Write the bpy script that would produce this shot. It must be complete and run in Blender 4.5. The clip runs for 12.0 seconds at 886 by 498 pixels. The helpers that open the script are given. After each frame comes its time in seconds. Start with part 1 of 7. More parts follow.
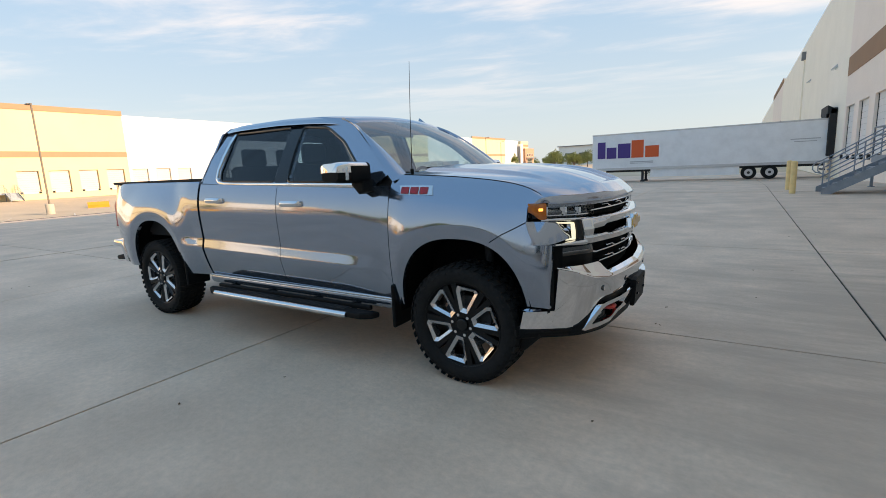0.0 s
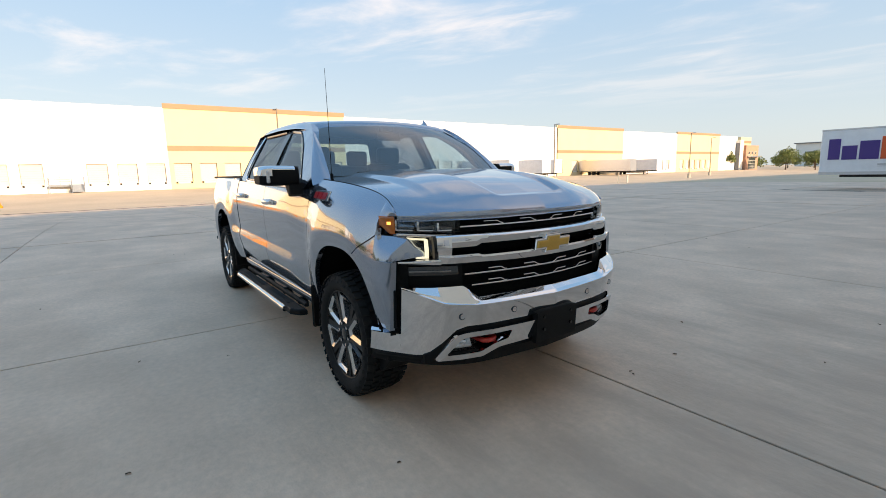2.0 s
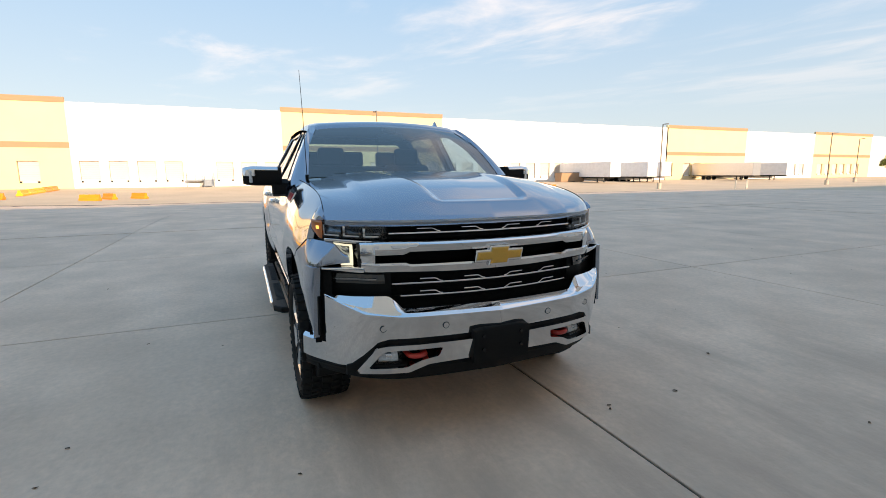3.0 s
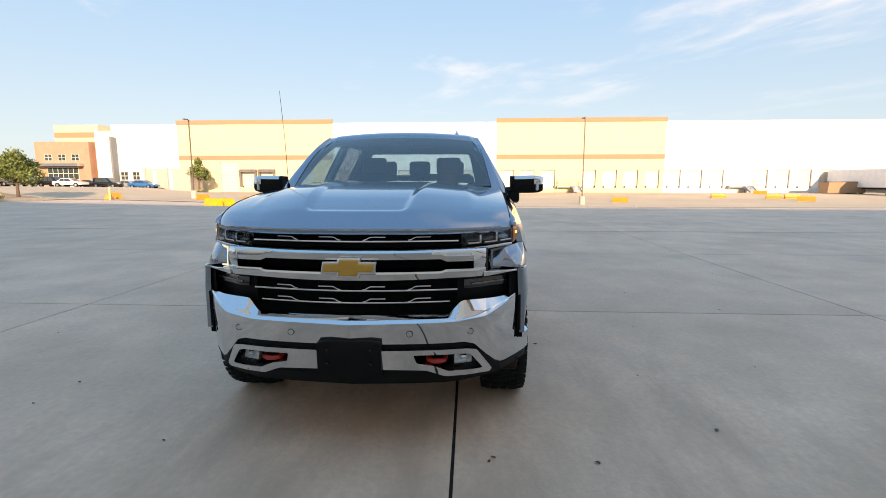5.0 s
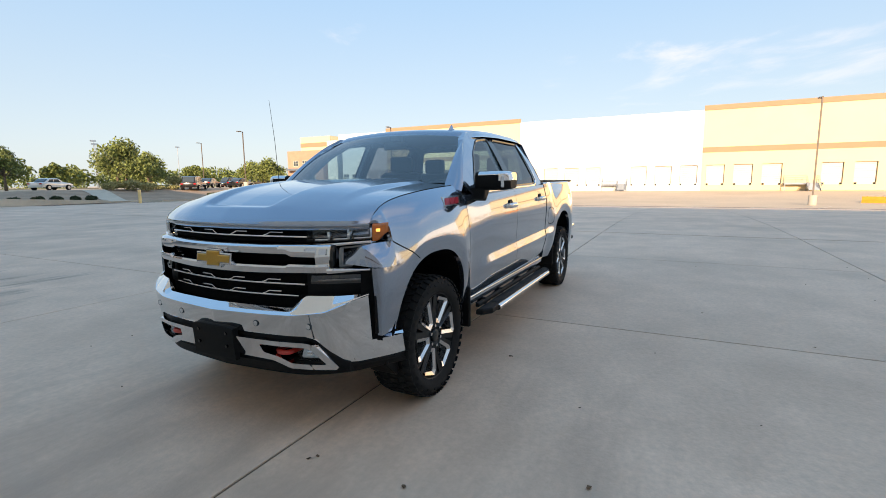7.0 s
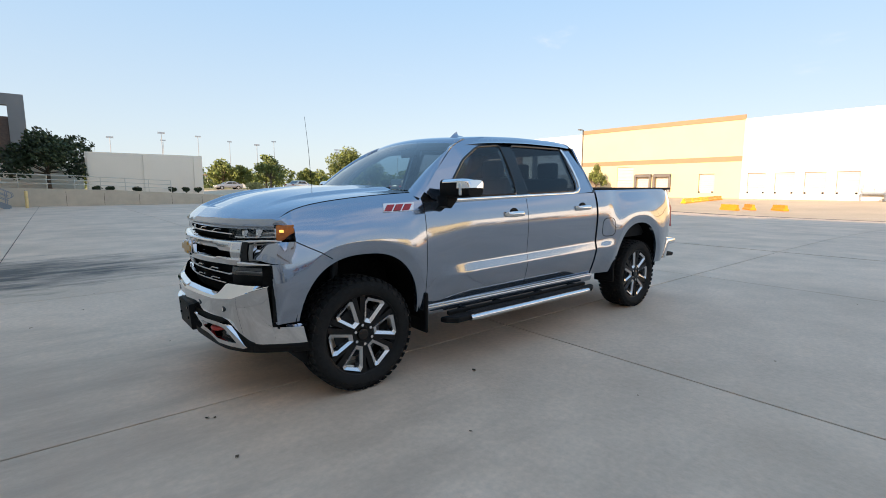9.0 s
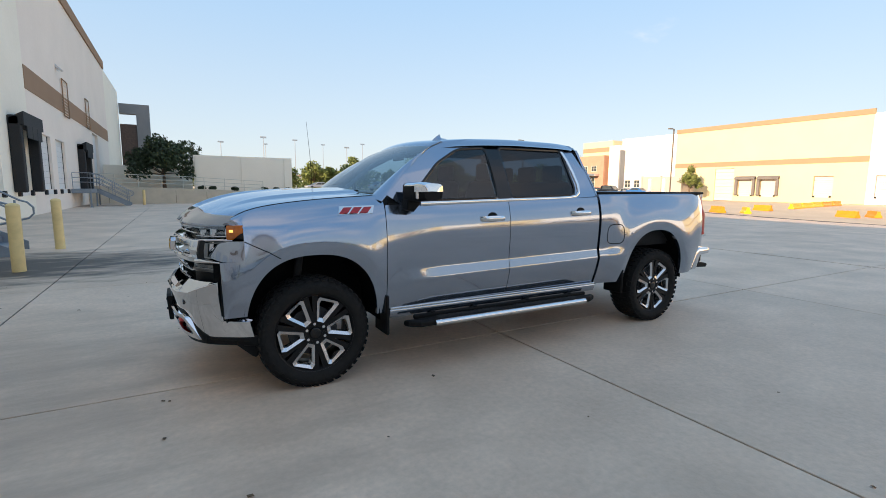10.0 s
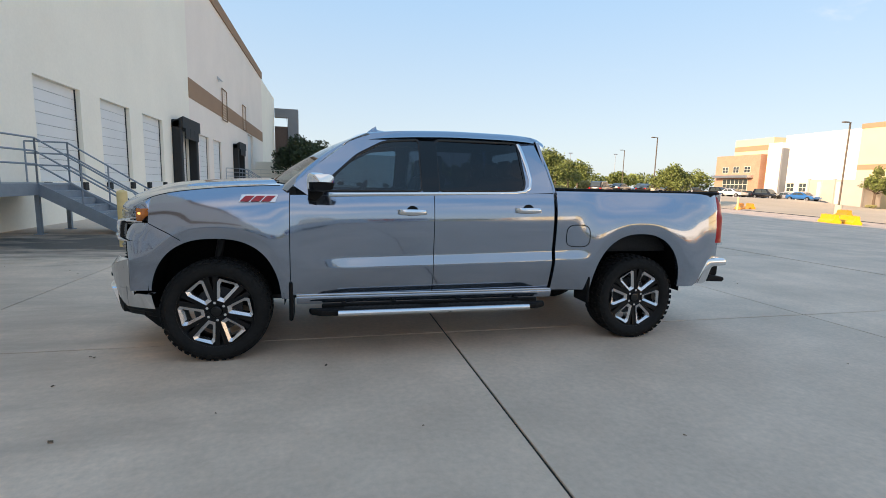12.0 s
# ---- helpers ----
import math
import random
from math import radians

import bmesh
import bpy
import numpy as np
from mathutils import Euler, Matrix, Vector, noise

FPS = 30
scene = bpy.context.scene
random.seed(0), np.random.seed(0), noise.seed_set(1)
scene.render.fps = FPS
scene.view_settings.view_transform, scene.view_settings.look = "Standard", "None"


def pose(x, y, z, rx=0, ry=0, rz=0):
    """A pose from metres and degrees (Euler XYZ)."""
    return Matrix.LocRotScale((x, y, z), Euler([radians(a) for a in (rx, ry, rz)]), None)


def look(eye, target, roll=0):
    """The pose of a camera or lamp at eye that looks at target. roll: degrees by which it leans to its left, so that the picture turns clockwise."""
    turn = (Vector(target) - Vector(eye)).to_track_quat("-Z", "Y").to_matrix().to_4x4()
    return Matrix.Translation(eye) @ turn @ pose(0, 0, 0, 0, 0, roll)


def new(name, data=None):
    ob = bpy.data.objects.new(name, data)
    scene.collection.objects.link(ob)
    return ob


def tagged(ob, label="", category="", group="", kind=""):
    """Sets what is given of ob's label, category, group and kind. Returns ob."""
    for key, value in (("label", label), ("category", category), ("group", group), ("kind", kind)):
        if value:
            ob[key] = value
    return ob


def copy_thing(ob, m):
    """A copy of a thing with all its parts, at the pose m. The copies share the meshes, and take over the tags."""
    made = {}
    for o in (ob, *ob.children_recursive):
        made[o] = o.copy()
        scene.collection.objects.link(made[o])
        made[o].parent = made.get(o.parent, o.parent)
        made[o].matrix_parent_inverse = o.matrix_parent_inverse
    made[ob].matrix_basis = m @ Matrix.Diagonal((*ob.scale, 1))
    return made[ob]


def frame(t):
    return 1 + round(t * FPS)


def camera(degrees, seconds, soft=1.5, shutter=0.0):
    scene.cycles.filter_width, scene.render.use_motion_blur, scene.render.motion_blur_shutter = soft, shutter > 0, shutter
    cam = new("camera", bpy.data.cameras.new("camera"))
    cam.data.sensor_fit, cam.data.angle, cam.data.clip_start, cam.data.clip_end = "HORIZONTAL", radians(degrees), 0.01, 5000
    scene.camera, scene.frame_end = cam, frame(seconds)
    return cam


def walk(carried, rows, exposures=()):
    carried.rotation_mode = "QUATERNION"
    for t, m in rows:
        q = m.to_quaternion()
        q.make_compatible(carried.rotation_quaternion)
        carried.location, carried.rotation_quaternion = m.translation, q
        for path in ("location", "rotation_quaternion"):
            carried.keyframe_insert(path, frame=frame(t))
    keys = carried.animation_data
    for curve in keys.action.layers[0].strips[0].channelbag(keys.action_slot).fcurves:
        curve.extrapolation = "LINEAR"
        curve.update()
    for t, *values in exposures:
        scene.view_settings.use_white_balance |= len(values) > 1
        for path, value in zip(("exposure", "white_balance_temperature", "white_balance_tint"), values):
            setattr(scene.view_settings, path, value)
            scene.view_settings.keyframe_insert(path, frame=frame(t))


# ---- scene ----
cam = camera(86.8, 12.0, soft=0.9)
PATH = [
    (0, (0.009, 0.003, 1.417), (-1.052, 1.665, 1.081), -2.6),
    (0.5, (0.372, 0.302, 1.419), (-0.849, 1.855, 1.106), -2.0),
    (1, (0.709, 0.643, 1.422), (-0.662, 2.068, 1.118), -1.5),
    (1.5, (0.964, 1.034, 1.429), (-0.537, 2.319, 1.119), -1.0),
    (2, (1.272, 1.431, 1.423), (-0.351, 2.553, 1.099), -1.3),
    (2.5, (1.43, 1.848, 1.404), (-0.299, 2.798, 1.08), -0.9),
    (3, (1.552, 2.285, 1.426), (-0.268, 3.052, 1.111), -0.4),
    (3.2, (1.629, 2.492, 1.407), (-0.232, 3.161, 1.104), -0.4),
    (4.8, (1.769, 3.965, 1.446), (-0.212, 3.939, 1.171), -0.2),
    (5, (1.747, 4.146, 1.435), (-0.231, 4.036, 1.155), 0.0),
    (5.5, (1.65, 4.567, 1.446), (-0.305, 4.25, 1.165), 0.3),
    (6, (1.567, 5.056, 1.439), (-0.35, 4.552, 1.176), 0.2),
    (6.5, (1.386, 5.493, 1.419), (-0.476, 4.806, 1.167), -0.2),
    (7, (1.182, 5.898, 1.413), (-0.589, 5.013, 1.132), -0.6),
    (7.2, (1.104, 6.08, 1.403), (-0.623, 5.116, 1.106), -0.7),
    (8.8, (0.242, 7.22, 1.436), (-1.078, 5.741, 1.172), -0.4),
    (9, (0.106, 7.32, 1.43), (-1.156, 5.791, 1.169), 0.1),
    (9.5, (-0.268, 7.545, 1.452), (-1.384, 5.904, 1.205), 0.7),
    (10, (-0.679, 7.817, 1.451), (-1.654, 6.09, 1.194), 0.5),
    (10.5, (-1.097, 7.965, 1.424), (-1.956, 6.178, 1.163), 0.9),
    (11, (-1.516, 8.172, 1.432), (-2.246, 6.328, 1.175), 0.8),
    (11.5, (-1.932, 8.331, 1.443), (-2.522, 6.438, 1.179), 1.0),
    (12, (-2.358, 8.374, 1.43), (-2.832, 6.45, 1.159), 1.6),
]
walk(cam, [(t, look(eye, target, roll)) for t, eye, target, roll in PATH], exposures=[(0, 1.12, 8650, 21), (6, 1.18, 8300, 20.5), (10, 1.22, 8150, 20.2), (12, 1.22, 8150, 20)])

# ---------------------------------------------------------------- world, sun
SUN_EL, SUN_AZ = 17.6, 16.0     # degrees above the horizon; degrees from +x towards +y
world = bpy.data.worlds.new("world")
scene.world = world
world.use_nodes = True
wt = world.node_tree
wt.nodes.clear()


def wnode(kind, **kw):
    n = wt.nodes.new(kind)
    for k, v in kw.items():
        if k in n.inputs:
            n.inputs[k].default_value = v
    return n


w_out = wnode("ShaderNodeOutputWorld")
w_bg = wnode("ShaderNodeBackground", Strength=0.11)
w_sky = wnode("ShaderNodeTexSky")
w_sky.sky_type = "NISHITA"
w_sky.sun_disc = False
w_sky.sun_elevation = radians(SUN_EL)
w_sky.sun_rotation = radians(90.0 - SUN_AZ)
w_sky.air_density, w_sky.dust_density, w_sky.ozone_density = 1.0, 1.0, 1.5
w_co = wnode("ShaderNodeTexCoord")
w_sep = wnode("ShaderNodeSeparateXYZ")
wt.links.new(w_co.outputs["Generated"], w_sep.inputs[0])
# thin cloud sheet: the view direction is laid on a plane overhead
w_z = wnode("ShaderNodeMath")
w_z.operation = "MAXIMUM"
w_z.inputs[1].default_value = 0.03
wt.links.new(w_sep.outputs["Z"], w_z.inputs[0])
w_div = wnode("ShaderNodeVectorMath")
w_div.operation = "DIVIDE"
w_zz = wnode("ShaderNodeCombineXYZ")
for i in range(3):
    wt.links.new(w_z.outputs[0], w_zz.inputs[i])
wt.links.new(w_co.outputs["Generated"], w_div.inputs[0])
wt.links.new(w_zz.outputs[0], w_div.inputs[1])
w_map = wnode("ShaderNodeMapping")
w_map.inputs["Rotation"].default_value = (0, 0, radians(35))
w_map.inputs["Scale"].default_value = (0.50, 0.85, 0.0)
w_map.inputs["Location"].default_value = (0.9, 1.3, 0.0)
w_rot = wnode("ShaderNodeVectorRotate")
w_rot.rotation_type = "Z_AXIS"
w_rot.inputs["Angle"].default_value = radians(-19)
wt.links.new(w_div.outputs[0], w_rot.inputs["Vector"])
wt.links.new(w_rot.outputs[0], w_map.inputs[0])
w_n1 = wnode("ShaderNodeTexNoise", Scale=1.6, Detail=8.0, Roughness=0.58, Distortion=0.3)
w_n2 = wnode("ShaderNodeTexNoise", Scale=0.42, Detail=2.0, Roughness=0.5)
wt.links.new(w_map.outputs[0], w_n1.inputs["Vector"])
wt.links.new(w_map.outputs[0], w_n2.inputs["Vector"])
# more cloud towards +y, clear towards -y
w_side = wnode("ShaderNodeMapRange")
w_side.inputs["From Min"].default_value, w_side.inputs["From Max"].default_value = -0.45, 0.55
w_side.inputs["To Min"].default_value, w_side.inputs["To Max"].default_value = -0.22, 0.10
wt.links.new(w_sep.outputs["Y"], w_side.inputs["Value"])
w_add = wnode("ShaderNodeMath")
w_add.operation = "ADD"
wt.links.new(w_n1.outputs["Fac"], w_add.inputs[0])
wt.links.new(w_side.outputs[0], w_add.inputs[1])
w_mul = wnode("ShaderNodeMath")
w_mul.operation = "MULTIPLY"
wt.links.new(w_add.outputs[0], w_mul.inputs[0])
wt.links.new(w_n2.outputs["Fac"], w_mul.inputs[1])
w_ramp = wnode("ShaderNodeMapRange")
w_ramp.interpolation_type = "SMOOTHSTEP"
w_ramp.inputs["From Min"].default_value, w_ramp.inputs["From Max"].default_value = 0.240, 0.44
w_ramp.inputs["To Min"].default_value, w_ramp.inputs["To Max"].default_value = 0.0, 0.62
wt.links.new(w_mul.outputs[0], w_ramp.inputs["Value"])
w_hor = wnode("ShaderNodeMapRange")
w_hor.inputs["From Min"].default_value, w_hor.inputs["From Max"].default_value = 0.10, 0.30
wt.links.new(w_sep.outputs["Z"], w_hor.inputs["Value"])
w_f = wnode("ShaderNodeMath")
w_f.operation = "MULTIPLY"
wt.links.new(w_ramp.outputs[0], w_f.inputs[0])
wt.links.new(w_hor.outputs[0], w_f.inputs[1])
w_mix = wnode("ShaderNodeMix")
w_mix.data_type = "RGBA"
w_mix.inputs["B"].default_value = (5.6, 5.5, 5.5, 1)
wt.links.new(w_f.outputs[0], w_mix.inputs["Factor"])
# hazy summer air: the clear-sky colour is evened out by a pale blue veil, thicker low down
w_el = wnode("ShaderNodeMapRange")
w_el.inputs["From Min"].default_value, w_el.inputs["From Max"].default_value = 0.0, 0.50
wt.links.new(w_sep.outputs["Z"], w_el.inputs["Value"])
w_veil = wnode("ShaderNodeMix")
w_veil.data_type = "RGBA"
w_veil.inputs["A"].default_value = (2.45, 3.42, 4.2, 1)
w_veil.inputs["B"].default_value = (1.02, 2.62, 4.78, 1)
wt.links.new(w_el.outputs[0], w_veil.inputs["Factor"])
w_haze = wnode("ShaderNodeMix")
w_haze.data_type = "RGBA"
w_sunside = wnode("ShaderNodeMapRange")
w_sunside.inputs["From Min"].default_value, w_sunside.inputs["From Max"].default_value = 0.0, 0.8
w_sunside.inputs["To Min"].default_value, w_sunside.inputs["To Max"].default_value = 0.85, 0.78
wt.links.new(w_sep.outputs["X"], w_sunside.inputs["Value"])
wt.links.new(w_sunside.outputs[0], w_haze.inputs["Factor"])
wt.links.new(w_sky.outputs[0], w_haze.inputs["A"])
wt.links.new(w_veil.outputs["Result"], w_haze.inputs["B"])
wt.links.new(w_haze.outputs["Result"], w_mix.inputs["A"])
wt.links.new(w_mix.outputs["Result"], w_bg.inputs["Color"])
wt.links.new(w_bg.outputs[0], w_out.inputs[0])

sun = new("sun", bpy.data.lights.new("sun", "SUN"))
sun.data.energy, sun.data.angle, sun.data.color = 3.3, radians(0.53), (1.0, 0.87, 0.70)
_e, _a = radians(SUN_EL), radians(SUN_AZ)
sun.matrix_world = look((0, 0, 0), (-math.cos(_e) * math.cos(_a), -math.cos(_e) * math.sin(_a), -math.sin(_e)))

# ---------------------------------------------------------------- materials
def mat(name, color, rough=0.6, metal=0.0, vary=0.0, scale=3.0, fine=0.0, fine_scale=60.0, bump=0.0, bump_scale=80.0,
        coat=0.0, spread=0.0, stain=None, stain_scale=0.6, stain_amount=0.0, island=False, spec=0.5, coords="Object"):
    """A procedural surface: base colour with broad patches, fine grain, stains, relief and a spread from piece to piece."""
    m = bpy.data.materials.new(name)
    m.use_nodes = True
    t = m.node_tree
    b = t.nodes["Principled BSDF"]
    b.inputs["Roughness"].default_value = rough
    b.inputs["Metallic"].default_value = metal
    b.inputs["Specular IOR Level"].default_value = spec
    if coat:
        b.inputs["Coat Weight"].default_value = coat
        b.inputs["Coat Roughness"].default_value = 0.03
    col = None
    rgb = (*color, 1.0)
    co = t.nodes.new("ShaderNodeTexCoord")
    src = t.nodes.new("ShaderNodeNewGeometry").outputs["Position"] if coords == "World" else co.outputs[coords]

    def noise_fac(sc, detail, lo, hi):
        n = t.nodes.new("ShaderNodeTexNoise")
        n.inputs["Scale"].default_value, n.inputs["Detail"].default_value = sc, detail
        n.inputs["Roughness"].default_value = 0.6
        t.links.new(src, n.inputs["Vector"])
        r = t.nodes.new("ShaderNodeMapRange")
        r.inputs["From Min"].default_value, r.inputs["From Max"].default_value = 0.3, 0.7
        r.inputs["To Min"].default_value, r.inputs["To Max"].default_value = lo, hi
        t.links.new(n.outputs["Fac"], r.inputs["Value"])
        return r.outputs[0]

    def times(prev, fac):
        n = t.nodes.new("ShaderNodeVectorMath")
        n.operation = "SCALE"
        if prev is None:
            n.inputs[0].default_value = color
        else:
            t.links.new(prev, n.inputs[0])
        t.links.new(fac, n.inputs["Scale"])
        return n.outputs[0]

    if vary:
        col = times(col, noise_fac(scale, 4.0, 1 - vary, 1 + vary))
    if fine:
        col = times(col, noise_fac(fine_scale, 3.0, 1 - fine, 1 + fine))
    if spread:
        r = t.nodes.new("ShaderNodeMapRange")
        r.inputs["To Min"].default_value, r.inputs["To Max"].default_value = 1 - spread, 1 + spread
        if island:
            t.links.new(t.nodes.new("ShaderNodeNewGeometry").outputs["Random Per Island"], r.inputs["Value"])
        else:
            t.links.new(t.nodes.new("ShaderNodeObjectInfo").outputs["Random"], r.inputs["Value"])
        col = times(col, r.outputs[0])
    if stain:
        mx = t.nodes.new("ShaderNodeMix")
        mx.data_type = "RGBA"
        t.links.new(noise_fac(stain_scale, 6.0, -0.4 * stain_amount, stain_amount), mx.inputs["Factor"])
        mx.clamp_factor = True
        if col is None:
            mx.inputs["A"].default_value = rgb
        else:
            t.links.new(col, mx.inputs["A"])
        mx.inputs["B"].default_value = (*stain, 1)
        col = mx.outputs["Result"]
    if col is None:
        b.inputs["Base Color"].default_value = rgb
    else:
        t.links.new(col, b.inputs["Base Color"])
    if bump:
        n = t.nodes.new("ShaderNodeTexNoise")
        n.inputs["Scale"].default_value, n.inputs["Detail"].default_value = bump_scale, 4.0
        t.links.new(src, n.inputs["Vector"])
        bp = t.nodes.new("ShaderNodeBump")
        bp.inputs["Strength"].default_value, bp.inputs["Distance"].default_value = bump, 0.01
        t.links.new(n.outputs["Fac"], bp.inputs["Height"])
        t.links.new(bp.outputs[0], b.inputs["Normal"])
    return m


def glass_mat(name, tint, rough=0.0, ior=1.75):
    """Thin window glass: a clear tinted pane with a reflecting skin."""
    m = bpy.data.materials.new(name)
    m.use_nodes = True
    t = m.node_tree
    t.nodes.clear()
    out = t.nodes.new("ShaderNodeOutputMaterial")
    tr = t.nodes.new("ShaderNodeBsdfTransparent")
    tr.inputs["Color"].default_value = (*tint, 1)
    gl = t.nodes.new("ShaderNodeBsdfGlossy")
    gl.inputs["Roughness"].default_value = rough
    f0 = ((ior - 1) / (ior + 1)) ** 2
    lw = t.nodes.new("ShaderNodeLayerWeight")
    lw.inputs["Blend"].default_value = 0.5
    pw = t.nodes.new("ShaderNodeMath")
    pw.operation = "POWER"
    pw.inputs[1].default_value = 5.0
    t.links.new(lw.outputs["Facing"], pw.inputs[0])
    fr = t.nodes.new("ShaderNodeMath")
    fr.operation = "MULTIPLY_ADD"
    fr.inputs[1].default_value, fr.inputs[2].default_value = 1 - f0, f0
    t.links.new(pw.outputs[0], fr.inputs[0])
    mx = t.nodes.new("ShaderNodeMixShader")
    t.links.new(fr.outputs[0], mx.inputs[0])
    t.links.new(tr.outputs[0], mx.inputs[1])
    t.links.new(gl.outputs[0], mx.inputs[2])
    t.links.new(mx.outputs[0], out.inputs[0])
    return m


def glow_mat(name, color, strength):
    m = bpy.data.materials.new(name)
    m.use_nodes = True
    b = m.node_tree.nodes["Principled BSDF"]
    b.inputs["Base Color"].default_value = (*color, 1)
    b.inputs["Emission Color"].default_value = (*color, 1)
    b.inputs["Emission Strength"].default_value = strength
    return m


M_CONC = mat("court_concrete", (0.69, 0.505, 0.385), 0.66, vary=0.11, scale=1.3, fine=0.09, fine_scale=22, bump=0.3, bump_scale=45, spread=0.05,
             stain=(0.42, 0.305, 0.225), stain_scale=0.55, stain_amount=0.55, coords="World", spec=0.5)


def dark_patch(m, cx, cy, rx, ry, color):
    """A darker patch with a ragged outline, in one place of the yard."""
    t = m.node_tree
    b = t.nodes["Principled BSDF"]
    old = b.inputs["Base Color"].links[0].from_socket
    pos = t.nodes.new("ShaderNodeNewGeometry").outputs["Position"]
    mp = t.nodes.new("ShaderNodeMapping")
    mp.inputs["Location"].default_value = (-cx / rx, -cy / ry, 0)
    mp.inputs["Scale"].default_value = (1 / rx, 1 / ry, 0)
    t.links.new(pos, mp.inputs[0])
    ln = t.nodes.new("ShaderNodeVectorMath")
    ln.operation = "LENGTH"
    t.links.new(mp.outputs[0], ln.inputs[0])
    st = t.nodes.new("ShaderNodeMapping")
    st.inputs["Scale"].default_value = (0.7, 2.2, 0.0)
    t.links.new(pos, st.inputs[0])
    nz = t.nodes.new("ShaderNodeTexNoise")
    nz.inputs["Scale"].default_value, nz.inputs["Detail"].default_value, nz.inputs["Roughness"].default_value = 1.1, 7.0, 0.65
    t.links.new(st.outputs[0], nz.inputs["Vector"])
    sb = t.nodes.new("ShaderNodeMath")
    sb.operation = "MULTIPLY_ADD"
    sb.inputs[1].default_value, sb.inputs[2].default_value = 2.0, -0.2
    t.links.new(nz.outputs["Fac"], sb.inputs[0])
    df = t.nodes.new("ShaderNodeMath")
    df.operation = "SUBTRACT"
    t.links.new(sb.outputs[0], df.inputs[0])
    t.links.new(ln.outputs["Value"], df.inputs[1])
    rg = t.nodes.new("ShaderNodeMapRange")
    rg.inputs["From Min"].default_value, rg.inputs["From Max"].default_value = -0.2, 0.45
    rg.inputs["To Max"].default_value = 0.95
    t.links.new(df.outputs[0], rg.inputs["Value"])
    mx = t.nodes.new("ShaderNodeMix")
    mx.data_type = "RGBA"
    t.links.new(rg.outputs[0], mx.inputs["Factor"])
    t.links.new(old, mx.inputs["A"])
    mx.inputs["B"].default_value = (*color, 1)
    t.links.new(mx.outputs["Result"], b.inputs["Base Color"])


# near-black tyre-scrubbed stain before the dock stairs
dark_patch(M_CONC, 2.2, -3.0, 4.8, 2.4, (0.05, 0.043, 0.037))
# broad patch near the dock wall, the slab tone at about two thirds
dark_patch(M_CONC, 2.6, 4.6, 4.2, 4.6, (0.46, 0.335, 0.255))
M_LOT = mat("lot_concrete", (0.57, 0.445, 0.32), 0.9, vary=0.10, scale=0.12, fine=0.06, fine_scale=4, coords="World", spec=0.3)
M_JOINT = mat("joint_filler", (0.02, 0.018, 0.016), 0.95, fine=0.3, fine_scale=20, coords="World")
M_WHITE = mat("white_wall_paint", (0.80, 0.79, 0.76), 0.85, vary=0.025, scale=0.3, fine=0.02, fine_scale=9, bump=0.1, bump_scale=40, coords="World", spec=0.25)
M_CREAM = mat("cream_wall_paint", (0.72, 0.60, 0.37), 0.85, vary=0.03, scale=0.3, fine=0.02, fine_scale=9, bump=0.1, bump_scale=40, coords="World", spec=0.25)
M_BEIGE = mat("beige_wall_paint", (0.90, 0.83, 0.71), 0.85, vary=0.03, scale=0.35, fine=0.02, fine_scale=12, bump=0.15, bump_scale=60, coords="World", spec=0.25)
M_PINK = mat("pale_pink_wall_paint", (0.86, 0.75, 0.66), 0.85, vary=0.03, scale=0.35, fine=0.02, fine_scale=12, bump=0.15, bump_scale=60, coords="World", spec=0.25)
M_BAND = mat("brown_band_paint", (0.34, 0.205, 0.13), 0.85, vary=0.04, scale=0.5, coords="World", spec=0.25)
M_BANDB = mat("tan_band_paint", (0.38, 0.245, 0.155), 0.85, vary=0.04, scale=0.5, coords="World", spec=0.25)
M_BRICK = mat("orange_brick", (0.48, 0.27, 0.185), 0.9, vary=0.08, scale=0.8, fine=0.12, fine_scale=6, coords="World")
M_GREYW = mat("grey_wall_paint", (0.20, 0.21, 0.22), 0.8, vary=0.05, scale=0.5, coords="World")
M_DOORW = mat("white_door_metal", (0.72, 0.71, 0.69), 0.55, vary=0.03, scale=0.7, coords="World")
M_RUB = mat("black_rubber", (0.018, 0.018, 0.019), 0.8, fine=0.25, fine_scale=30, bump=0.2)
M_GALV = mat("grey_painted_steel", (0.23, 0.27, 0.31), 0.5, metal=0.3, vary=0.08, scale=5, fine=0.05)
M_YEL = mat("pale_yellow_paint", (0.82, 0.60, 0.28), 0.6, vary=0.06, scale=2, fine=0.04, stain=(0.2, 0.15, 0.08), stain_scale=5, stain_amount=0.2)
M_SEALG = mat("grey_seal_foam", (0.17, 0.155, 0.145), 0.85, vary=0.15, scale=2)
# pale enclosure paint, with the shade on its front put into the colour
M_ENCL = mat("shaded_block_paint", (0.45, 0.40, 0.35), 0.85, vary=0.05, scale=0.6, coords="World")
M_ORANGE = mat("orange_plastic", (0.85, 0.27, 0.02), 0.5, vary=0.1, scale=2)
M_BARY = mat("yellow_orange_plastic", (0.86, 0.44, 0.015), 0.5, vary=0.1, scale=2)
M_TRAILW = mat("white_trailer_panel", (0.80, 0.82, 0.84), 0.35, vary=0.03, scale=0.8, fine=0.02, stain=(0.4, 0.4, 0.4), stain_scale=1.2, stain_amount=0.2)
M_ALU = mat("aluminium", (0.55, 0.56, 0.58), 0.35, metal=0.9, vary=0.05)
M_DARK = mat("dark_frame_steel", (0.03, 0.03, 0.032), 0.7, fine=0.2, fine_scale=20)

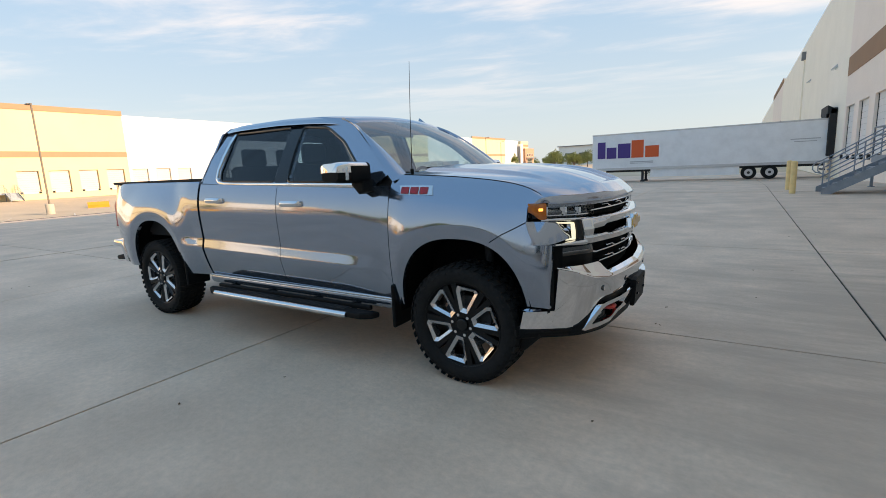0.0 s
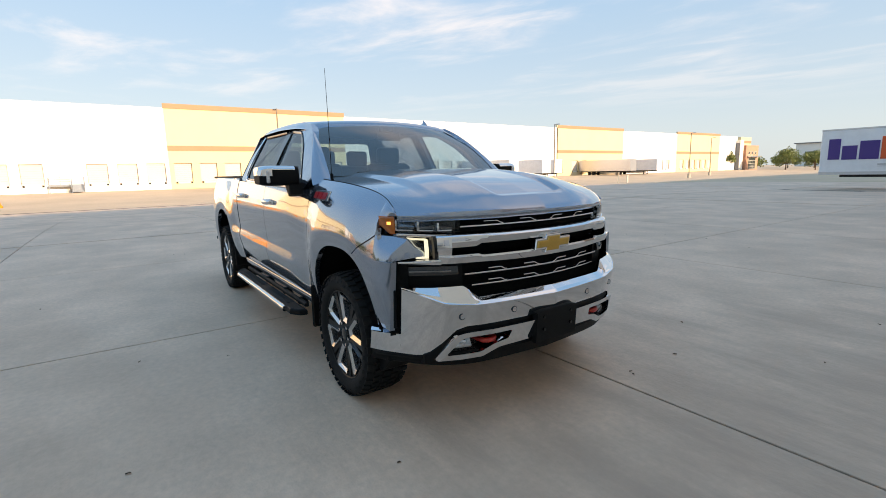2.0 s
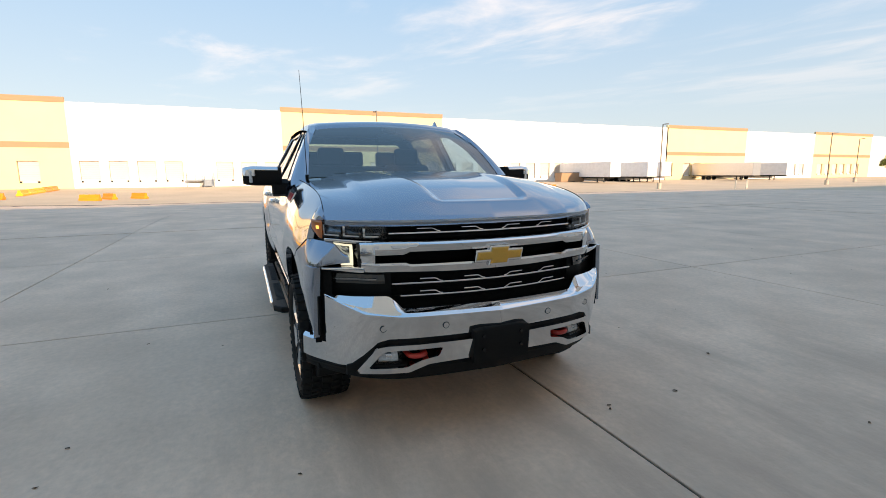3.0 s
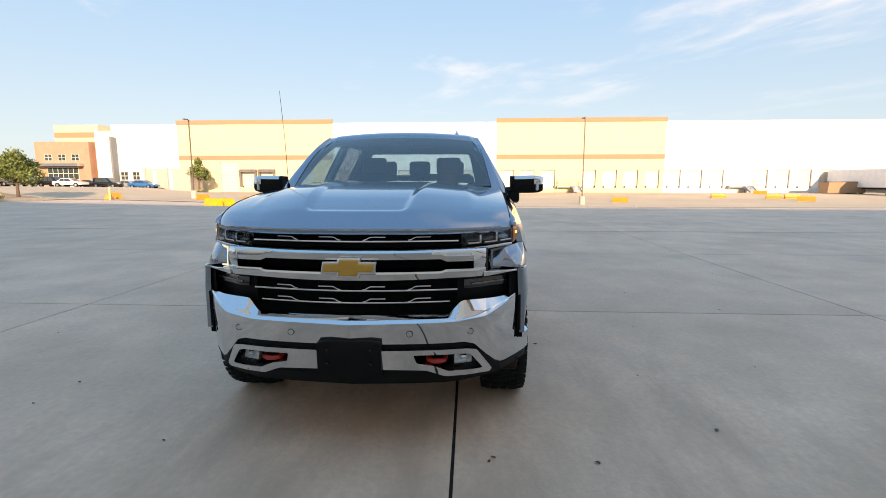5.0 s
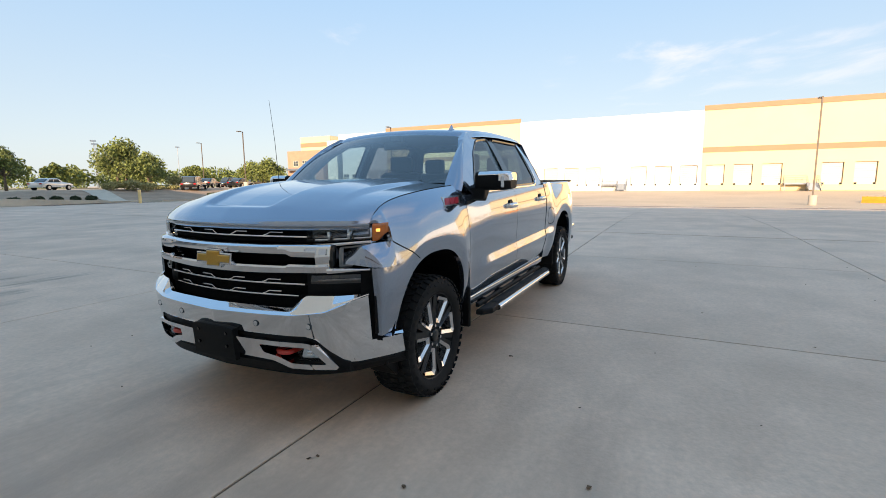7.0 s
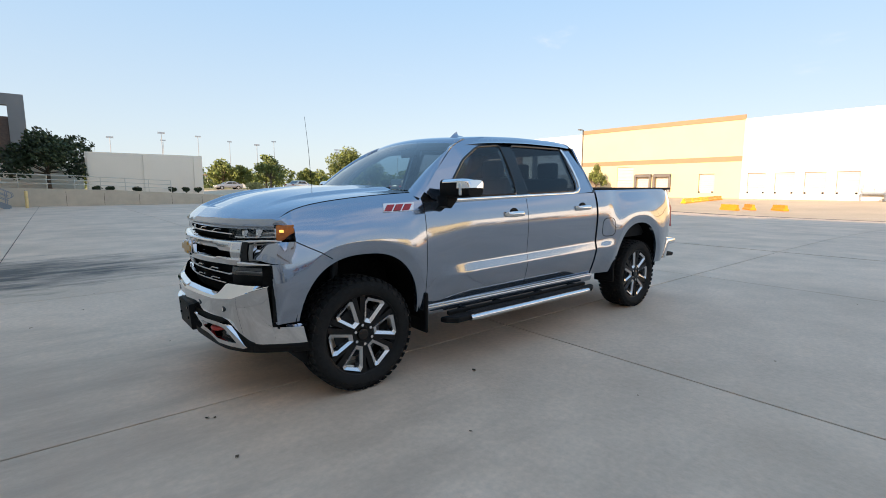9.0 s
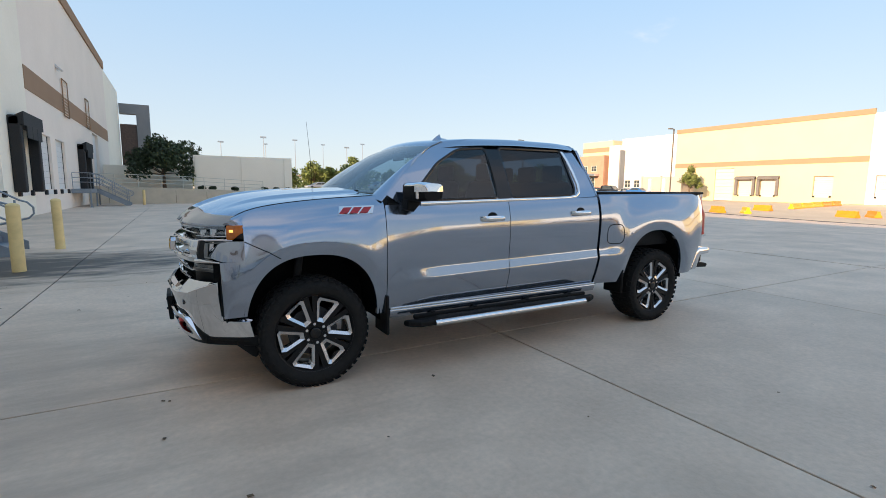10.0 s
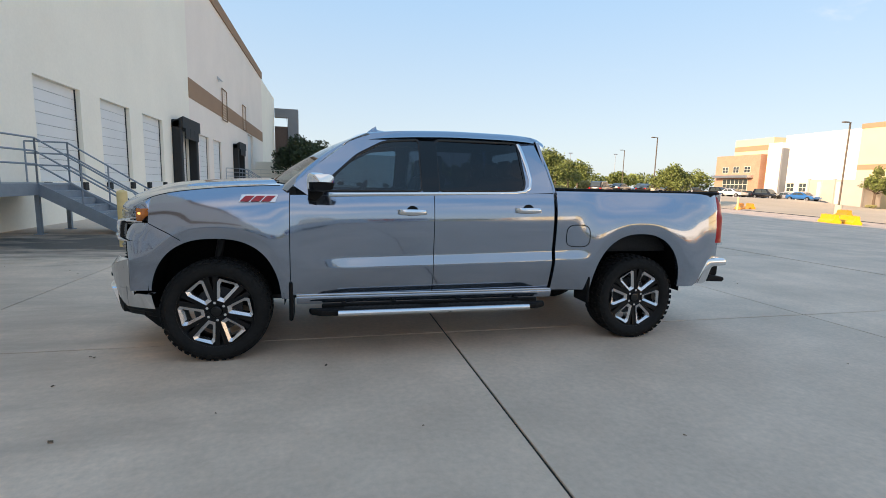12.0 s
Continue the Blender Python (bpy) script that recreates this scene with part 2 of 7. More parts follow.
M_DOORB = mat("beige_door_metal", (0.64, 0.575, 0.50), 0.6, vary=0.03, scale=0.7, coords="World")
M_POLE = mat("bronze_pole_paint", (0.13, 0.10, 0.075), 0.55, vary=0.08, scale=2)
M_LINE = mat("worn_white_line", (0.66, 0.60, 0.52), 0.9, vary=0.2, scale=1.5, coords="World")

# ---------------------------------------------------------------- building tools
def mesh_of(bm, name, material, smooth=False, normals=True):
    if normals:
        bmesh.ops.recalc_face_normals(bm, faces=bm.faces[:])
    me = bpy.data.meshes.new(name)
    bm.to_mesh(me)
    bm.free()
    mats = material if isinstance(material, (list, tuple)) else [material]
    for m in mats:
        me.materials.append(m)
    if smooth:
        for p in me.polygons:
            p.use_smooth = True
        if smooth is not True:
            me.set_sharp_from_angle(angle=radians(smooth))
    return me


def part(name, bm, material, parent=None, label="", smooth=False, m=None, normals=True):
    ob = new(name, mesh_of(bm, name, material, smooth, normals))
    if parent is not None:
        ob.parent = parent
    if m is not None:
        ob.matrix_local = m
    if label:
        ob["label"] = label
    return ob


def thing(name, label, category, m=None, group="", kind=""):
    e = new(name)
    e.empty_display_size = 0.2
    if m is not None:
        e.matrix_world = m
    return tagged(e, label, category, group, kind)


def bm_box(x0, y0, z0, x1, y1, z1, bev=0.0, bm=None, seg=1):
    own = bmesh.new() if bm is None else bm
    vs = [own.verts.new((x, y, z)) for x in (x0, x1) for y in (y0, y1) for z in (z0, z1)]
    fs = [own.faces.new([vs[i] for i in f]) for f in ((0, 1, 3, 2), (4, 6, 7, 5), (0, 4, 5, 1), (2, 3, 7, 6), (0, 2, 6, 4), (1, 5, 7, 3))]
    if bev:
        bmesh.ops.recalc_face_normals(own, faces=fs)
        es = list({e for f in fs for e in f.edges})
        bmesh.ops.bevel(own, geom=es, offset=bev, segments=seg, profile=0.5, affect="EDGES")
    return own


def bm_tube(points, r, n=8, bm=None, closed=False, caps=True):
    """A round bar along a line of points."""
    own = bmesh.new() if bm is None else bm
    pts = [Vector(p) for p in points]
    rings = []
    up = None
    for i, p in enumerate(pts):
        if closed:
            d = (pts[(i + 1) % len(pts)] - pts[i - 1]).normalized()
        else:
            d = (pts[min(i + 1, len(pts) - 1)] - pts[max(i - 1, 0)]).normalized()
        if up is None:
            up = Vector((0, 0, 1)) if abs(d.z) < 0.9 else Vector((1, 0, 0))
        side = d.cross(up).normalized()
        up = side.cross(d).normalized()
        rr = r[i] if isinstance(r, (list, tuple)) else r
        rings.append([own.verts.new(p + rr * (math.cos(2 * math.pi * k / n) * side + math.sin(2 * math.pi * k / n) * up)) for k in range(n)])
    m = len(rings)
    for i in range(m if closed else m - 1):
        a, b = rings[i], rings[(i + 1) % m]
        for k in range(n):
            own.faces.new((a[k], a[(k + 1) % n], b[(k + 1) % n], b[k]))
    if caps and not closed:
        own.faces.new(rings[0][::-1])
        own.faces.new(rings[-1])
    return own


def bm_cyl(c, r, h, n=16, axis="z", r2=None, bm=None, bev=0.0):
    own = bmesh.new() if bm is None else bm
    r2 = r if r2 is None else r2
    rot = {"z": Matrix(), "y": Matrix.Rotation(-math.pi / 2, 4, "X"), "x": Matrix.Rotation(math.pi / 2, 4, "Y")}[axis]
    lo = [own.verts.new(Vector(c) + rot @ Vector((r * math.cos(2 * math.pi * k / n), r * math.sin(2 * math.pi * k / n), 0))) for k in range(n)]
    hi = [own.verts.new(Vector(c) + rot @ Vector((r2 * math.cos(2 * math.pi * k / n), r2 * math.sin(2 * math.pi * k / n), h))) for k in range(n)]
    fs = [own.faces.new((lo[k], lo[(k + 1) % n], hi[(k + 1) % n], hi[k])) for k in range(n)]
    top = own.faces.new(hi)
    fs += [own.faces.new(lo[::-1]), top]
    if bev:
        bmesh.ops.recalc_face_normals(own, faces=fs)
        bmesh.ops.bevel(own, geom=list(top.edges), offset=bev, segments=2, profile=0.5, affect="EDGES")
    return own


def bm_prism(poly, axis, a, b, bev=0.0, bm=None):
    """A flat outline pushed along an axis from a to b. poly gives the two other coordinates, in the order x, y, z."""
    own = bmesh.new() if bm is None else bm

    def at(p, v):
        return {"x": (v, p[0], p[1]), "y": (p[0], v, p[1]), "z": (p[0], p[1], v)}[axis]
    lo = [own.verts.new(at(p, a)) for p in poly]
    hi = [own.verts.new(at(p, b)) for p in poly]
    n = len(poly)
    fs = [own.faces.new((lo[k], lo[(k + 1) % n], hi[(k + 1) % n], hi[k])) for k in range(n)]
    fs += [own.faces.new(lo[::-1]), own.faces.new(hi)]
    if bev:
        bmesh.ops.recalc_face_normals(own, faces=fs)
        bmesh.ops.bevel(own, geom=list({e for f in fs[-2:] for e in f.edges}), offset=bev, segments=2, profile=0.5, affect="EDGES")
    return own


def spline(xs, ys, x):
    """Smooth curve through the given knots (monotone between them)."""
    if x <= xs[0]:
        return ys[0]
    if x >= xs[-1]:
        return ys[-1]
    i = 0
    while x > xs[i + 1]:
        i += 1
    h = xs[i + 1] - xs[i]
    d = [(ys[k + 1] - ys[k]) / (xs[k + 1] - xs[k]) for k in range(len(xs) - 1)]

    def slope(k):
        if k == 0:
            return d[0]
        if k == len(xs) - 1:
            return d[-1]
        if d[k - 1] * d[k] <= 0:
            return 0.0
        return 2 * d[k - 1] * d[k] / (d[k - 1] + d[k])
    t = (x - xs[i]) / h
    m0, m1 = slope(i) * h, slope(i + 1) * h
    return (2 * t**3 - 3 * t**2 + 1) * ys[i] + (t**3 - 2 * t**2 + t) * m0 + (-2 * t**3 + 3 * t**2) * ys[i + 1] + (t**3 - t**2) * m1


def smooth_step(a, b, x):
    t = max(0.0, min(1.0, (x - a) / (b - a)))
    return t * t * (3 - 2 * t)


def bm_grid(fn, us, vs, bm=None, flip=False):
    """A sheet through fn(u, v); points given as None leave a hole."""
    own = bmesh.new() if bm is None else bm
    g = []
    for u in us:
        row = []
        for v in vs:
            p = fn(u, v)
            row.append(own.verts.new(p) if p is not None else None)
        g.append(row)
    for i in range(len(us) - 1):
        for j in range(len(vs) - 1):
            q = [g[i][j], g[i + 1][j], g[i + 1][j + 1], g[i][j + 1]]
            if all(v is not None for v in q):
                own.faces.new(q[::-1] if flip else q)
    return own


def lin(a, b, n):
    return [a + (b - a) * k / (n - 1) for k in range(n)]

# ---------------------------------------------------------------- ground
def gz(x, y=0.0):
    """Height of the yard: it falls away from the dock to a valley and rises again to the far wall; south of the court lies a low terrace."""
    f = 0.7 * smooth_step(-36.0, -4.0, y) + 0.3 * smooth_step(-56.0, -44.0, y)
    w = smooth_step(54.0, 84.0, -x)
    return -1.02 * f * smooth_step(12.0, 54.0, -x) * (1 - w) - 0.35 * w - 0.36 * smooth_step(24.0, 42.0, y) * smooth_step(40.0, 8.0, abs(x)) \
        + 1.0 * smooth_step(-38.5, -51.0, y) * smooth_step(84.0, 74.0, -x) * smooth_step(-9.0, -24.0, x)


NAT_X = [-2400, -900, -400, -220, -140] + [-102 + 3 * k for k in range(36)] + [40, 120, 400, 900, 2400]
NAT_Y = [-2400, -900, -400, -200, -100, -75] + [-60 + 3 * k for k in range(42)] + [80, 100, 200, 400, 900, 2400]
bm = bm_grid(lambda x, y: (x, y, gz(x, y) - 0.02), NAT_X, NAT_Y)
ground = part("ground", bm, M_LOT)
tagged(ground, "wide pale concrete yard reaching to the horizon", "ground", kind="structure")

# ---------------------------------------------------------------- warehouse walls
FACE_A, FACE_B = 5.3, -87.0
THICK = 0.42


def wall_run(name, face, out, y0, y1, z0, top, openings, material, label):
    """A stretch of wall from y0 to y1; openings are (ya, yb, za, zb). out: +1 or -1, the side that the wall faces."""
    bm = bmesh.new()
    xa, xb = sorted((face, face - out * THICK))
    cuts = sorted({y0, y1, *[o[0] for o in openings], *[o[1] for o in openings]})
    for a, b in zip(cuts, cuts[1:]):
        mid = (a + b) / 2
        holes = sorted((o[2], o[3]) for o in openings if o[0] < mid < o[1])
        z = z0
        for h0, h1 in holes:
            if h0 > z + 1e-4:
                bm_box(xa, a, z, xb, b, h0, bm=bm)
            z = h1
        bm_box(xa, a, z, xb, b, top, bm=bm)
    bmesh.ops.remove_doubles(bm, verts=bm.verts[:], dist=0.0005)
    ob = part(name, bm, material)
    return tagged(ob, label, "wall", kind="structure")


def strip(name, face, out, y0, y1, z0, z1, proud, material, label):
    xa, xb = sorted((face - out * 0.02, face + out * proud))
    ob = part(name, bm_box(xa, y0, z0, xb, y1, z1), material)
    return tagged(ob, label, "trim", kind="structure")


def dock_door_parts(parent, w, h, out, depth=0.16, sections=9, leaf=None):
    """Sectional door leaf in its opening, with window slot and two rubber bumpers below."""
    t = 0.05
    x1 = -out * depth
    leaf = leaf or M_DOORW
    for k in range(sections):
        z0, z1 = h * k / sections + 0.004, h * (k + 1) / sections - 0.004
        xa, xb = sorted((x1, x1 - out * t))
        part("door_section", bm_box(xa, -w / 2 + 0.02, z0, xb, w / 2 - 0.02, z1, 0.008), leaf, parent)
    xa, xb = sorted((x1 - out * 0.02, x1 - out * 0.04))
    part("door_backing", bm_box(xa, -w / 2, 0.0, xb, w / 2, h), M_DARK, parent)
    for s in (-1, 1):
        xa, xb = sorted((-out * (depth - 0.03), -out * (depth + 0.02)))
        ya, yb = sorted((s * (w / 2 - 0.002), s * (w / 2 - 0.035)))
        part("door_track", bm_box(xa, ya, 0, xb, yb, h), M_DARK, parent)
    for s in (-1, 1):
        xa, xb = sorted((0.0, out * 0.12))
        c = s * (w / 2 - 0.22)
        part("dock_bumper", bm_box(xa, c - 0.13, -0.28, xb, c + 0.13, -0.02, 0.02), M_RUB, parent)
    xa, xb = sorted((0.0, out * 0.02))
    part("dock_leveler_lip", bm_box(xa, -w / 2 + 0.45, -0.26, xb, w / 2 - 0.45, -0.03), M_DOORW, parent)


def dock_seal(face, out, yc, z0, w, h, label, m=None, flaps=True):
    e = thing("dock_seal", label, "dock seal", pose(face, yc, z0))
    for s in (-1, 1):
        ya, yb = sorted((s * w / 2, s * (w / 2 + 0.42)))
        xa, xb = sorted((0.0, out * 0.42))
        part("side_pad", bm_box(xa, ya, -0.1, xb, yb, h + 0.25, 0.06, seg=2), (m or M_RUB), e)
    xa, xb = sorted((0.0, out * 0.55))
    part("head_curtain", bm_prism([(xa, h - 0.15), (xb, h - 0.15), (xb, h + 0.1), (xa, h + 0.42)], "y", -w / 2 - 0.42, w / 2 + 0.42, 0.03), (m or M_RUB), e)
    for s in (-1, 0, 1) if flaps else ():
        xa, xb = sorted((out * 0.50, out * 0.56))
        part("curtain_flap", bm_box(xa, s * w / 3 - w / 6.2, h - 0.65, xb, s * w / 3 + w / 6.2, h - 0.1, 0.01), (m or M_RUB), e)
    return e


def building(side, face, out, base, segs, doors, seals, sill, dh, dw, extra):
    """A long warehouse front: painted panels, caps and bands, dock doors in deep openings."""
    n = 0
    first = {}
    for (y0, y1, m, top, cap, band, blab) in segs:
        n += 1
        ops = [(d - dw / 2, d + dw / 2, sill, sill + dh) for d in doors if y0 < d < y1] + [o for o in extra if y0 < (o[0] + o[1]) / 2 < y1]
        wall_run("wall_%s_%d" % (side, n), face, out, y0, y1, base, top, ops, m, blab)
        if cap:
            strip("trim_cap_%s_%d" % (side, n), face, out, y0 - 0.06, y1 + 0.06, top - 0.75, top + 0.02, 0.10, band, "painted parapet band along the top of the wall")
            strip("trim_band_%s_%d" % (side, n), face, out, y0, y1, cap[0], cap[1], 0.03, band, "painted band across the wall")
    for i, d in enumerate(doors):
        if not first:
            e = thing("dock_door", "closed white sectional dock door with black rubber bumpers", "dock door", pose(face, d, sill), group="dock doors of warehouse " + side)
            dock_door_parts(e, dw, dh, out, depth=0.34 if side == "B" else 0.16, leaf=M_DOORB if side == "B" else M_DOORW)
            first["e"] = e
        else:
            copy_thing(first["e"], pose(face, d, sill))
    for d in seals:
        dock_seal(face, out, d, sill, dw, dh, "black foam dock seal with torn head curtain")
    return first


B0, A0 = -0.35, 0.0
SEG_B = [(-64.8, -51.7, M_WHITE, 12.5, None, None, "tall white painted concrete panel wall in sunlight"),
         (-51.7, -21.5, M_CREAM, 13.15, (5.75, 6.6), M_BANDB, "tall cream painted panel wall with a tan band"),
         (-21.5, 9.1, M_WHITE, 12.5, None, None, "tall white painted concrete panel wall in sunlight"),
         (9.1, 39.6, M_CREAM, 13.15, (5.75, 6.6), M_BANDB, "tall cream painted panel wall with a tan band"),
         (39.6, 100.8, M_WHITE, 12.5, None, None, "tall white painted concrete panel wall in sunlight"),
         (100.8, 130.0, M_CREAM, 13.15, (5.75, 6.6), M_BANDB, "tall cream painted panel wall with a tan band"),
         (130.0, 160.2, M_WHITE, 12.5, None, None, "tall white painted concrete panel wall in sunlight"),
         (160.2, 190.0, M_CREAM, 13.15, (5.75, 6.6), M_BANDB, "tall cream painted panel wall with a tan band"),
         (190.0, 204.0, M_WHITE, 12.5, None, None, "tall white painted concrete panel wall in sunlight")]
DOORS_B = [-26.8] + [-19.3 + 3.79 * k for k in range(4)] + [-0.35 + 3.81 * k for k in range(6)] + [26.1 + 3.81 * k for k in range(7)] \
    + [56.7 + 3.81 * k for k in range(7)] + [86.5 + 3.81 * k for k in range(5)] + [108.0 + 3.81 * k for k in range(6)] + [136.0 + 3.81 * k for k in range(6)] + [164.0 + 3.81 * k for k in range(6)]
EXTRA_B = [(-43.6, -40.2, B0, 5.4), (-39.45, -36.85, 0.82, 3.75), (-35.85, -33.1, 0.82, 3.75), (-63.7, -62.2, 1.2, 3.55), (-61.3, -59.85, 1.2, 3.55)]
first_b = building("B", FACE_B, 1, B0, SEG_B, DOORS_B, [], 0.83, 2.97, 2.6, EXTRA_B)
first_b["e"]["label"] = "closed pale sectional dock door with dark bumpers in a sunlit wall"
for d in (-38.15, -34.5):
    c = copy_thing(first_b["e"], pose(FACE_B, d, 0.82))
    dock_seal(FACE_B, 1, d, 0.82, 2.5, 2.75, "grey dock seal round a pale dock door", M_SEALG, False)
e = thing("drive_in_door", "tall pale drive-in door at ground level", "door", pose(FACE_B, -41.9, B0))
for k in range(9):
    part("door_section", bm_box(-0.25, -1.68, 0.05 + 0.63 * k, -0.2, 1.68, 0.66 + 0.63 * k, 0.01), M_DOORB, e)

SEG_A = [(-66.0, -52.6, M_BEIGE, 13.2, None, None, "beige painted concrete panel wall in shade"),
         (-52.6, -21.7, M_PINK, 13.95, (5.95, 7.05), M_BAND, "pale pink painted panel wall with a brown band"),
         (-21.7, 9.1, M_BEIGE, 13.2, None, None, "beige painted concrete panel wall in shade"),
         (9.1, 39.2, M_PINK, 13.95, (5.95, 7.05), M_BAND, "pale pink painted panel wall with a brown band"),
         (39.2, 101.5, M_BEIGE, 13.2, None, None, "beige painted concrete panel wall in shade"),
         (101.5, 131.0, M_PINK, 13.95, (5.95, 7.05), M_BAND, "pale pink painted panel wall with a brown band"),
         (131.0, 204.0, M_BEIGE, 13.2, None, None, "beige painted concrete panel wall in shade")]
DOORS_A = [-28.55, -24.75, -20.0, -15.8, -11.95, -8.1] + [-0.35 + 3.81 * k for k in range(6)] + [26.1 + 3.81 * k for k in range(4)] + [43.5] + [49.0 + 3.81 * k for k in range(3)]
EXTRA_A = [(-45.0, -41.8, A0, 5.85), (-37.0, -34.4, 1.22, 4.1)]
first_a = building("A", FACE_A, -1, A0 - 0.45, SEG_A, DOORS_A, [-20.0, 43.5], 1.22, 2.87, 2.5, EXTRA_A)
copy_thing(first_a["e"], pose(FACE_A, -35.7, 1.22))
dock_seal(FACE_A, -1, -35.7, 1.22, 2.3, 2.87, "black foam dock seal beside a steel platform")
e = thing("drive_in_door", "tall white drive-in door at ground level in shade", "door", pose(FACE_A, -43.4, A0))
for k in range(9):
    part("door_section", bm_box(0.2, -1.6, 0.04 + 0.645 * k, 0.25, 1.6, 0.675 + 0.645 * k, 0.01), M_DOORW, e)

# closing walls and roofs
for nm, x0, x1, y0, y1, z, lab in (("roof_A", 5.6, 70.0, -66.0, 204.0, 12.6, "flat warehouse roof behind the parapet"), ("roof_B", -150.0, -87.3, -64.8, 204.0, 12.0, "flat warehouse roof behind the parapet")):
    tagged(part(nm, bm_box(x0, y0, z, x1, y1, z + 0.3), M_LOT), lab, "roof", kind="structure")
for nm, b, m in (("wall_A_south", (5.6, -66.0, 0, 70.0, -65.7, 13.2), M_BEIGE), ("wall_A_north", (5.6, 203.7, 0, 70.0, 204.0, 13.2), M_BEIGE), ("wall_A_east", (69.7, -65.7, 0, 70.0, 203.7, 13.2), M_BEIGE),
                 ("wall_B_south", (-150.0, -64.8, B0, -87.3, -64.5, 12.5), M_WHITE), ("wall_B_north", (-150.0, 203.7, B0, -87.3, 204.0, 12.5), M_WHITE), ("wall_B_west", (-150.0, -64.5, B0, -149.7, 203.7, 12.5), M_WHITE)):
    tagged(part(nm, bm_box(*b), m), "plain painted end wall of the warehouse", "wall", kind="structure")

# ---------------------------------------------------------------- joints of the court: slabs with open seams
SLAB = 4.46
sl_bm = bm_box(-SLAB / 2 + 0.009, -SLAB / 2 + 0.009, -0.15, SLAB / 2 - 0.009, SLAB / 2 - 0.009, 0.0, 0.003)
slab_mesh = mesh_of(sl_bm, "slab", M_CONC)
pavement = thing("pavement", "grey-brown concrete truck court cast in square slabs", "pavement", kind="structure")
part("joint_bed", bm_grid(lambda x, y: (x, y, gz(x, y) - 0.012), [x for x in NAT_X if -46 < x < -11], [y for y in NAT_Y if -46 < y < 58]), M_JOINT, pavement)
part("joint_bed", bm_grid(lambda x, y: (x, y, gz(x, y) - 0.012), [-14, -11, -8, -5, -2, 1, 4, 5.29], [y for y in NAT_Y if -46 < y < 58]), M_JOINT, pavement)
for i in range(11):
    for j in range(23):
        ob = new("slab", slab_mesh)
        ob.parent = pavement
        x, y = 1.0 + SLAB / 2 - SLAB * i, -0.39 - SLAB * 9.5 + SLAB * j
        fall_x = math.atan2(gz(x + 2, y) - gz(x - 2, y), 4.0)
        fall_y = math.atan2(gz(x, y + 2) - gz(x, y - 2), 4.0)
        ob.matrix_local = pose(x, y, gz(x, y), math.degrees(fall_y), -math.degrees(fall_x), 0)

# ================================================================ the pickup truck (x ahead of the front axle, y to its left)
M_PAINT = mat("grey_metallic_paint", (0.245, 0.298, 0.376), 0.11, metal=0.92, coat=1.0, fine=0.05, fine_scale=900)
M_PAINT.node_tree.nodes["Principled BSDF"].inputs["Coat IOR"].default_value = 1.9
M_CHROME = mat("chrome", (0.72, 0.73, 0.75), 0.04, metal=1.0, vary=0.02, scale=3)
M_SATIN = mat("satin_silver_plastic", (0.62, 0.63, 0.64), 0.22, metal=0.9)
M_BLKP = mat("black_trim_plastic", (0.006, 0.006, 0.0065), 0.55, spec=0.16, fine=0.15, fine_scale=120, bump=0.1, bump_scale=300)
M_GLOSS = mat("gloss_black", (0.004, 0.004, 0.0045), 0.15, coat=0.3, spec=0.3)
M_TYRE = mat("tyre_rubber", (0.013, 0.0128, 0.0128), 0.8, spec=0.2, fine=0.2, fine_scale=40, vary=0.15, scale=6, bump=0.15, bump_scale=120)
M_LINER = mat("wheel_well_liner", (0.007, 0.007, 0.007), 0.95, spec=0.1, fine=0.3, fine_scale=50)
M_RED = mat("red_tow_hook", (0.55, 0.03, 0.02), 0.35, coat=0.5)
M_REDL = mat("red_lamp_plastic", (0.42, 0.004, 0.008), 0.30, coat=0.1, spec=0.2)
M_AMBER = mat("amber_lamp_plastic", (0.50, 0.115, 0.008), 0.10, coat=1.0, vary=0.25, scale=40)
M_AMBERL = glow_mat("amber_marker_bulb", (1.0, 0.50, 0.10), 0.9)
M_DRL = glow_mat("daytime_running_lamp", (0.80, 0.82, 0.66), 0.40)
M_DRLOFF = mat("unlit_running_lamp", (0.16, 0.16, 0.155), 0.25, coat=0.5)
M_INSERT = mat("polished_wheel_insert", (0.60, 0.61, 0.63), 0.16, metal=0.92)
M_WBLK = mat("satin_black_alloy", (0.005, 0.005, 0.0055), 0.35, spec=0.25)
M_GOLD = mat("gold_emblem", (0.62, 0.34, 0.06), 0.3, metal=0.5, fine=0.1, fine_scale=200, coat=0.6)
M_SEAT = mat("dark_seat_leather", (0.03, 0.03, 0.033), 0.55, fine=0.1, fine_scale=80)
M_DASH = mat("dark_dashboard", (0.022, 0.022, 0.024), 0.7, fine=0.1, fine_scale=80)
M_HEADL = mat("grey_headliner_cloth", (0.16, 0.16, 0.17), 0.9, fine=0.1, fine_scale=200)
M_WIND = glass_mat("windscreen_glass", (0.66, 0.80, 0.84), ior=2.6)
M_TINT = glass_mat("tinted_side_glass", (0.24, 0.36, 0.44), ior=1.7)
M_DTINT = glass_mat("dark_tinted_glass", (0.10, 0.13, 0.17), ior=1.6)
M_FOG = mat("clear_fog_lamp", (0.70, 0.71, 0.72), 0.25, metal=0.3, vary=0.25, scale=50)
M_REFL = mat("lamp_reflector", (0.20, 0.205, 0.215), 0.26, metal=0.9, vary=0.3, scale=25)
M_SMOKE = mat("smoked_lamp_plastic", (0.012, 0.013, 0.014), 0.12, coat=0.8, vary=0.2, scale=30)
M_LENS = glass_mat("lamp_lens", (0.92, 0.94, 0.95), ior=1.45)
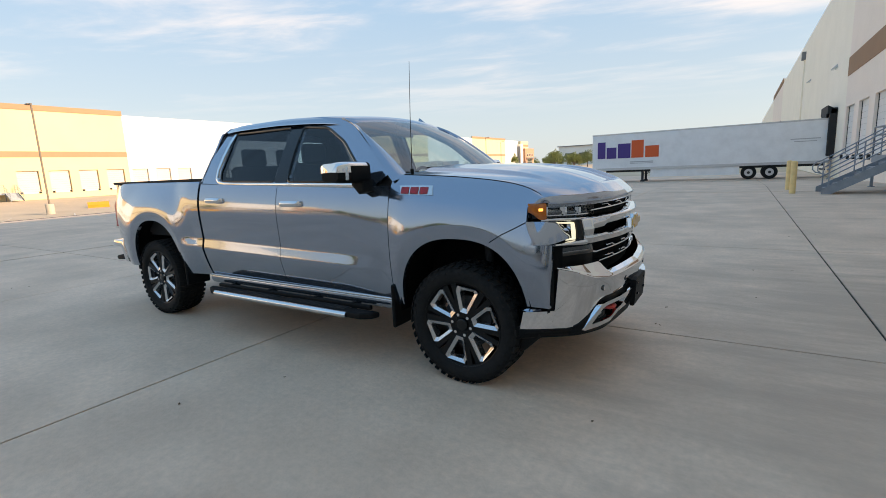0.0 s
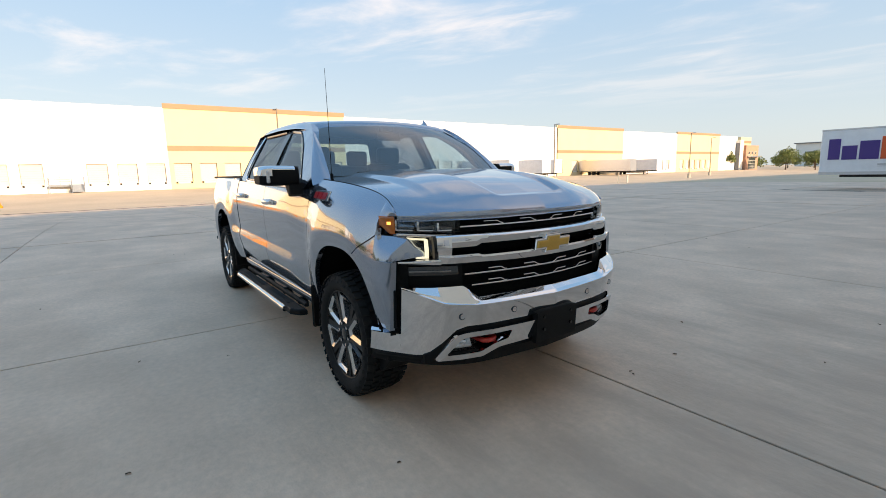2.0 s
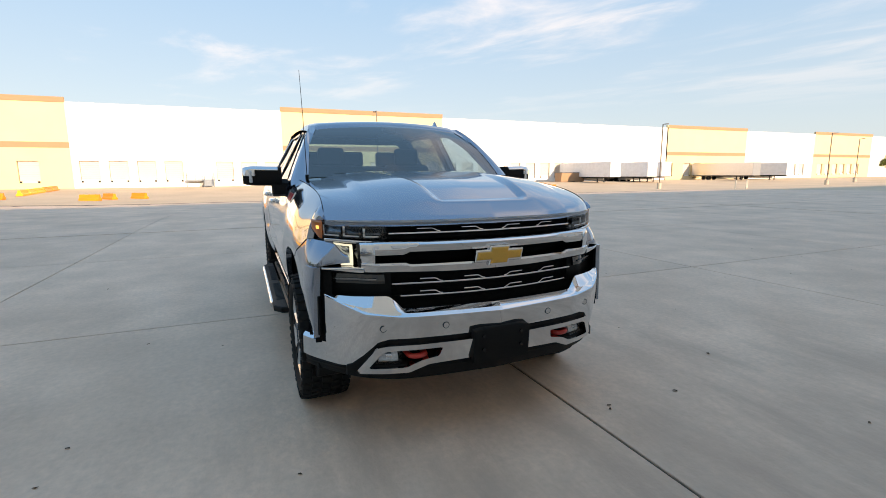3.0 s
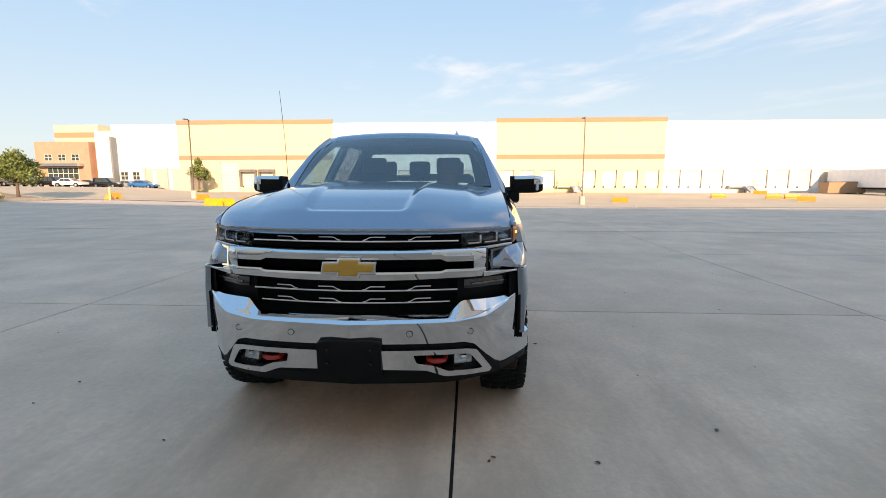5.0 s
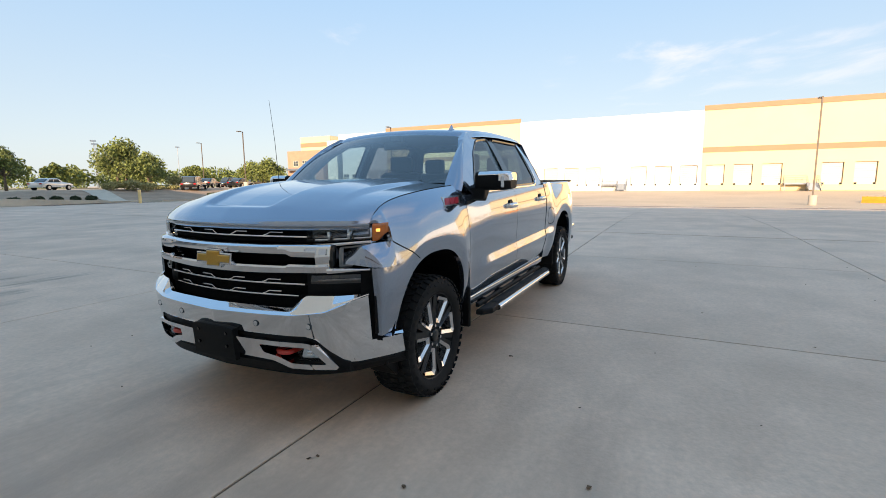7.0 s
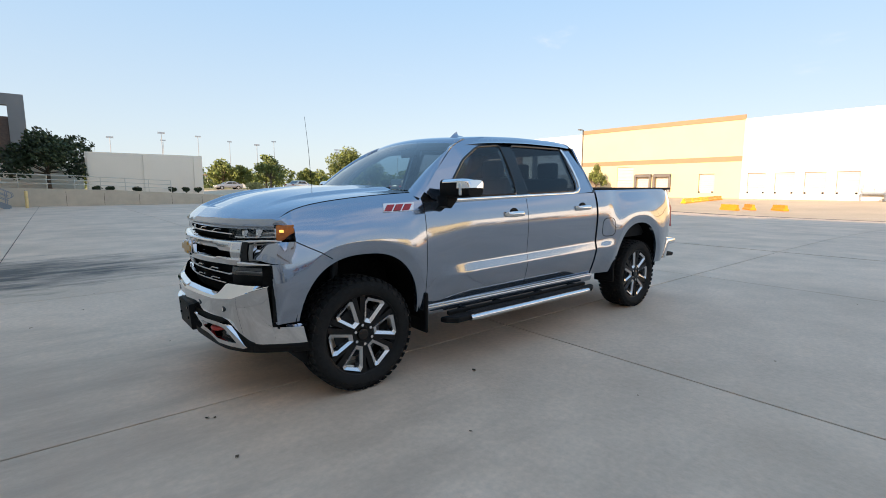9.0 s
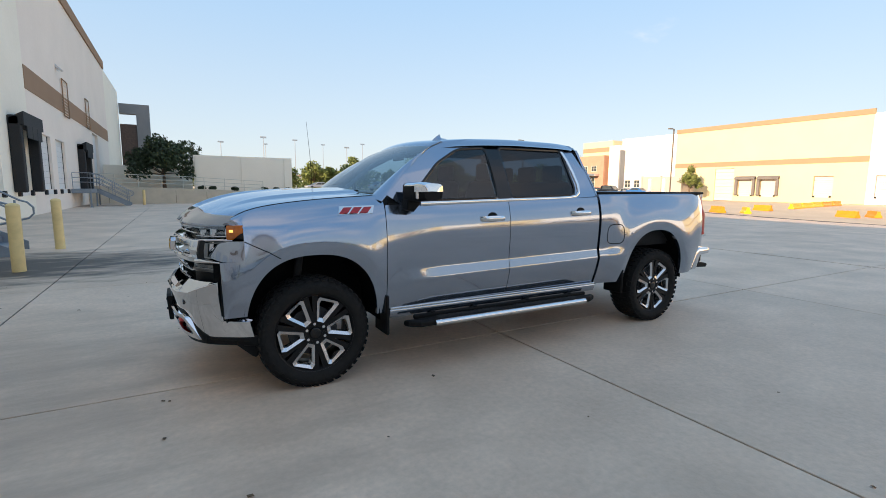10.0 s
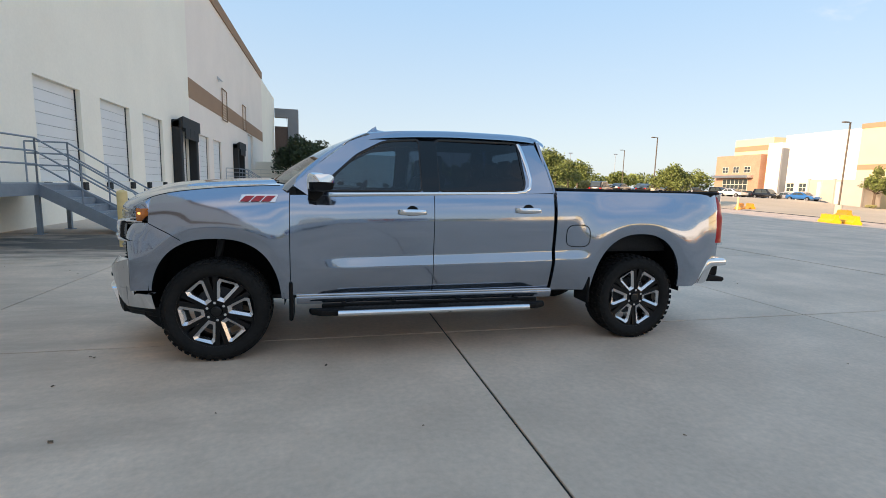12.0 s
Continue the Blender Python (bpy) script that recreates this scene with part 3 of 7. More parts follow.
M_LINERBED = mat("black_bed_liner", (0.015, 0.015, 0.016), 0.85, fine=0.3, fine_scale=60, bump=0.3, bump_scale=150)
M_BADGE = mat("red_badge", (0.45, 0.02, 0.03), 0.3)

TX, TY = -1.5, 3.524
truck = thing("pickup_truck", "grey metallic crew cab pickup truck with chrome bumpers", "pickup truck", pose(TX, TY, 0))

WB, RT = 3.745, 0.405
ARCH = ((-0.012, 0.40, 0.475, 0.575, 2.5), (-WB, 0.42, 0.485, 0.60, 2.35))


def arch_r(x, z, k):
    cx, cz, a, b, n = ARCH[k]
    return ((abs(x - cx) / a) ** n + (max(z - cz, 0.0) / b) ** n) ** (1 / n)


def arch_z(x, k):
    cx, cz, a, b, n = ARCH[k]
    q = abs(x - cx) / a
    return cz + b * (1 - q**n) ** (1 / n) if q < 1 else -1.0


def tilt_profile(knots, z_ref, y_ref):
    """Half width by height from the lean of the skin: knots of height and degrees (positive faces up)."""
    zs = [0.40 + 0.004 * k for k in range(290)]
    hs = [k[0] for k in knots]

    def lean(z):
        if z <= hs[0]:
            return knots[0][1]
        for (a, p), (b, q) in zip(knots, knots[1:]):
            if z <= b:
                return p + (q - p) * (z - a) / (b - a)
        return knots[-1][1]
    ys = [0.0]
    for a, b in zip(zs, zs[1:]):
        ys.append(ys[-1] - (b - a) * math.tan(radians(lean((a + b) / 2))))
    shift = y_ref - ys[int((z_ref - 0.40) / 0.004)]
    return [y + shift for y in ys]


DOOR_Y = tilt_profile([(0.44, -22), (0.56, -19), (0.66, -14), (0.743, -10), (0.747, 12), (0.828, 12), (0.842, -4), (0.98, -4), (1.08, -1), (1.14, 3), (1.20, 9), (1.28, 15), (1.40, 22)], 1.0, 0.984)
WING_Y = tilt_profile([(0.44, -16), (0.60, -9), (0.80, -4), (0.96, -1), (1.04, 2), (1.12, 6), (1.18, 9), (1.24, 13), (1.40, 22)], 1.0, 0.982)


def from_table(ys, z):
    q = min(max((z - 0.40) / 0.004, 0.0), 287.9)
    i = int(q)
    return ys[i] + (ys[i + 1] - ys[i]) * (q - i)


def side(x, z):
    """Half width of the body at a station and height: doors with a ledge, swollen wheel arches, drawn-in nose."""
    zr = z + 0.022 * (x + 1.7)
    w = smooth_step(-0.60, -1.05, x) * smooth_step(-3.35, -3.0, x)
    y = from_table(DOOR_Y, zr) * w + from_table(WING_Y, z) * (1 - w)
    for k in (0, 1):
        r = arch_r(x, z, k)
        swell = 0.032 * smooth_step(1.72, 1.15, r) if r > 1.15 else 0.032 - 0.09 * (1.15 - max(r, 1.0))
        y += swell * (1 - 0.75 * smooth_step(0.15, 0.48, x)) * smooth_step(-0.66, -0.40, x if k == 0 else -0.40)
    if x > -0.35:
        y -= 0.205 * (0.03 + 0.22 * smooth_step(0.78, 1.24, z)) * ((x + 0.35) / 0.80) ** 1.6
    if x < -4.3:
        y -= 0.085 * ((-4.3 - x) / 0.42) ** 2.5
    return y


def lip(bm, depth, sgn, keep=None):
    """Turns the free edges of a skin inwards, so that the panel shows its thickness."""
    es = [e for e in bm.edges if e.is_boundary and (keep is None or keep(e))]
    ret = bmesh.ops.extrude_edge_only(bm, edges=es)
    for v in ret["geom"]:
        if isinstance(v, bmesh.types.BMVert):
            v.co.y -= sgn * depth
    return bm


def cols(a, b, n, k=None):
    """Stations from a to b; with an arch index they crowd at the ends of that arch."""
    out = lin(a, b, n)
    if k is not None:
        cx, _, w, _, _ = ARCH[k]
        out += [cx + w * math.sin(math.pi * (i / 44.0 - 0.5)) for i in range(45)]
    return sorted({round(x, 4) for x in out if min(a, b) - 1e-6 <= x <= max(a, b) + 1e-6})


def sill(x):
    return 0.476


# hood line
HD = [0.0, 0.02, 0.05, 0.10, 0.20, 0.45, 0.80, 1.30]
HZ = [1.205, 1.230, 1.252, 1.277, 1.306, 1.350, 1.384, 1.412]
FY = [0.0, 0.15, 0.3, 0.5, 0.65, 0.75, 0.85, 0.90]
FX = [0.868, 0.860, 0.842, 0.805, 0.770, 0.702, 0.640, 0.600]
LY = [0.0, 0.30, 0.50, 0.60, 0.70, 0.80, 0.86, 0.90, 0.927]
LX = [0.845, 0.825, 0.783, 0.743, 0.695, 0.628, 0.568, 0.512, 0.450]
BY = [0.0, 0.3, 0.5, 0.633, 0.72, 0.80, 0.87, 0.92, 0.96, 0.99]
BX = [0.930, 0.905, 0.876, 0.835, 0.797, 0.735, 0.652, 0.585, 0.525, 0.462]


def nose(y):
    return spline(FY, FX, abs(y))


def lamp_x(y):
    return spline(LY, LX, abs(y))


def bump_x(y):
    return spline(BY, BX, abs(y))


def hood_y(x):
    return spline([-0.60, 0.0, 0.30, 0.48, 0.556], [0.865, 0.852, 0.847, 0.854, 0.860], x)


def hood_edge_z(x):
    d = max(0.0, 0.556 - x)
    return spline(HD, HZ, d + 0.06 * smooth_step(0.0, 0.25, d)) - 0.010


FEND_X = 0.452


def skin_slope(z):
    return (side(FEND_X, z) - side(FEND_X - 0.02, z)) / 0.02


def fender_point(s):
    def fn(x, v):
        zb = max(sill(x) if x < 0 else 0.573, arch_z(x, 0))
        zs = 1.205 - 0.07 * smooth_step(-0.30, 0.45, x)
        if v <= 0.72:
            z = zb + (zs - zb) * v / 0.72
            return (x, s * side(x, z), z)
        t = (v - 0.72) / 0.28
        p0 = Vector((side(x, zs), zs))
        g = (side(x, zs) - side(x, zs - 0.02)) / 0.02
        p2 = Vector((hood_y(x), hood_edge_z(x)))
        h = 0.62 * (p2.y - p0.y)
        p1 = Vector((p0.x + g * h, p0.y + h))
        p = p0 * (1 - t) ** 2 + p1 * 2 * t * (1 - t) + p2 * t * t
        return (x, s * p.x, p.y)
    return fn


def skin_y(x, z):
    """Half width of the upper fender at a station and height."""
    pts = [fender_point(1)(x, 0.72 + 0.28 * k / 60) for k in range(61)]
    return min(pts, key=lambda p: abs(p[2] - z))[1]


def door_point(s, top):
    def fn(x, v):
        z = sill(x) + 0.03 + (top(x) - sill(x) - 0.03) * v
        return (x, s * side(x, z), z)
    return fn


def belt(x):
    return 1.325 + 0.026 * (-0.86 - x)


# greenhouse
def gy(z):
    return 0.940 - 0.40 * (z - 1.34) - 0.25 * max(0.0, z - 1.34) ** 2


def round_loop(pts, r, n=5):
    """Rounds the corners of a closed outline of 2-D points."""
    out = []
    m = len(pts)
    for i in range(m):
        p, a, b = Vector(pts[i]), Vector(pts[i - 1]), Vector(pts[(i + 1) % m])
        d0, d1 = (a - p), (b - p)
        rr = min(r, d0.length * 0.45, d1.length * 0.45)
        q0, q1 = p + d0.normalized() * rr, p + d1.normalized() * rr
        for k in range(n + 1):
            t = k / n
            out.append(q0 * (1 - t) ** 2 + p * 2 * t * (1 - t) + q1 * t * t)
    return out


WIN_F = round_loop([(-0.79, 1.352), (-0.84, 1.425), (-1.09, 1.660), (-1.32, 1.785), (-1.635, 1.818), (-1.635, 1.368)], 0.055)
WIN_R = round_loop([(-1.775, 1.372), (-1.775, 1.822), (-2.560, 1.830), (-2.575, 1.46), (-2.545, 1.392)], 0.05)
CAB_OUT = [(-0.70, 1.318), (-0.585, 1.395), (-0.62, 1.432), (-0.76, 1.560), (-1.03, 1.772), (-1.20, 1.850), (-1.45, 1.888), (-1.9, 1.905), (-2.45, 1.905),
           (-2.72, 1.892), (-2.775, 1.845), (-2.830, 1.60), (-2.862, 1.43), (-2.868, 1.385), (-2.60, 1.372), (-1.72, 1.347)]


def bm_plate(outer, holes, yfn, s, thick):
    """A plate with holes, laid on the slanting side of the cab."""
    bm = bmesh.new()
    es = []
    for loop in [outer] + holes:
        vs = [bm.verts.new((p[0], 0, p[1])) for p in loop]
        es += [bm.edges.new((vs[i], vs[(i + 1) % len(vs)])) for i in range(len(vs))]
    bmesh.ops.triangle_fill(bm, use_beauty=True, use_dissolve=False, edges=es)
    for v in bm.verts:
        v.co.y = s * yfn(v.co.z)
    rim = [e for e in bm.edges if e.is_boundary]
    ret = bmesh.ops.extrude_edge_only(bm, edges=rim)
    for v in ret["geom"]:
        if isinstance(v, bmesh.types.BMVert):
            v.co.y -= s * thick
    return bm


def strip_along(pts, w, t, closed=False):
    """A flat moulding along a line of (x, z) points on the cab side; each gives (x, y, z)."""
    bm = bmesh.new()
    ring = []
    n = len(pts)
    for i, p in enumerate(pts):
        a = Vector(pts[(i - 1) % n] if closed or i > 0 else pts[0])
        b = Vector(pts[(i + 1) % n] if closed or i < n - 1 else pts[-1])
        d = (b - a).normalized()
        nrm = Vector((-d.z, 0, d.x)).normalized()
        s = 1 if p[1] > 0 else -1
        P = Vector(p)
        ring.append([bm.verts.new(P + nrm * u + Vector((0, s * o, 0))) for u, o in ((-w / 2, -0.004), (-w / 2, t * 0.7), (-w / 4, t), (w / 4, t), (w / 2, t * 0.7), (w / 2, -0.004))])
    for i in range(n if closed else n - 1):
        A, B = ring[i], ring[(i + 1) % n]
        for k in range(5):
            bm.faces.new((A[k], A[k + 1], B[k + 1], B[k]))
    return bm


def sheet(poly, yfn, s, name, m, parent, label=""):
    bm = bmesh.new()
    bm.faces.new([bm.verts.new((p[0], s * yfn(p[1]), p[1])) for p in poly])
    ob = part(name, bm, m, parent, label)
    ob.visible_shadow = False
    return ob


for s in (1, -1):
    # fender with its arch
    bm = bm_grid(fender_point(s), cols(-0.555, FEND_X, 44, 0), lin(0, 1, 44))
    lip(bm, 0.035, s)
    part("front_fender", bm, M_PAINT, truck, smooth=35)

    # corner of the front skin between the wheel arch and the black air slot
    def corner_point(z, t, s=s):
        a = Vector((FEND_X - 0.001, side(FEND_X, z)))
        b = Vector((0.604 - 0.03 * (0.95 - z), 0.930 + 0.05 * (0.95 - z)))
        c = Vector((0.582, a.y + skin_slope(z) * (0.582 - FEND_X)))
        p = a * (1 - t) ** 2 + c * 2 * t * (1 - t) + b * t * t
        return (p.x, s * p.y, z)
    bm = bm_grid(corner_point, lin(0.574, 0.953, 15), lin(0, 1, 11))
    lip(bm, 0.03, s)
    part("fender_corner", bm, M_PAINT, truck, smooth=35)

    # body coloured wedge that fills the hook of the running lamp
    def wedge_point(t, v, s=s):
        z0, z1 = 0.953 + 0.022 * smooth_step(0.35, 1.0, t), 1.088 - 0.010 * t - 0.045 * smooth_step(0.70, 1.0, t)
        z = z0 + (z1 - z0) * v
        a = Vector((FEND_X - 0.001, side(FEND_X, z)))
        b = Vector((0.660, 0.772))
        c = Vector((0.628, a.y + skin_slope(z) * (0.628 - FEND_X)))
        p = a * (1 - t) ** 2 + c * 2 * t * (1 - t) + b * t * t
        fall = smooth_step(0.0, 0.25, t)
        back = fall * 0.040 * v**2
        return (p.x - back, s * (p.y - back * 0.5), z)
    part("nose_wedge", lip(bm_grid(wedge_point, lin(0, 1, 26), lin(0, 1, 16)), 0.03, s), M_PAINT, truck, smooth=35)

    # small piece of fender above the amber lamp
    def cap_point(t, v, s=s):
        yo = 0.917 - 0.057 * t
        a = Vector((lamp_x(yo) - 0.002, yo, 1.197 - 0.004 * t))
        x = FEND_X + (0.556 - FEND_X) * t
        b = Vector((x, hood_y(x), hood_edge_z(x)))
        c = a + (b - a) * v
        bulge = math.sin(math.pi * v) * 0.012
        c = Vector((c.x + bulge * 0.5, s * (c.y + bulge), c.z + bulge * 0.8))
        e = Vector(fender_point(s)(FEND_X - 0.001, 0.782 + 0.218 * v))
        return e + (c - e) * smooth_step(0.0, 0.5, t)
    part("fender_cap", bm_grid(cap_point, lin(0, 1, 12), lin(0, 1, 9)), M_PAINT, truck, smooth=True)
    # doors
    for nm, a, b in (("front_door", -0.561, -1.728), ("rear_door", -1.734, -2.835)):
        bm = bm_grid(door_point(s, lambda x: belt(x)), lin(a, b, 34), lin(0, 1, 72))
        lip(bm, 0.03, s)
        door = part(nm, bm, M_PAINT, truck, smooth=35)
        hx = a - 0.98 if nm == "front_door" else a - 0.85
        hz = 1.198 if nm == "front_door" else 1.226
        hy = side(hx, hz)
        cup = bm_cyl((hx, s * (hy - 0.02), hz), 0.052, 0.024, 20, "y")
        if s < 0:
            bmesh.ops.translate(cup, verts=cup.verts[:], vec=(0, -0.004, 0))
        cp = part("handle_cup", cup, M_BLKP, door)
        bm = bmesh.new()
        prof = []
        for u in lin(-1, 1, 13):
            out = 0.014 + 0.038 * (1 - u**6)
            prof.append((hx + 0.125 * u, out, 0.024 - 0.006 * u * u))
        g = []
        for x, o, h in prof:
            g.append([bm.verts.new((x, s * (hy - 0.002 + d), hz + z)) for d, z in ((0.0, -h), (o * 0.8, -h), (o, -h * 0.4), (o, h * 0.4), (o * 0.8, h), (0.0, h))])
        for A, B in zip(g, g[1:]):
            for k in range(5):
                bm.faces.new((A[k], A[k + 1], B[k + 1], B[k]))
        bm.faces.new(g[0])
        bm.faces.new(g[-1][::-1])
        part("door_handle", bm, M_CHROME, door, "chrome door handle", smooth=50)
        win = WIN_F if nm == "front_door" else WIN_R
        sheet(win, lambda z: gy(z) - 0.004, s, "window_pane", M_TINT if nm == "front_door" else M_DTINT, door, "tinted glass")
        loop = [(p[0], s * gy(p[1]), p[1]) for p in win]
        part("window_seal", strip_along(loop, 0.022, 0.004, True), M_GLOSS, door)
    # cab side frame
    part("cab_side_frame", bm_plate(CAB_OUT, [WIN_F, WIN_R], gy, s, 0.05), M_PAINT, truck)
    pil = [(-1.634, z) for z in lin(1.366, 1.826, 9)] + [(-1.777, z) for z in lin(1.829, 1.370, 9)]
    part("door_pillar_trim", bm_plate(pil, [], lambda z: gy(z) + 0.004, s, 0.004), M_GLOSS, truck)
    line = [(-0.86, 1.328), (-1.3, 1.340), (-1.8, 1.353), (-2.3, 1.365), (-2.48, 1.372), (-2.57, 1.388), (-2.615, 1.425), (-2.63, 1.50), (-2.615, 1.62), (-2.59, 1.74), (-2.565, 1.83)]
    part("chrome_belt_moulding", strip_along([(x, s * (gy(z) + 0.002), z) for x, z in line], 0.030, 0.010), M_CHROME, truck, smooth=40)
    # bed side
    def bed_point(x, v, s=s):
        zb = max(0.485 + 0.006 * (-2.95 - x) + (0.26 * smooth_step(-4.42, -4.60, x)), arch_z(x, 1))
        zt = 1.410 + 0.008 * (-2.9 - x)
        if v <= 0.88:
            z = zb + (zt - 0.03 - zb) * v / 0.88
            return (x, s * side(x, z), z)
        t = (v - 0.88) / 0.12
        y0 = side(x, zt - 0.03)
        return (x, s * (y0 - 0.03 * (1 - math.cos(t * math.pi / 2)) - (0.06 * max(0, t - 0.7) / 0.3)), zt - 0.03 + 0.03 * math.sin(t * math.pi / 2))
    bm = bm_grid(bed_point, cols(-2.868, -4.715, 50, 1), lin(0, 1, 36))
    lip(bm, 0.035, s)
    bed = part("bed_side", bm, M_PAINT, truck, smooth=35)
    part("bed_rail_cap", bm_box(-4.68, s * 0.80 if s > 0 else -0.900, 1.405, -2.89, s * 0.900 if s > 0 else -0.80, 1.432, 0.008), M_BLKP, truck)
    part("bed_inner_wall", bm_box(-4.66, min(s * 0.80, s * 0.835), 0.86, -2.91, max(s * 0.80, s * 0.835), 1.408), M_LINERBED, truck)
    if s > 0:
        fy = side(-3.07, 1.0)
        ring = [(-3.085 + 0.115 * math.copysign(abs(math.cos(a)) ** 0.6, math.cos(a)), 1.0 + 0.10 * math.copysign(abs(math.sin(a)) ** 0.6, math.sin(a))) for a in lin(0, 2 * math.pi, 41)[:-1]]
        part("fuel_door_seam", strip_along([(x, side(x, z), z) for x, z in ring], 0.008, 0.0015, True), M_BLKP, bed)
        part("fuel_door_notch", bm_cyl((-3.19, fy - 0.01, 1.0), 0.018, 0.014, 12, "y"), M_BLKP, bed)
    # rocker panel and its moulding
    bm = bm_grid(lambda x, v, s=s: (x, s * (0.912 + 0.020 * math.sin(v * math.pi * 0.8)), sill(x) - 0.055 + 0.08 * v), lin(-0.60, -2.87, 20), lin(0, 1, 8))
    lip(bm, 0.05, s)
    rk = part("rocker_panel", bm, M_PAINT, truck, smooth=35)
    part("rocker_moulding", strip_along([(x, s * 0.934, sill(x) + 0.024) for x in lin(-0.60, -2.86, 12)], 0.016, 0.006), M_SATIN, rk)
    # running board
    rb = part("running_board", bm_prism([(-0.70, 0.975), (-0.72, 1.03), (-0.80, 1.082), (-2.66, 1.082), (-2.76, 1.03), (-2.78, 0.975)] if s > 0 else
                                         [(-0.70, -0.975), (-0.72, -1.03), (-0.80, -1.082), (-2.66, -1.082), (-2.76, -1.03), (-2.78, -0.975)], "z", 0.355, 0.405, 0.014), M_BLKP, truck)
    bm = bmesh.new()
    bm_tube([(x, s * 1.077, 0.376) for x in lin(-0.93, -2.59, 12)], 0.025, 12, bm)
    part("board_strip", bm, M_CHROME, rb, "bright polished edge strip", smooth=50)
    for xa, xb in ((-0.98, -1.62), (-1.78, -2.55)):
        pad = bmesh.new()
        bm_box(xb, min(s * 0.985, s * 1.05), 0.403, xa, max(s * 0.985, s * 1.05), 0.410, 0.003, pad)
        k = 0
        for xx in lin(xb + 0.04, xa - 0.04, 14):
            bm_box(xx - 0.010, min(s * 0.99, s * 1.045), 0.408, xx + 0.010, max(s * 0.99, s * 1.045), 0.413, 0, pad)
        part("step_pad", pad, M_RUB, rb)
    part("board_rail", bm_box(-2.72, min(s * 0.925, s * 0.960), 0.392, -0.80, max(s * 0.925, s * 0.960), 0.428, 0.008), M_BLKP, rb)
    for xx in (-0.98, -1.40, -1.98, -2.52):
        part("board_bracket", bm_box(xx - 0.02, min(s * 0.70, s * 0.955), 0.380, xx + 0.02, max(s * 0.70, s * 0.955), 0.436, 0.006), M_BLKP, rb)
    # mud flaps and wheel wells
    part("mud_flap", bm_box(-0.575, min(s * 0.74, s * 0.985), 0.30, -0.545, max(s * 0.74, s * 0.985), 0.62, 0.01), M_BLKP, truck)
    part("mud_flap", bm_box(-3.245, min(s * 0.74, s * 0.985), 0.36, -3.215, max(s * 0.74, s * 0.985), 0.62, 0.01), M_BLKP, truck)
    for k in (0, 1):
        cx, cz, a, b, n = ARCH[k]
        ths = lin(0.02, math.pi - 0.02, 30)
        def well(th, v, cx=cx, cz=cz, a=a, b=b, s=s):
            c, sn = math.cos(th), math.sin(th)
            return (cx + (a + 0.02) * math.copysign(abs(c) ** 0.8, c), s * (0.955 - 0.40 * v), cz + (b + 0.02) * math.copysign(abs(sn) ** 0.8, sn))
        bm = bm_grid(well, ths, (0, 0.5, 1.0))
        bm.faces.new([bm.verts.new(well(th, 1.0)) for th in ths])
        part("wheel_well", bm, M_LINER, truck, smooth=40)
    # mirror
    mir = part("door_mirror_arm", bm_prism([(-0.70, 1.285), (-0.71, 1.37), (-0.76, 1.40), (-0.83, 1.39), (-0.82, 1.33), (-0.76, 1.268)], "y", *sorted((s * 0.92, s * 1.04)), 0.015), M_BLKP, truck)
    bm = bmesh.new()
    g = []
    for u in lin(0, 1, 11):
        yy = 0.968 + 0.270 * u
        end = max(0.0, (u - 0.72) / 0.28)
        half = 0.072 - 0.012 * end**2
        zc = 1.420 + 0.004 * u
        fx = -0.694 - 0.022 * u**2 - 0.03 * end**2
        row = []
        for k in range(20):
            a = 2 * math.pi * k / 20
            c, sn = math.cos(a), math.sin(a)
            row.append(bm.verts.new((fx - 0.072 + 0.072 * math.copysign(abs(c) ** 0.55, c) * (1.0 if c > 0 else 1.1), s * yy, zc + half * math.copysign(abs(sn) ** 0.45, sn))))
        g.append(row)
    cap_bm = bmesh.new()
    for A, B in zip(g, g[1:]):
        for k in range(20):
            bm.faces.new((A[k], A[(k + 1) % 20], B[(k + 1) % 20], B[k]))
    bm.faces.new(g[0])
    bm.faces.new(g[-1][::-1])
    # bright upper shell: a second skin over the top and the outer end
    cg = [[cap_bm.verts.new(Vector((v.co.x, v.co.y, 1.42)) + (v.co - Vector((v.co.x, v.co.y, 1.42))) * 1.03 + Vector((0.004 * math.cos(2 * math.pi * k / 20), 0, 0))) for k, v in enumerate(row)] for row in g[1:]]
    tip = cap_bm.verts.new((-0.80, s * 1.246, 1.428))
    for i, (A, B) in enumerate(zip(cg, cg[1:])):
        low = 0.30 if i < 6 else -0.15
        for k in range(20):
            if math.sin(2 * math.pi * (k + 0.5) / 20) > low:
                cap_bm.faces.new((A[k], A[(k + 1) % 20], B[(k + 1) % 20], B[k]))
    for k in range(20):
        if math.sin(2 * math.pi * (k + 0.5) / 20) > -0.15:
            cap_bm.faces.new((cg[-1][k], cg[-1][(k + 1) % 20], tip))
    bmesh.ops.delete(cap_bm, geom=[v for v in cap_bm.verts if not v.link_faces], context="VERTS")
    part("mirror_housing", bm, M_BLKP, mir, "black mirror housing", smooth=50)
    part("mirror_cap", cap_bm, M_CHROME, mir, "chrome mirror cap", smooth=50)
    part("mirror_glass", bm_box(-0.866, min(s * 0.99, s * 1.20), 1.362, -0.848, max(s * 0.99, s * 1.20), 1.472, 0.004), M_CHROME, mir)
    part("mirror_lamp", bm_box(-0.742, min(s * 1.172, s * 1.196), 1.372, -0.704, max(s * 1.172, s * 1.196), 1.462, 0.006), M_FOG, mir, "white mirror lamp")
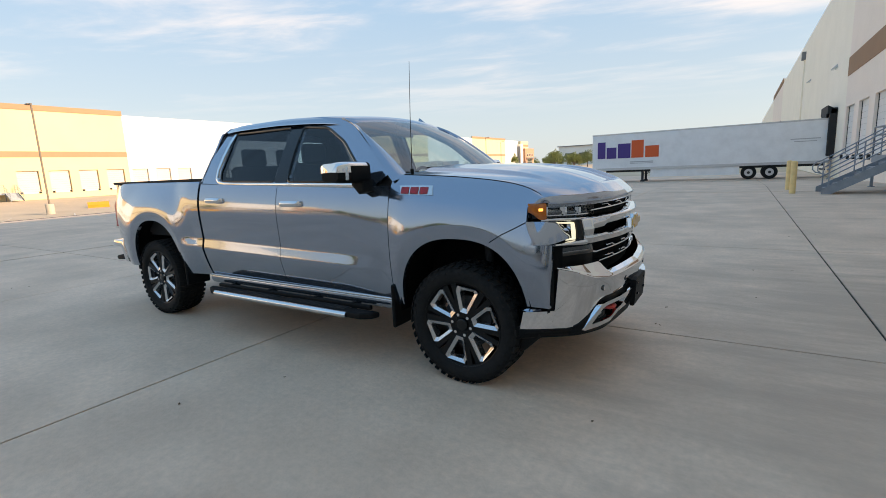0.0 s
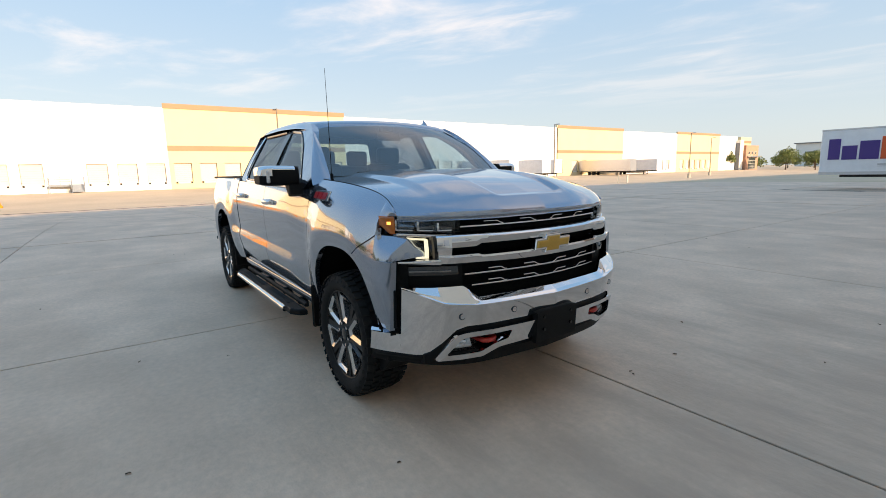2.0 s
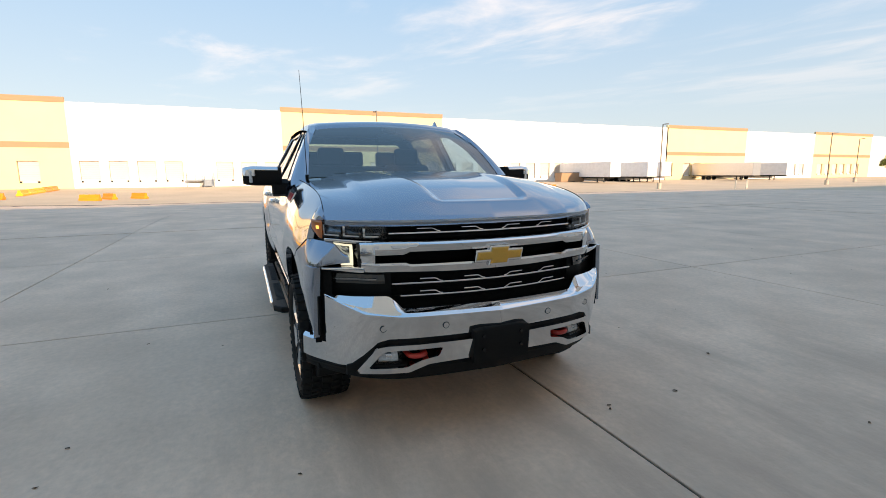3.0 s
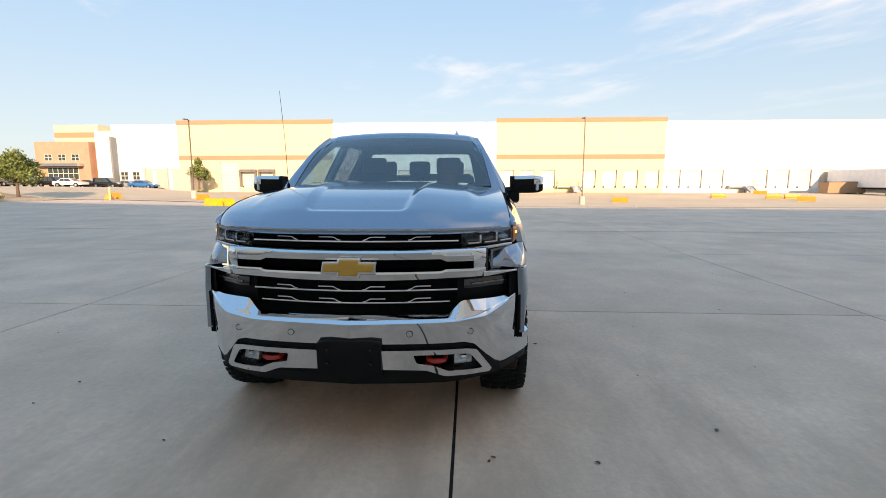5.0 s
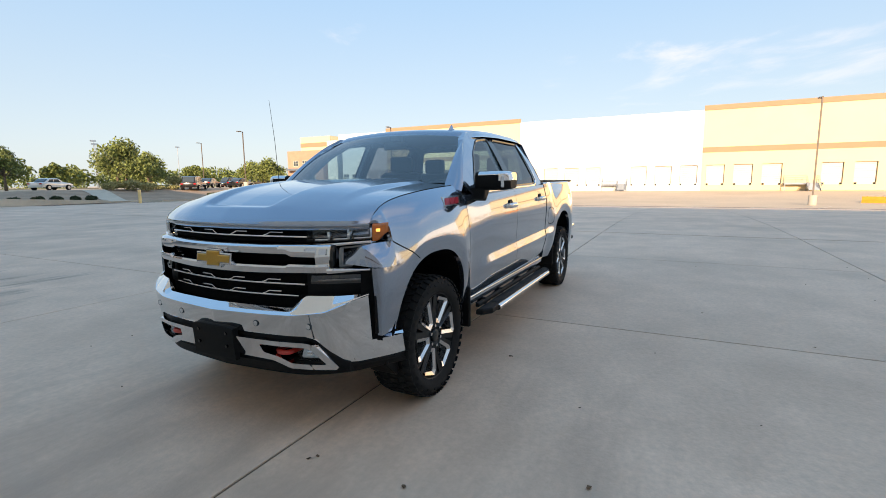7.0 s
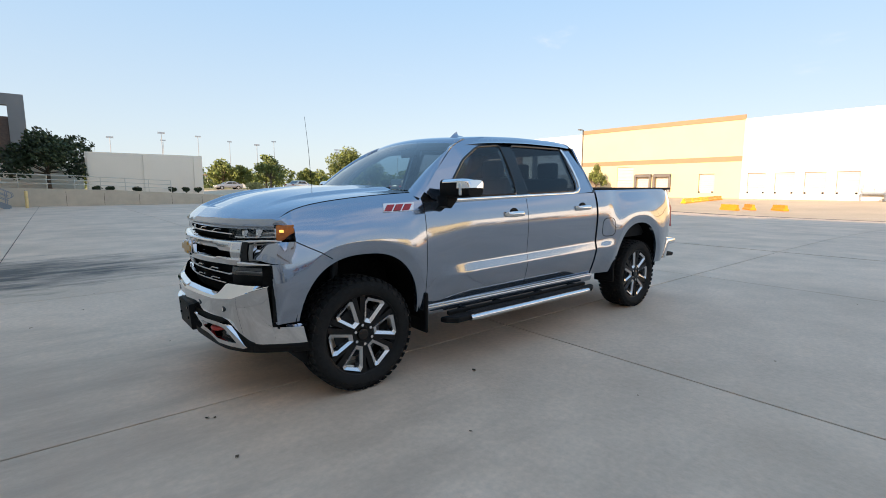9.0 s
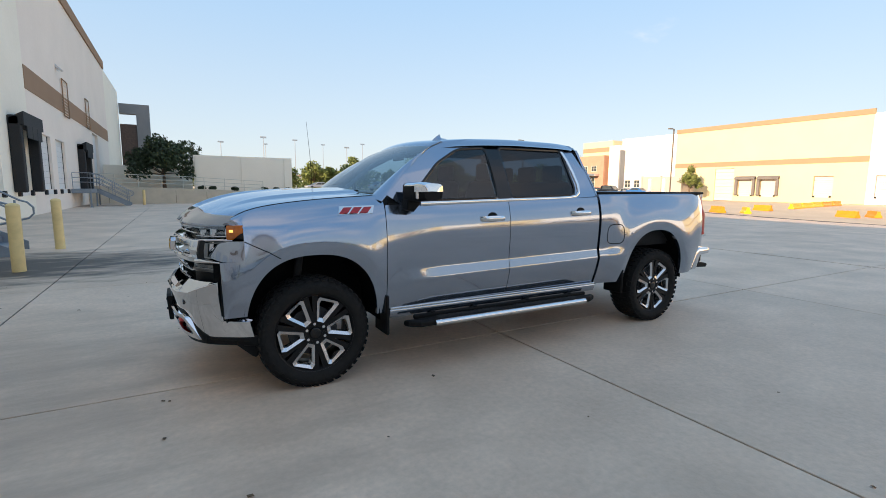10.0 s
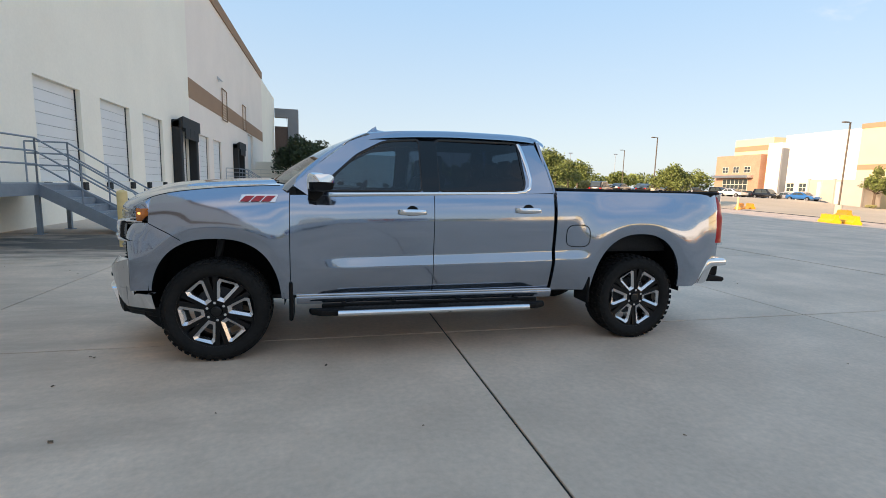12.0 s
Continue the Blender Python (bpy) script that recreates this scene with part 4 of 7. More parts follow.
    # badge: red and silver slanted bars
    def badge_shape(nm, pts, lift, m, par, label=""):
        bm = bmesh.new()
        top = []
        for x, z in pts:
            zz = 1.287 + z - 0.02 * (x + 0.34)
            top.append(bm.verts.new((x, s * (skin_y(x, zz) + 0.003 + lift), zz)))
        low = [bm.verts.new((v.co.x, v.co.y - s * 0.012, v.co.z)) for v in top]
        bm.faces.new(top)
        for i in range(len(pts)):
            bm.faces.new((top[i], top[(i + 1) % len(pts)], low[(i + 1) % len(pts)], low[i]))
        return part(nm, bm, m, par, label)
    bd = badge_shape("fender_badge", [(-0.205, 0.030), (-0.474, 0.030), (-0.452, -0.030), (-0.187, -0.030)], 0.004, M_SATIN, truck, "small silver badge with slanted red bars")
    for k in range(3):
        u = -0.235 - 0.078 * k
        badge_shape("badge_bar", [(u, 0.020), (u - 0.062, 0.020), (u - 0.040 + 0.02 * s, -0.022), (u + 0.022 + 0.02 * s, -0.022)], 0.007, M_BADGE, bd)
    # tail lamp
    bm = bmesh.new()
    zs = lin(0.925, 1.385, 27)
    g = []
    for z in zs:
        w = 0.034 + 0.052 * smooth_step(1.17, 1.25, z) + 0.022 * smooth_step(1.17, 1.08, z) * smooth_step(0.92, 0.98, z)
        row = []
        for t in lin(0, 1, 7):
            a = t * math.pi / 2
            row.append(bm.verts.new((-4.718 + w * 1.7 * (1 - t) - 0.062 * math.sin(a), s * (side(-4.68, z) + 0.008 - 0.06 * t**2.5), z)))
        row.append(bm.verts.new((-4.782, s * 0.80, z)))
        g.append(row)
    for A, B in zip(g, g[1:]):
        for k in range(7):
            bm.faces.new((A[k], A[k + 1], B[k + 1], B[k]))
    tl = part("tail_lamp", bm, M_REDL, truck, "red tail lamp", smooth=50)
    part("reverse_lamp", bm_box(-4.765, min(s * 0.885, s * 0.912), 0.900, -4.705, max(s * 0.885, s * 0.912), 0.930, 0.004), M_LENS, tl)

# windscreen, roof, rear wall
def ws_point(v, u):
    x0, y0, z0 = -0.32 - 0.235 * v * v, 0.845 * v, 1.420 - 0.012 * v * v
    x1, y1, z1 = -1.145 - 0.07 * v * v, 0.692 * v, 1.884 - 0.044 * v * v
    b = 0.035 * math.sin(math.pi * u)
    return (x0 + (x1 - x0) * u + b * 0.5, y0 + (y1 - y0) * u, z0 + (z1 - z0) * u + b)


ws = part("windscreen", bm_grid(ws_point, lin(-0.985, 0.985, 24), lin(0.0, 0.945, 14)), M_WIND, truck, "clear windscreen", smooth=True)
ws.visible_shadow = False
EDGE_Z = [1.395, 1.432, 1.560, 1.772, 1.850]
EDGE_X = [-0.585, -0.62, -0.76, -1.03, -1.20]
for s in (1, -1):
    def pillar_point(u, v, s=s):
        a = Vector(ws_point(s * (0.940 + 0.036 * max(0.0, u)), u)) + Vector((0, 0, 0.004))
        z = min(a.z - 0.012, 1.852)
        b = Vector((spline(EDGE_Z, EDGE_X, z) + 0.95 * max(0.0, 1.395 - z), s * (gy(z) - 0.25 * max(0.0, 1.40 - z)), z))
        c = a + (b - a) * v
        k = 0.012 * math.sin(math.pi * v)
        return (c.x + k, c.y + s * k, c.z + k)
    part("windscreen_pillar", bm_grid(pillar_point, lin(-0.10, 1, 22), lin(0, 1, 6)), M_PAINT, truck, smooth=True)
RX = [-1.052, -1.072, -1.13, -1.30, -1.6, -2.0, -2.45, -2.68, -2.79, -2.845]
RZ = [1.838, 1.860, 1.888, 1.910, 1.930, 1.942, 1.940, 1.930, 1.912, 1.880]


def roof_point(x, v):
    e = abs(v)
    z = spline([-q for q in RX], RZ, -x) - 0.035 * e * e - 0.055 * smooth_step(0.86, 1.0, e) ** 1.5
    w = 0.715 - 0.01 * smooth_step(-1.5, -1.13, x) - 0.02 * smooth_step(-2.5, -2.8, x)
    return (x - 0.07 * e * e * max(0.0, (x + 2.8) / 1.67), w * v, z)


part("roof", bm_grid(roof_point, [-1.052, -1.060, -1.072, -1.09, -1.11] + lin(-1.13, -2.845, 30), [math.sin(a) for a in lin(-math.pi / 2, math.pi / 2, 30)]), M_PAINT, truck, smooth=40)
def leaned(bm):
    """Lays a plate drawn in (y, z) on the leaning rear wall of the cab."""
    for v in bm.verts:
        y, d, z = v.co
        v.co = (-2.868 + 0.215 * max(0.0, z - 1.40) - d, y, z)
    return bm


RWIN = round_loop([(-0.70, 1.43), (-0.62, 1.79), (0.62, 1.79), (0.70, 1.43)], 0.05)
part("cab_rear_wall", leaned(bm_plate([(-0.90, 0.62), (-0.915, 1.385), (-0.70, 1.845), (-0.60, 1.875), (0.60, 1.875), (0.70, 1.845), (0.915, 1.385), (0.90, 0.62)], [RWIN], lambda z: 0.0, 1, 0.03)), M_PAINT, truck)
bm = bmesh.new()
bm.faces.new([bm.verts.new((p[0], -0.012, p[1])) for p in RWIN])
rw = part("rear_window", leaned(bm), M_TINT, truck, "tinted glass")
rw.visible_shadow = False

for s in (1, -1):
    # rounded rear corner of the cab
    def cab_corner(z, t, s=s):
        x = -2.862 + 0.205 * max(0.0, z - 1.43)
        a, b = Vector((x + 0.02, gy(z) + 0.003)), Vector((-2.868 + 0.215 * max(0.0, z - 1.40) - 0.004, gy(z) - 0.07))
        c = Vector((b.x - 0.006, a.y + 0.002))
        p = a * (1 - t) ** 2 + c * 2 * t * (1 - t) + b * t * t
        return (p.x, s * p.y, z)
    part("cab_corner", bm_grid(cab_corner, lin(1.375, 1.872, 14), lin(0, 1, 7)), M_PAINT, truck, smooth=True)

# hood with a raised centre and two shoulders
def hood_front(y):
    return lamp_x(y) - 0.012


def hood_point(v, u):
    y0 = 0.860 * v
    xf = hood_front(y0)
    xc = -0.305 - 0.215 * v * v
    x = xc + (xf - xc) * u
    d = xf - x
    y = v * hood_y(x)
    ramp = lambda p, q, a: max(0.0, min(1.0, (a - p) / (q - p)))
    z = spline(HD, HZ, d + 0.06 * v**8 * smooth_step(0.0, 0.25, d)) - 0.010 + 0.026 * (1 - v**4) * smooth_step(0.0, 0.35, d)
    shoulder = ramp(0.79, 0.72, abs(v)) * smooth_step(0.05, 0.55, d)
    edge = 0.245 + 0.10 * ramp(0.1, 1.0, d)
    dip = ramp(edge + 0.050, edge, abs(y)) * ramp(0.090, 0.150, d) * (1 - 0.8 * ramp(0.25, 1.0, d))
    crown = smooth_step(0.62, 0.30, abs(y)) * smooth_step(0.02, 0.12, d)
    return (x, y, z + 0.020 * shoulder + 0.016 * crown - 0.026 * dip)


bm = bm_grid(hood_point, lin(-1, 1, 161), [1 - (1 - t) ** 1.0 if t < 0.5 else 1 - 0.5 * (1 - (t - 0.5) / 0.5) ** 1.25 for t in lin(0, 1, 110)])
part("hood", bm, M_PAINT, truck, smooth=40)
part("hood_lip", bm_grid(lambda v, u: Vector(hood_point(v, 1.0)) + Vector((0.001 + 0.004 * math.sin(3.14 * u) - 0.012 * u * u, 0, -0.032 * u)), lin(-1, 1, 61), lin(0, 1, 6)), M_PAINT, truck, smooth=True)
part("cowl_panel", bm_grid(lambda v, u: (-0.26 - 0.225 * v * v - 0.09 * u, 0.85 * v, 1.392 + 0.012 * u), lin(-1, 1, 21), (0, 1)), M_BLKP, truck)
for y0, y1 in ((0.62, 0.02), (0.0, -0.60)):
    pts = []
    for t in lin(0, 1, 9):
        yy = y0 + (y1 - y0) * t
        v = yy / 0.82
        p = Vector(ws_point(v, 0.004 + 0.014 * t))
        pts.append(p + Vector((0.006, 0, 0.009)))
    part("wiper", bm_tube(pts, 0.006, 6), M_BLKP, truck)
# shark fin and mast antenna
bm = bmesh.new()
g = []
for x, h, w in ((-1.09, 0.004, 0.014), (-1.13, 0.022, 0.030), (-1.165, 0.044, 0.036), (-1.20, 0.060, 0.036), (-1.210, 0.026, 0.038), (-1.27, 0.014, 0.032), (-1.275, 0.0, 0.024)):
    zb = roof_point(x + 0.01, 0.70)[2] - 0.006
    g.append([bm.verts.new((x - 0.075, 0.50 + dy, z)) for dy, z in ((-w, zb - 0.005), (-w * 0.34, zb + h * 0.45), (0.0, zb + h), (w * 0.34, zb + h * 0.45), (w, zb - 0.005))])
for A, B in zip(g, g[1:]):
    for k in range(4):
        bm.faces.new((A[k], A[k + 1], B[k + 1], B[k]))
part("roof_antenna_fin", bm, M_PAINT, truck, smooth=50)
mast = bm_tube([(-0.445, -0.815, 1.385), (-0.446, -0.815, 1.43)], 0.012, 8)
bm_tube([(-0.446, -0.815, 1.42), (-0.430, -0.824, 1.80), (-0.405, -0.838, 2.134)], [0.0028, 0.0022, 0.0014], 6, mast)
part("mast_antenna", mast, M_BLKP, truck)

# bed, tailgate, rear bumper
part("bed_floor", bm_box(-4.66, -0.81, 0.83, -2.91, 0.81, 0.87), M_LINERBED, truck)
part("tailgate", bm_box(-4.765, -0.84, 0.78, -4.69, 0.84, 1.430, 0.015, seg=2), M_PAINT, truck)
rear_bumper = part("rear_bumper", bm_prism([(-4.62, -0.90), (-4.79, -0.84), (-4.83, -0.70), (-4.845, 0.0), (-4.83, 0.70), (-4.79, 0.84), (-4.62, 0.90), (-4.62, 0.0)], "z", 0.690, 0.762, 0.018), M_CHROME, truck, "chrome rear bumper", smooth=40)
for s in (1, -1):
    corner = bm_prism(round_loop([(-4.455, 0.510), (-4.555, 0.745), (-4.60, 0.764), (-4.79, 0.764), (-4.815, 0.745), (-4.812, 0.692), (-4.640, 0.680), (-4.585, 0.530), (-4.55, 0.508)], 0.02, 3), "y", *sorted((s * 0.80, s * 0.945)), 0.018)
    part("bumper_corner", corner, M_CHROME, rear_bumper, smooth=40)
    part("corner_step", bm_prism([(-4.60, 0.53), (-4.63, 0.60), (-4.81, 0.568), (-4.825, 0.545), (-4.80, 0.520)], "y", *sorted((s * 0.55, s * 0.925)), 0.012), M_BLKP, rear_bumper)
part("rear_bumper_core", bm_box(-4.80, -0.86, 0.57, -4.60, 0.86, 0.70, 0.02), M_BLKP, truck)

# ---------------------------------------------------------------- front of the truck
def lean_back(z):
    return 0.33 * max(0.0, z - 1.04)


def front_bar(name, y0, y1, z0, z1, base, off, depth, m, parent=truck, r=0.012, n=41, label="", lean=0.0, smooth=40):
    """A bar that follows the rounded nose; z0 and z1 are heights or functions of y."""
    f0 = z0 if callable(z0) else (lambda y: z0)
    f1 = z1 if callable(z1) else (lambda y: z1)
    bm = bmesh.new()
    g = []
    for y in lin(y0, y1, n):
        a, b, x = f0(y), f1(y), base(y) + off
        rr = min(r, (b - a) * 0.45)
        row = [(-depth, a), (-rr, a), (-rr * 0.3, a + rr * 0.3), (0, a + rr), (-lean * 0.5, (a + b) / 2), (-lean, b - rr), (-lean - rr * 0.3, b - rr * 0.3), (-lean - rr, b), (-depth, b)]
        g.append([bm.verts.new((x + dx - (lean_back(z) if base is nose else 0.0), y, z)) for dx, z in row])
    for A, B in zip(g, g[1:]):
        for k in range(len(A) - 1):
            bm.faces.new((A[k], A[k + 1], B[k + 1], B[k]))
    bm.faces.new(g[0])
    bm.faces.new(g[-1][::-1])
    return part(name, bm, m, parent, label, smooth=smooth)


def step(a, b, y):
    return smooth_step(a, b, abs(y))


front_bar("grille_back", -0.78, 0.78, 0.70, 1.175, nose, -0.115, 0.10, M_LINER)
grille = front_bar("grille", -0.60, 0.60, 1.085, 1.180, nose, -0.075, 0.03, M_LINER, label="black grille with chrome bars")
# two broad bright bars with a dark slot between them, joined by a block at each end
front_bar("grille_bar", -0.655, 0.655, lambda y: 1.030 - 0.014 * step(0.475, 0.505, y), lambda y: 1.086 + 0.004 * step(0.3, 0.6, y), nose, -0.002, 0.10, M_CHROME, grille, 0.016, 81, "chrome bar", lean=-0.010)
front_bar("grille_bar", -0.715, 0.715, lambda y: 0.922 + 0.010 * step(0.2, 0.7, y), lambda y: 0.976 + 0.010 * step(0.475, 0.505, y), nose, 0.004, 0.10, M_CHROME, grille, 0.015, 81, "chrome bar", lean=-0.008)
for s in (1, -1):
    front_bar("grille_bar_end", *sorted((s * 0.650, s * 0.716)), 0.958, lambda y: 1.088, nose, -0.004, 0.09, M_CHROME, grille, 0.014, 9, lean=-0.012)
    front_bar("grille_bar_tip", *sorted((s * 0.705, s * 0.895)), lambda y: 0.930 + 0.012 * step(0.70, 0.89, y), lambda y: 0.962 - 0.008 * step(0.70, 0.89, y), nose, 0.010, 0.06, M_CHROME, grille, 0.008, 25)

for zc, w in ((1.126, 0.566), (0.864, 0.562), (0.798, 0.520)):
    st = front_bar("grille_strip", -w, w, zc - 0.005, zc + 0.005, nose, -0.030, 0.02, M_CHROME, grille, 0.003, 61, "thin chrome strip")
    for yc in (-0.36, -0.12, 0.12, 0.36):
        sg = 1 if yc > 0 else -1
        front_bar("strip_step", yc - 0.060, yc + 0.060, lambda y: zc + 0.004 + 0.016 * smooth_step(-0.055, -0.015, (y - yc) * sg), lambda y: zc + 0.011 + 0.016 * smooth_step(-0.055, -0.015, (y - yc) * sg), nose, -0.024, 0.015, M_CHROME, st, 0.002, 15)
    front_bar("grille_slat", -w - 0.03, w + 0.03, zc - 0.030, zc - 0.012, nose, -0.065, 0.04, M_LINER, grille, 0.004)
front_bar("lower_grille", -0.60, 0.60, 0.72, 0.918, nose, -0.090, 0.03, M_LINER, grille)
front_bar("grille_foot", -0.90, 0.90, 0.715, 0.792, nose, -0.070, 0.10, M_LINER, grille, 0.004)


# emblem: a gold cross shape with a silver rim
def emblem(sc, x0, x1, m, nm, par):
    o = [(-0.150, -0.028), (-0.058, -0.028), (-0.063, -0.052), (0.050, -0.052), (0.058, -0.028), (0.138, -0.028), (0.150, 0.028), (0.058, 0.028), (0.063, 0.052), (-0.050, 0.052), (-0.058, 0.028), (-0.138, 0.028)]
    o2 = [(math.copysign(0.95 * abs(a) + sc, a), math.copysign(0.90 * abs(b) + sc, b)) for a, b in o]
    return part(nm, bm_prism([(a, b + 0.998) for a, b in o2], "x", x0, x1, 0.006), m, par)


em = emblem(0.007, 0.85, 0.892, M_CHROME, "emblem", grille)
emblem(-0.004, 0.88, 0.899, M_GOLD, "emblem_face", em)


def lamp_low(y):
    return 1.090 + 0.008 * step(0.62, 0.92, y)


def lamp_top(y):
    return 1.172 + 0.022 * step(0.60, 0.90, y)


for s in (1, -1):
    # head lamp: a black tray with three bright cells behind one clear lens, amber at its outer end
    hl = front_bar("head_lamp", *sorted((s * 0.580, s * 0.892)), lamp_low, lamp_top, lamp_x, -0.050, 0.06, M_GLOSS, truck, 0.006, 31, "head lamp with three reflector cells")
    for k in range(3):
        ya, yb = 0.606 + 0.091 * k, 0.682 + 0.091 * k
        front_bar("reflector_cell", *sorted((s * ya, s * yb)), lambda y: lamp_low(y) + 0.026, lambda y: lamp_top(y) - 0.014, lamp_x, -0.022, 0.03, M_REFL, hl, 0.012, 9, lean=0.028)
        front_bar("cell_bracket", *sorted((s * (yb - 0.001), s * (yb + 0.009))), lambda y: lamp_low(y) + 0.018, lambda y: lamp_top(y) - 0.022, lamp_x, -0.008, 0.03, M_CHROME, hl, 0.003, 5)
        front_bar("cell_bracket", *sorted((s * (ya + 0.012), s * (yb + 0.002))), lambda y: lamp_low(y) + 0.016, lambda y: lamp_low(y) + 0.025, lamp_x, -0.009, 0.03, M_CHROME, hl, 0.003, 7)
    front_bar("lamp_strip", *sorted((s * 0.640, s * 0.868)), lambda y: 1.072 + 0.014 * step(0.64, 0.87, y), lambda y: 1.091 + 0.010 * step(0.64, 0.87, y), lamp_x, 0.008, 0.05, M_CHROME, hl, 0.005, 31, "chrome strip under the lamp")
    front_bar("marker_lamp", *sorted((s * 0.874, s * 0.917)), lambda y: 1.094 + 0.050 * step(0.880, 0.922, y), lambda y: 1.194, lamp_x, 0.001, 0.022, M_AMBER, hl, 0.012, 15, "amber marker lamp")
    front_bar("marker_bulb", *sorted((s * 0.888, s * 0.900)), 1.146, 1.164, lamp_x, 0.005, 0.02, M_AMBERL, hl, 0.005, 5)
    lens = front_bar("lens", *sorted((s * 0.582, s * 0.874)), lambda y: lamp_low(y) + 0.008, lambda y: lamp_top(y) - 0.004, lamp_x, 0.0, 0.006, M_LENS, hl, 0.006, 25)
    lens.visible_shadow = False
    # running lamp: a hooked line of light round the body coloured wedge
    drl, drl_label = (M_DRL, "lit white running lamp") if s < 0 else (M_DRLOFF, "unlit running lamp")
    hook = front_bar("lamp_recess", *sorted((s * 0.712, s * 0.905)), 0.955, lambda y: 1.090, nose, -0.150, 0.05, M_GLOSS, truck, 0.006, 21, "black recess with a hooked running lamp")
    front_bar("recess_side", *sorted((s * 0.712, s * 0.728)), 0.958, 1.084, nose, 0.000, 0.06, M_GLOSS, hook, 0.004, 4)
    front_bar("running_lamp", *sorted((s * 0.742, s * 0.888)), lambda y: 1.060 + 0.014 * step(0.74, 0.89, y), lambda y: 1.070 + 0.013 * step(0.74, 0.89, y), lamp_x, -0.010, 0.012, drl, hook, 0.003, 25, drl_label)
    front_bar("running_lamp", *sorted((s * 0.744, s * 0.756)), 0.966, 1.068, nose, -0.020, 0.012, drl, hook, 0.003, 4, drl_label)
    front_bar("running_lamp", *sorted((s * 0.745, s * 0.800)), 0.964, 0.975, nose, -0.020, 0.012, drl, hook, 0.003, 7, drl_label)
    # lower lamp and the black air slot that runs down beside the bumper
    low = front_bar("lower_lamp_housing", *sorted((s * 0.560, s * 0.915)), 0.780, 0.936, nose, -0.055, 0.08, M_BLKP, truck, 0.008, 31, "black lower lamp housing")
    front_bar("housing_rim", *sorted((s * 0.572, s * 0.900)), 0.926, 0.934, nose, -0.020, 0.05, M_BLKP, low, 0.003, 25)
    front_bar("turn_lamp", *sorted((s * 0.598, s * 0.874)), 0.866, 0.920, nose, -0.032, 0.03, M_SMOKE, low, 0.008, 25, "smoked lower lamp", lean=0.008)
    front_bar("turn_lamp_bar", *sorted((s * 0.640, s * 0.835)), 0.885, 0.897, nose, -0.029, 0.02, M_REFL, low, 0.004, 19)

    def slot_point(t, z, s=s):
        a, b = Vector((0.575, 0.938)), Vector((0.640, 0.850))
        p = a + (b - a) * t
        return (p.x - 0.02 * math.sin(math.pi * t), s * p.y, z)
    part("air_slot", bm_grid(slot_point, lin(0, 1, 8), lin(0.54, 0.955, 6)), M_LINER, truck, smooth=True)
    part("slot_fin", bm_prism([(0.600, s * 0.905), (0.608, s * 0.917), (0.560, s * 0.945), (0.555, s * 0.93)], "z", 0.585, 0.80, 0.004), M_BLKP, truck)


# bumper: bright face, a sloping shelf at each side whose tip points outwards, a low pad before the wheel
def line(pts, y):
    y = abs(y)
    for (a, p), (b, q) in zip(pts, pts[1:]):
        if y <= b:
            return p + (q - p) * (y - a) / (b - a)
    return pts[-1][1]


def face_top(y):
    return line([(0.0, 0.704), (0.55, 0.712), (0.70, 0.728), (0.72, 0.731), (0.886, 0.806), (1.0, 0.806)], y)


def shelf(y):
    """How far the shelf reaches back, and the height of its back edge."""
    w = smooth_step(0.505, 0.600, abs(y))
    return 0.045 + w * (line([(0.0, 0.012), (0.72, 0.018), (0.886, -0.030), (1.0, -0.030)], y)), 0.742 + w * (0.066 + 0.004 * step(0.7, 0.886, y))


def face_low(y):
    return line([(0.0, 0.592), (0.60, 0.592), (0.655, 0.576), (0.785, 0.436), (0.83, 0.430), (1.0, 0.440)], y)


END_Y = 0.888


def bump_point(y, v):
    a, x = face_low(y), bump_x(y)
    end = abs(y) > END_Y
    top = 0.548 if end else face_top(y)
    lean = 0.18 * max(0.0, 0.70 - a)
    if v <= 1:
        z = a + (top - a) * v
        if 0.80 < abs(y) <= END_Y + 0.0001:
            y -= math.copysign(0.036 * (abs(y) - 0.80) / 0.088 * smooth_step(0.800, 0.715, z) * smooth_step(0.54, 0.60, z), y)
            x = bump_x(y)
        return (x - lean * (max(0.0, 0.72 - z) / max(0.72 - a, 0.01)) ** 1.4, y, z)
    t = v - 1
    if end:
        x -= lean * (0.172 / (0.72 - a)) ** 1.4
        return (x - 0.010 - 0.05 * t, y - math.copysign(0.045 * t, y), top + 0.014 * min(1.0, t * 3))
    back, zb = shelf(y)
    return (x - 0.006 - back * t, y - math.copysign(0.25 * back * t * smooth_step(0.72, 0.86, abs(y)), y), top + 0.008 * min(1.0, t * 6) + (zb - top - 0.008) * t)


half = sorted(lin(0.0, 0.988, 70) + [0.50, 0.52, 0.54, 0.56, 0.58, 0.60, 0.70, 0.715, 0.72, 0.785, END_Y - 0.0005, END_Y, END_Y + 0.0005])
bumper = part("front_bumper", bm_grid(bump_point, sorted({round(q * k, 5) for q in half for k in (1, -1)}), lin(0, 1, 14) + [1 + t for t in lin(0.08, 1, 8)]), M_CHROME, truck, "chrome front bumper", smooth=24)
for y in (-0.633, -0.316, 0.316, 0.633):
    ring = bm_cyl((bump_x(y) - 0.014, y, 0.652), 0.018, 0.010, 20, "x")
    sensor = part("parking_sensor", ring, M_DARK, bumper)
    part("sensor_face", bm_cyl((bump_x(y) - 0.009, y, 0.652), 0.0145, 0.006, 20, "x"), M_CHROME, sensor)
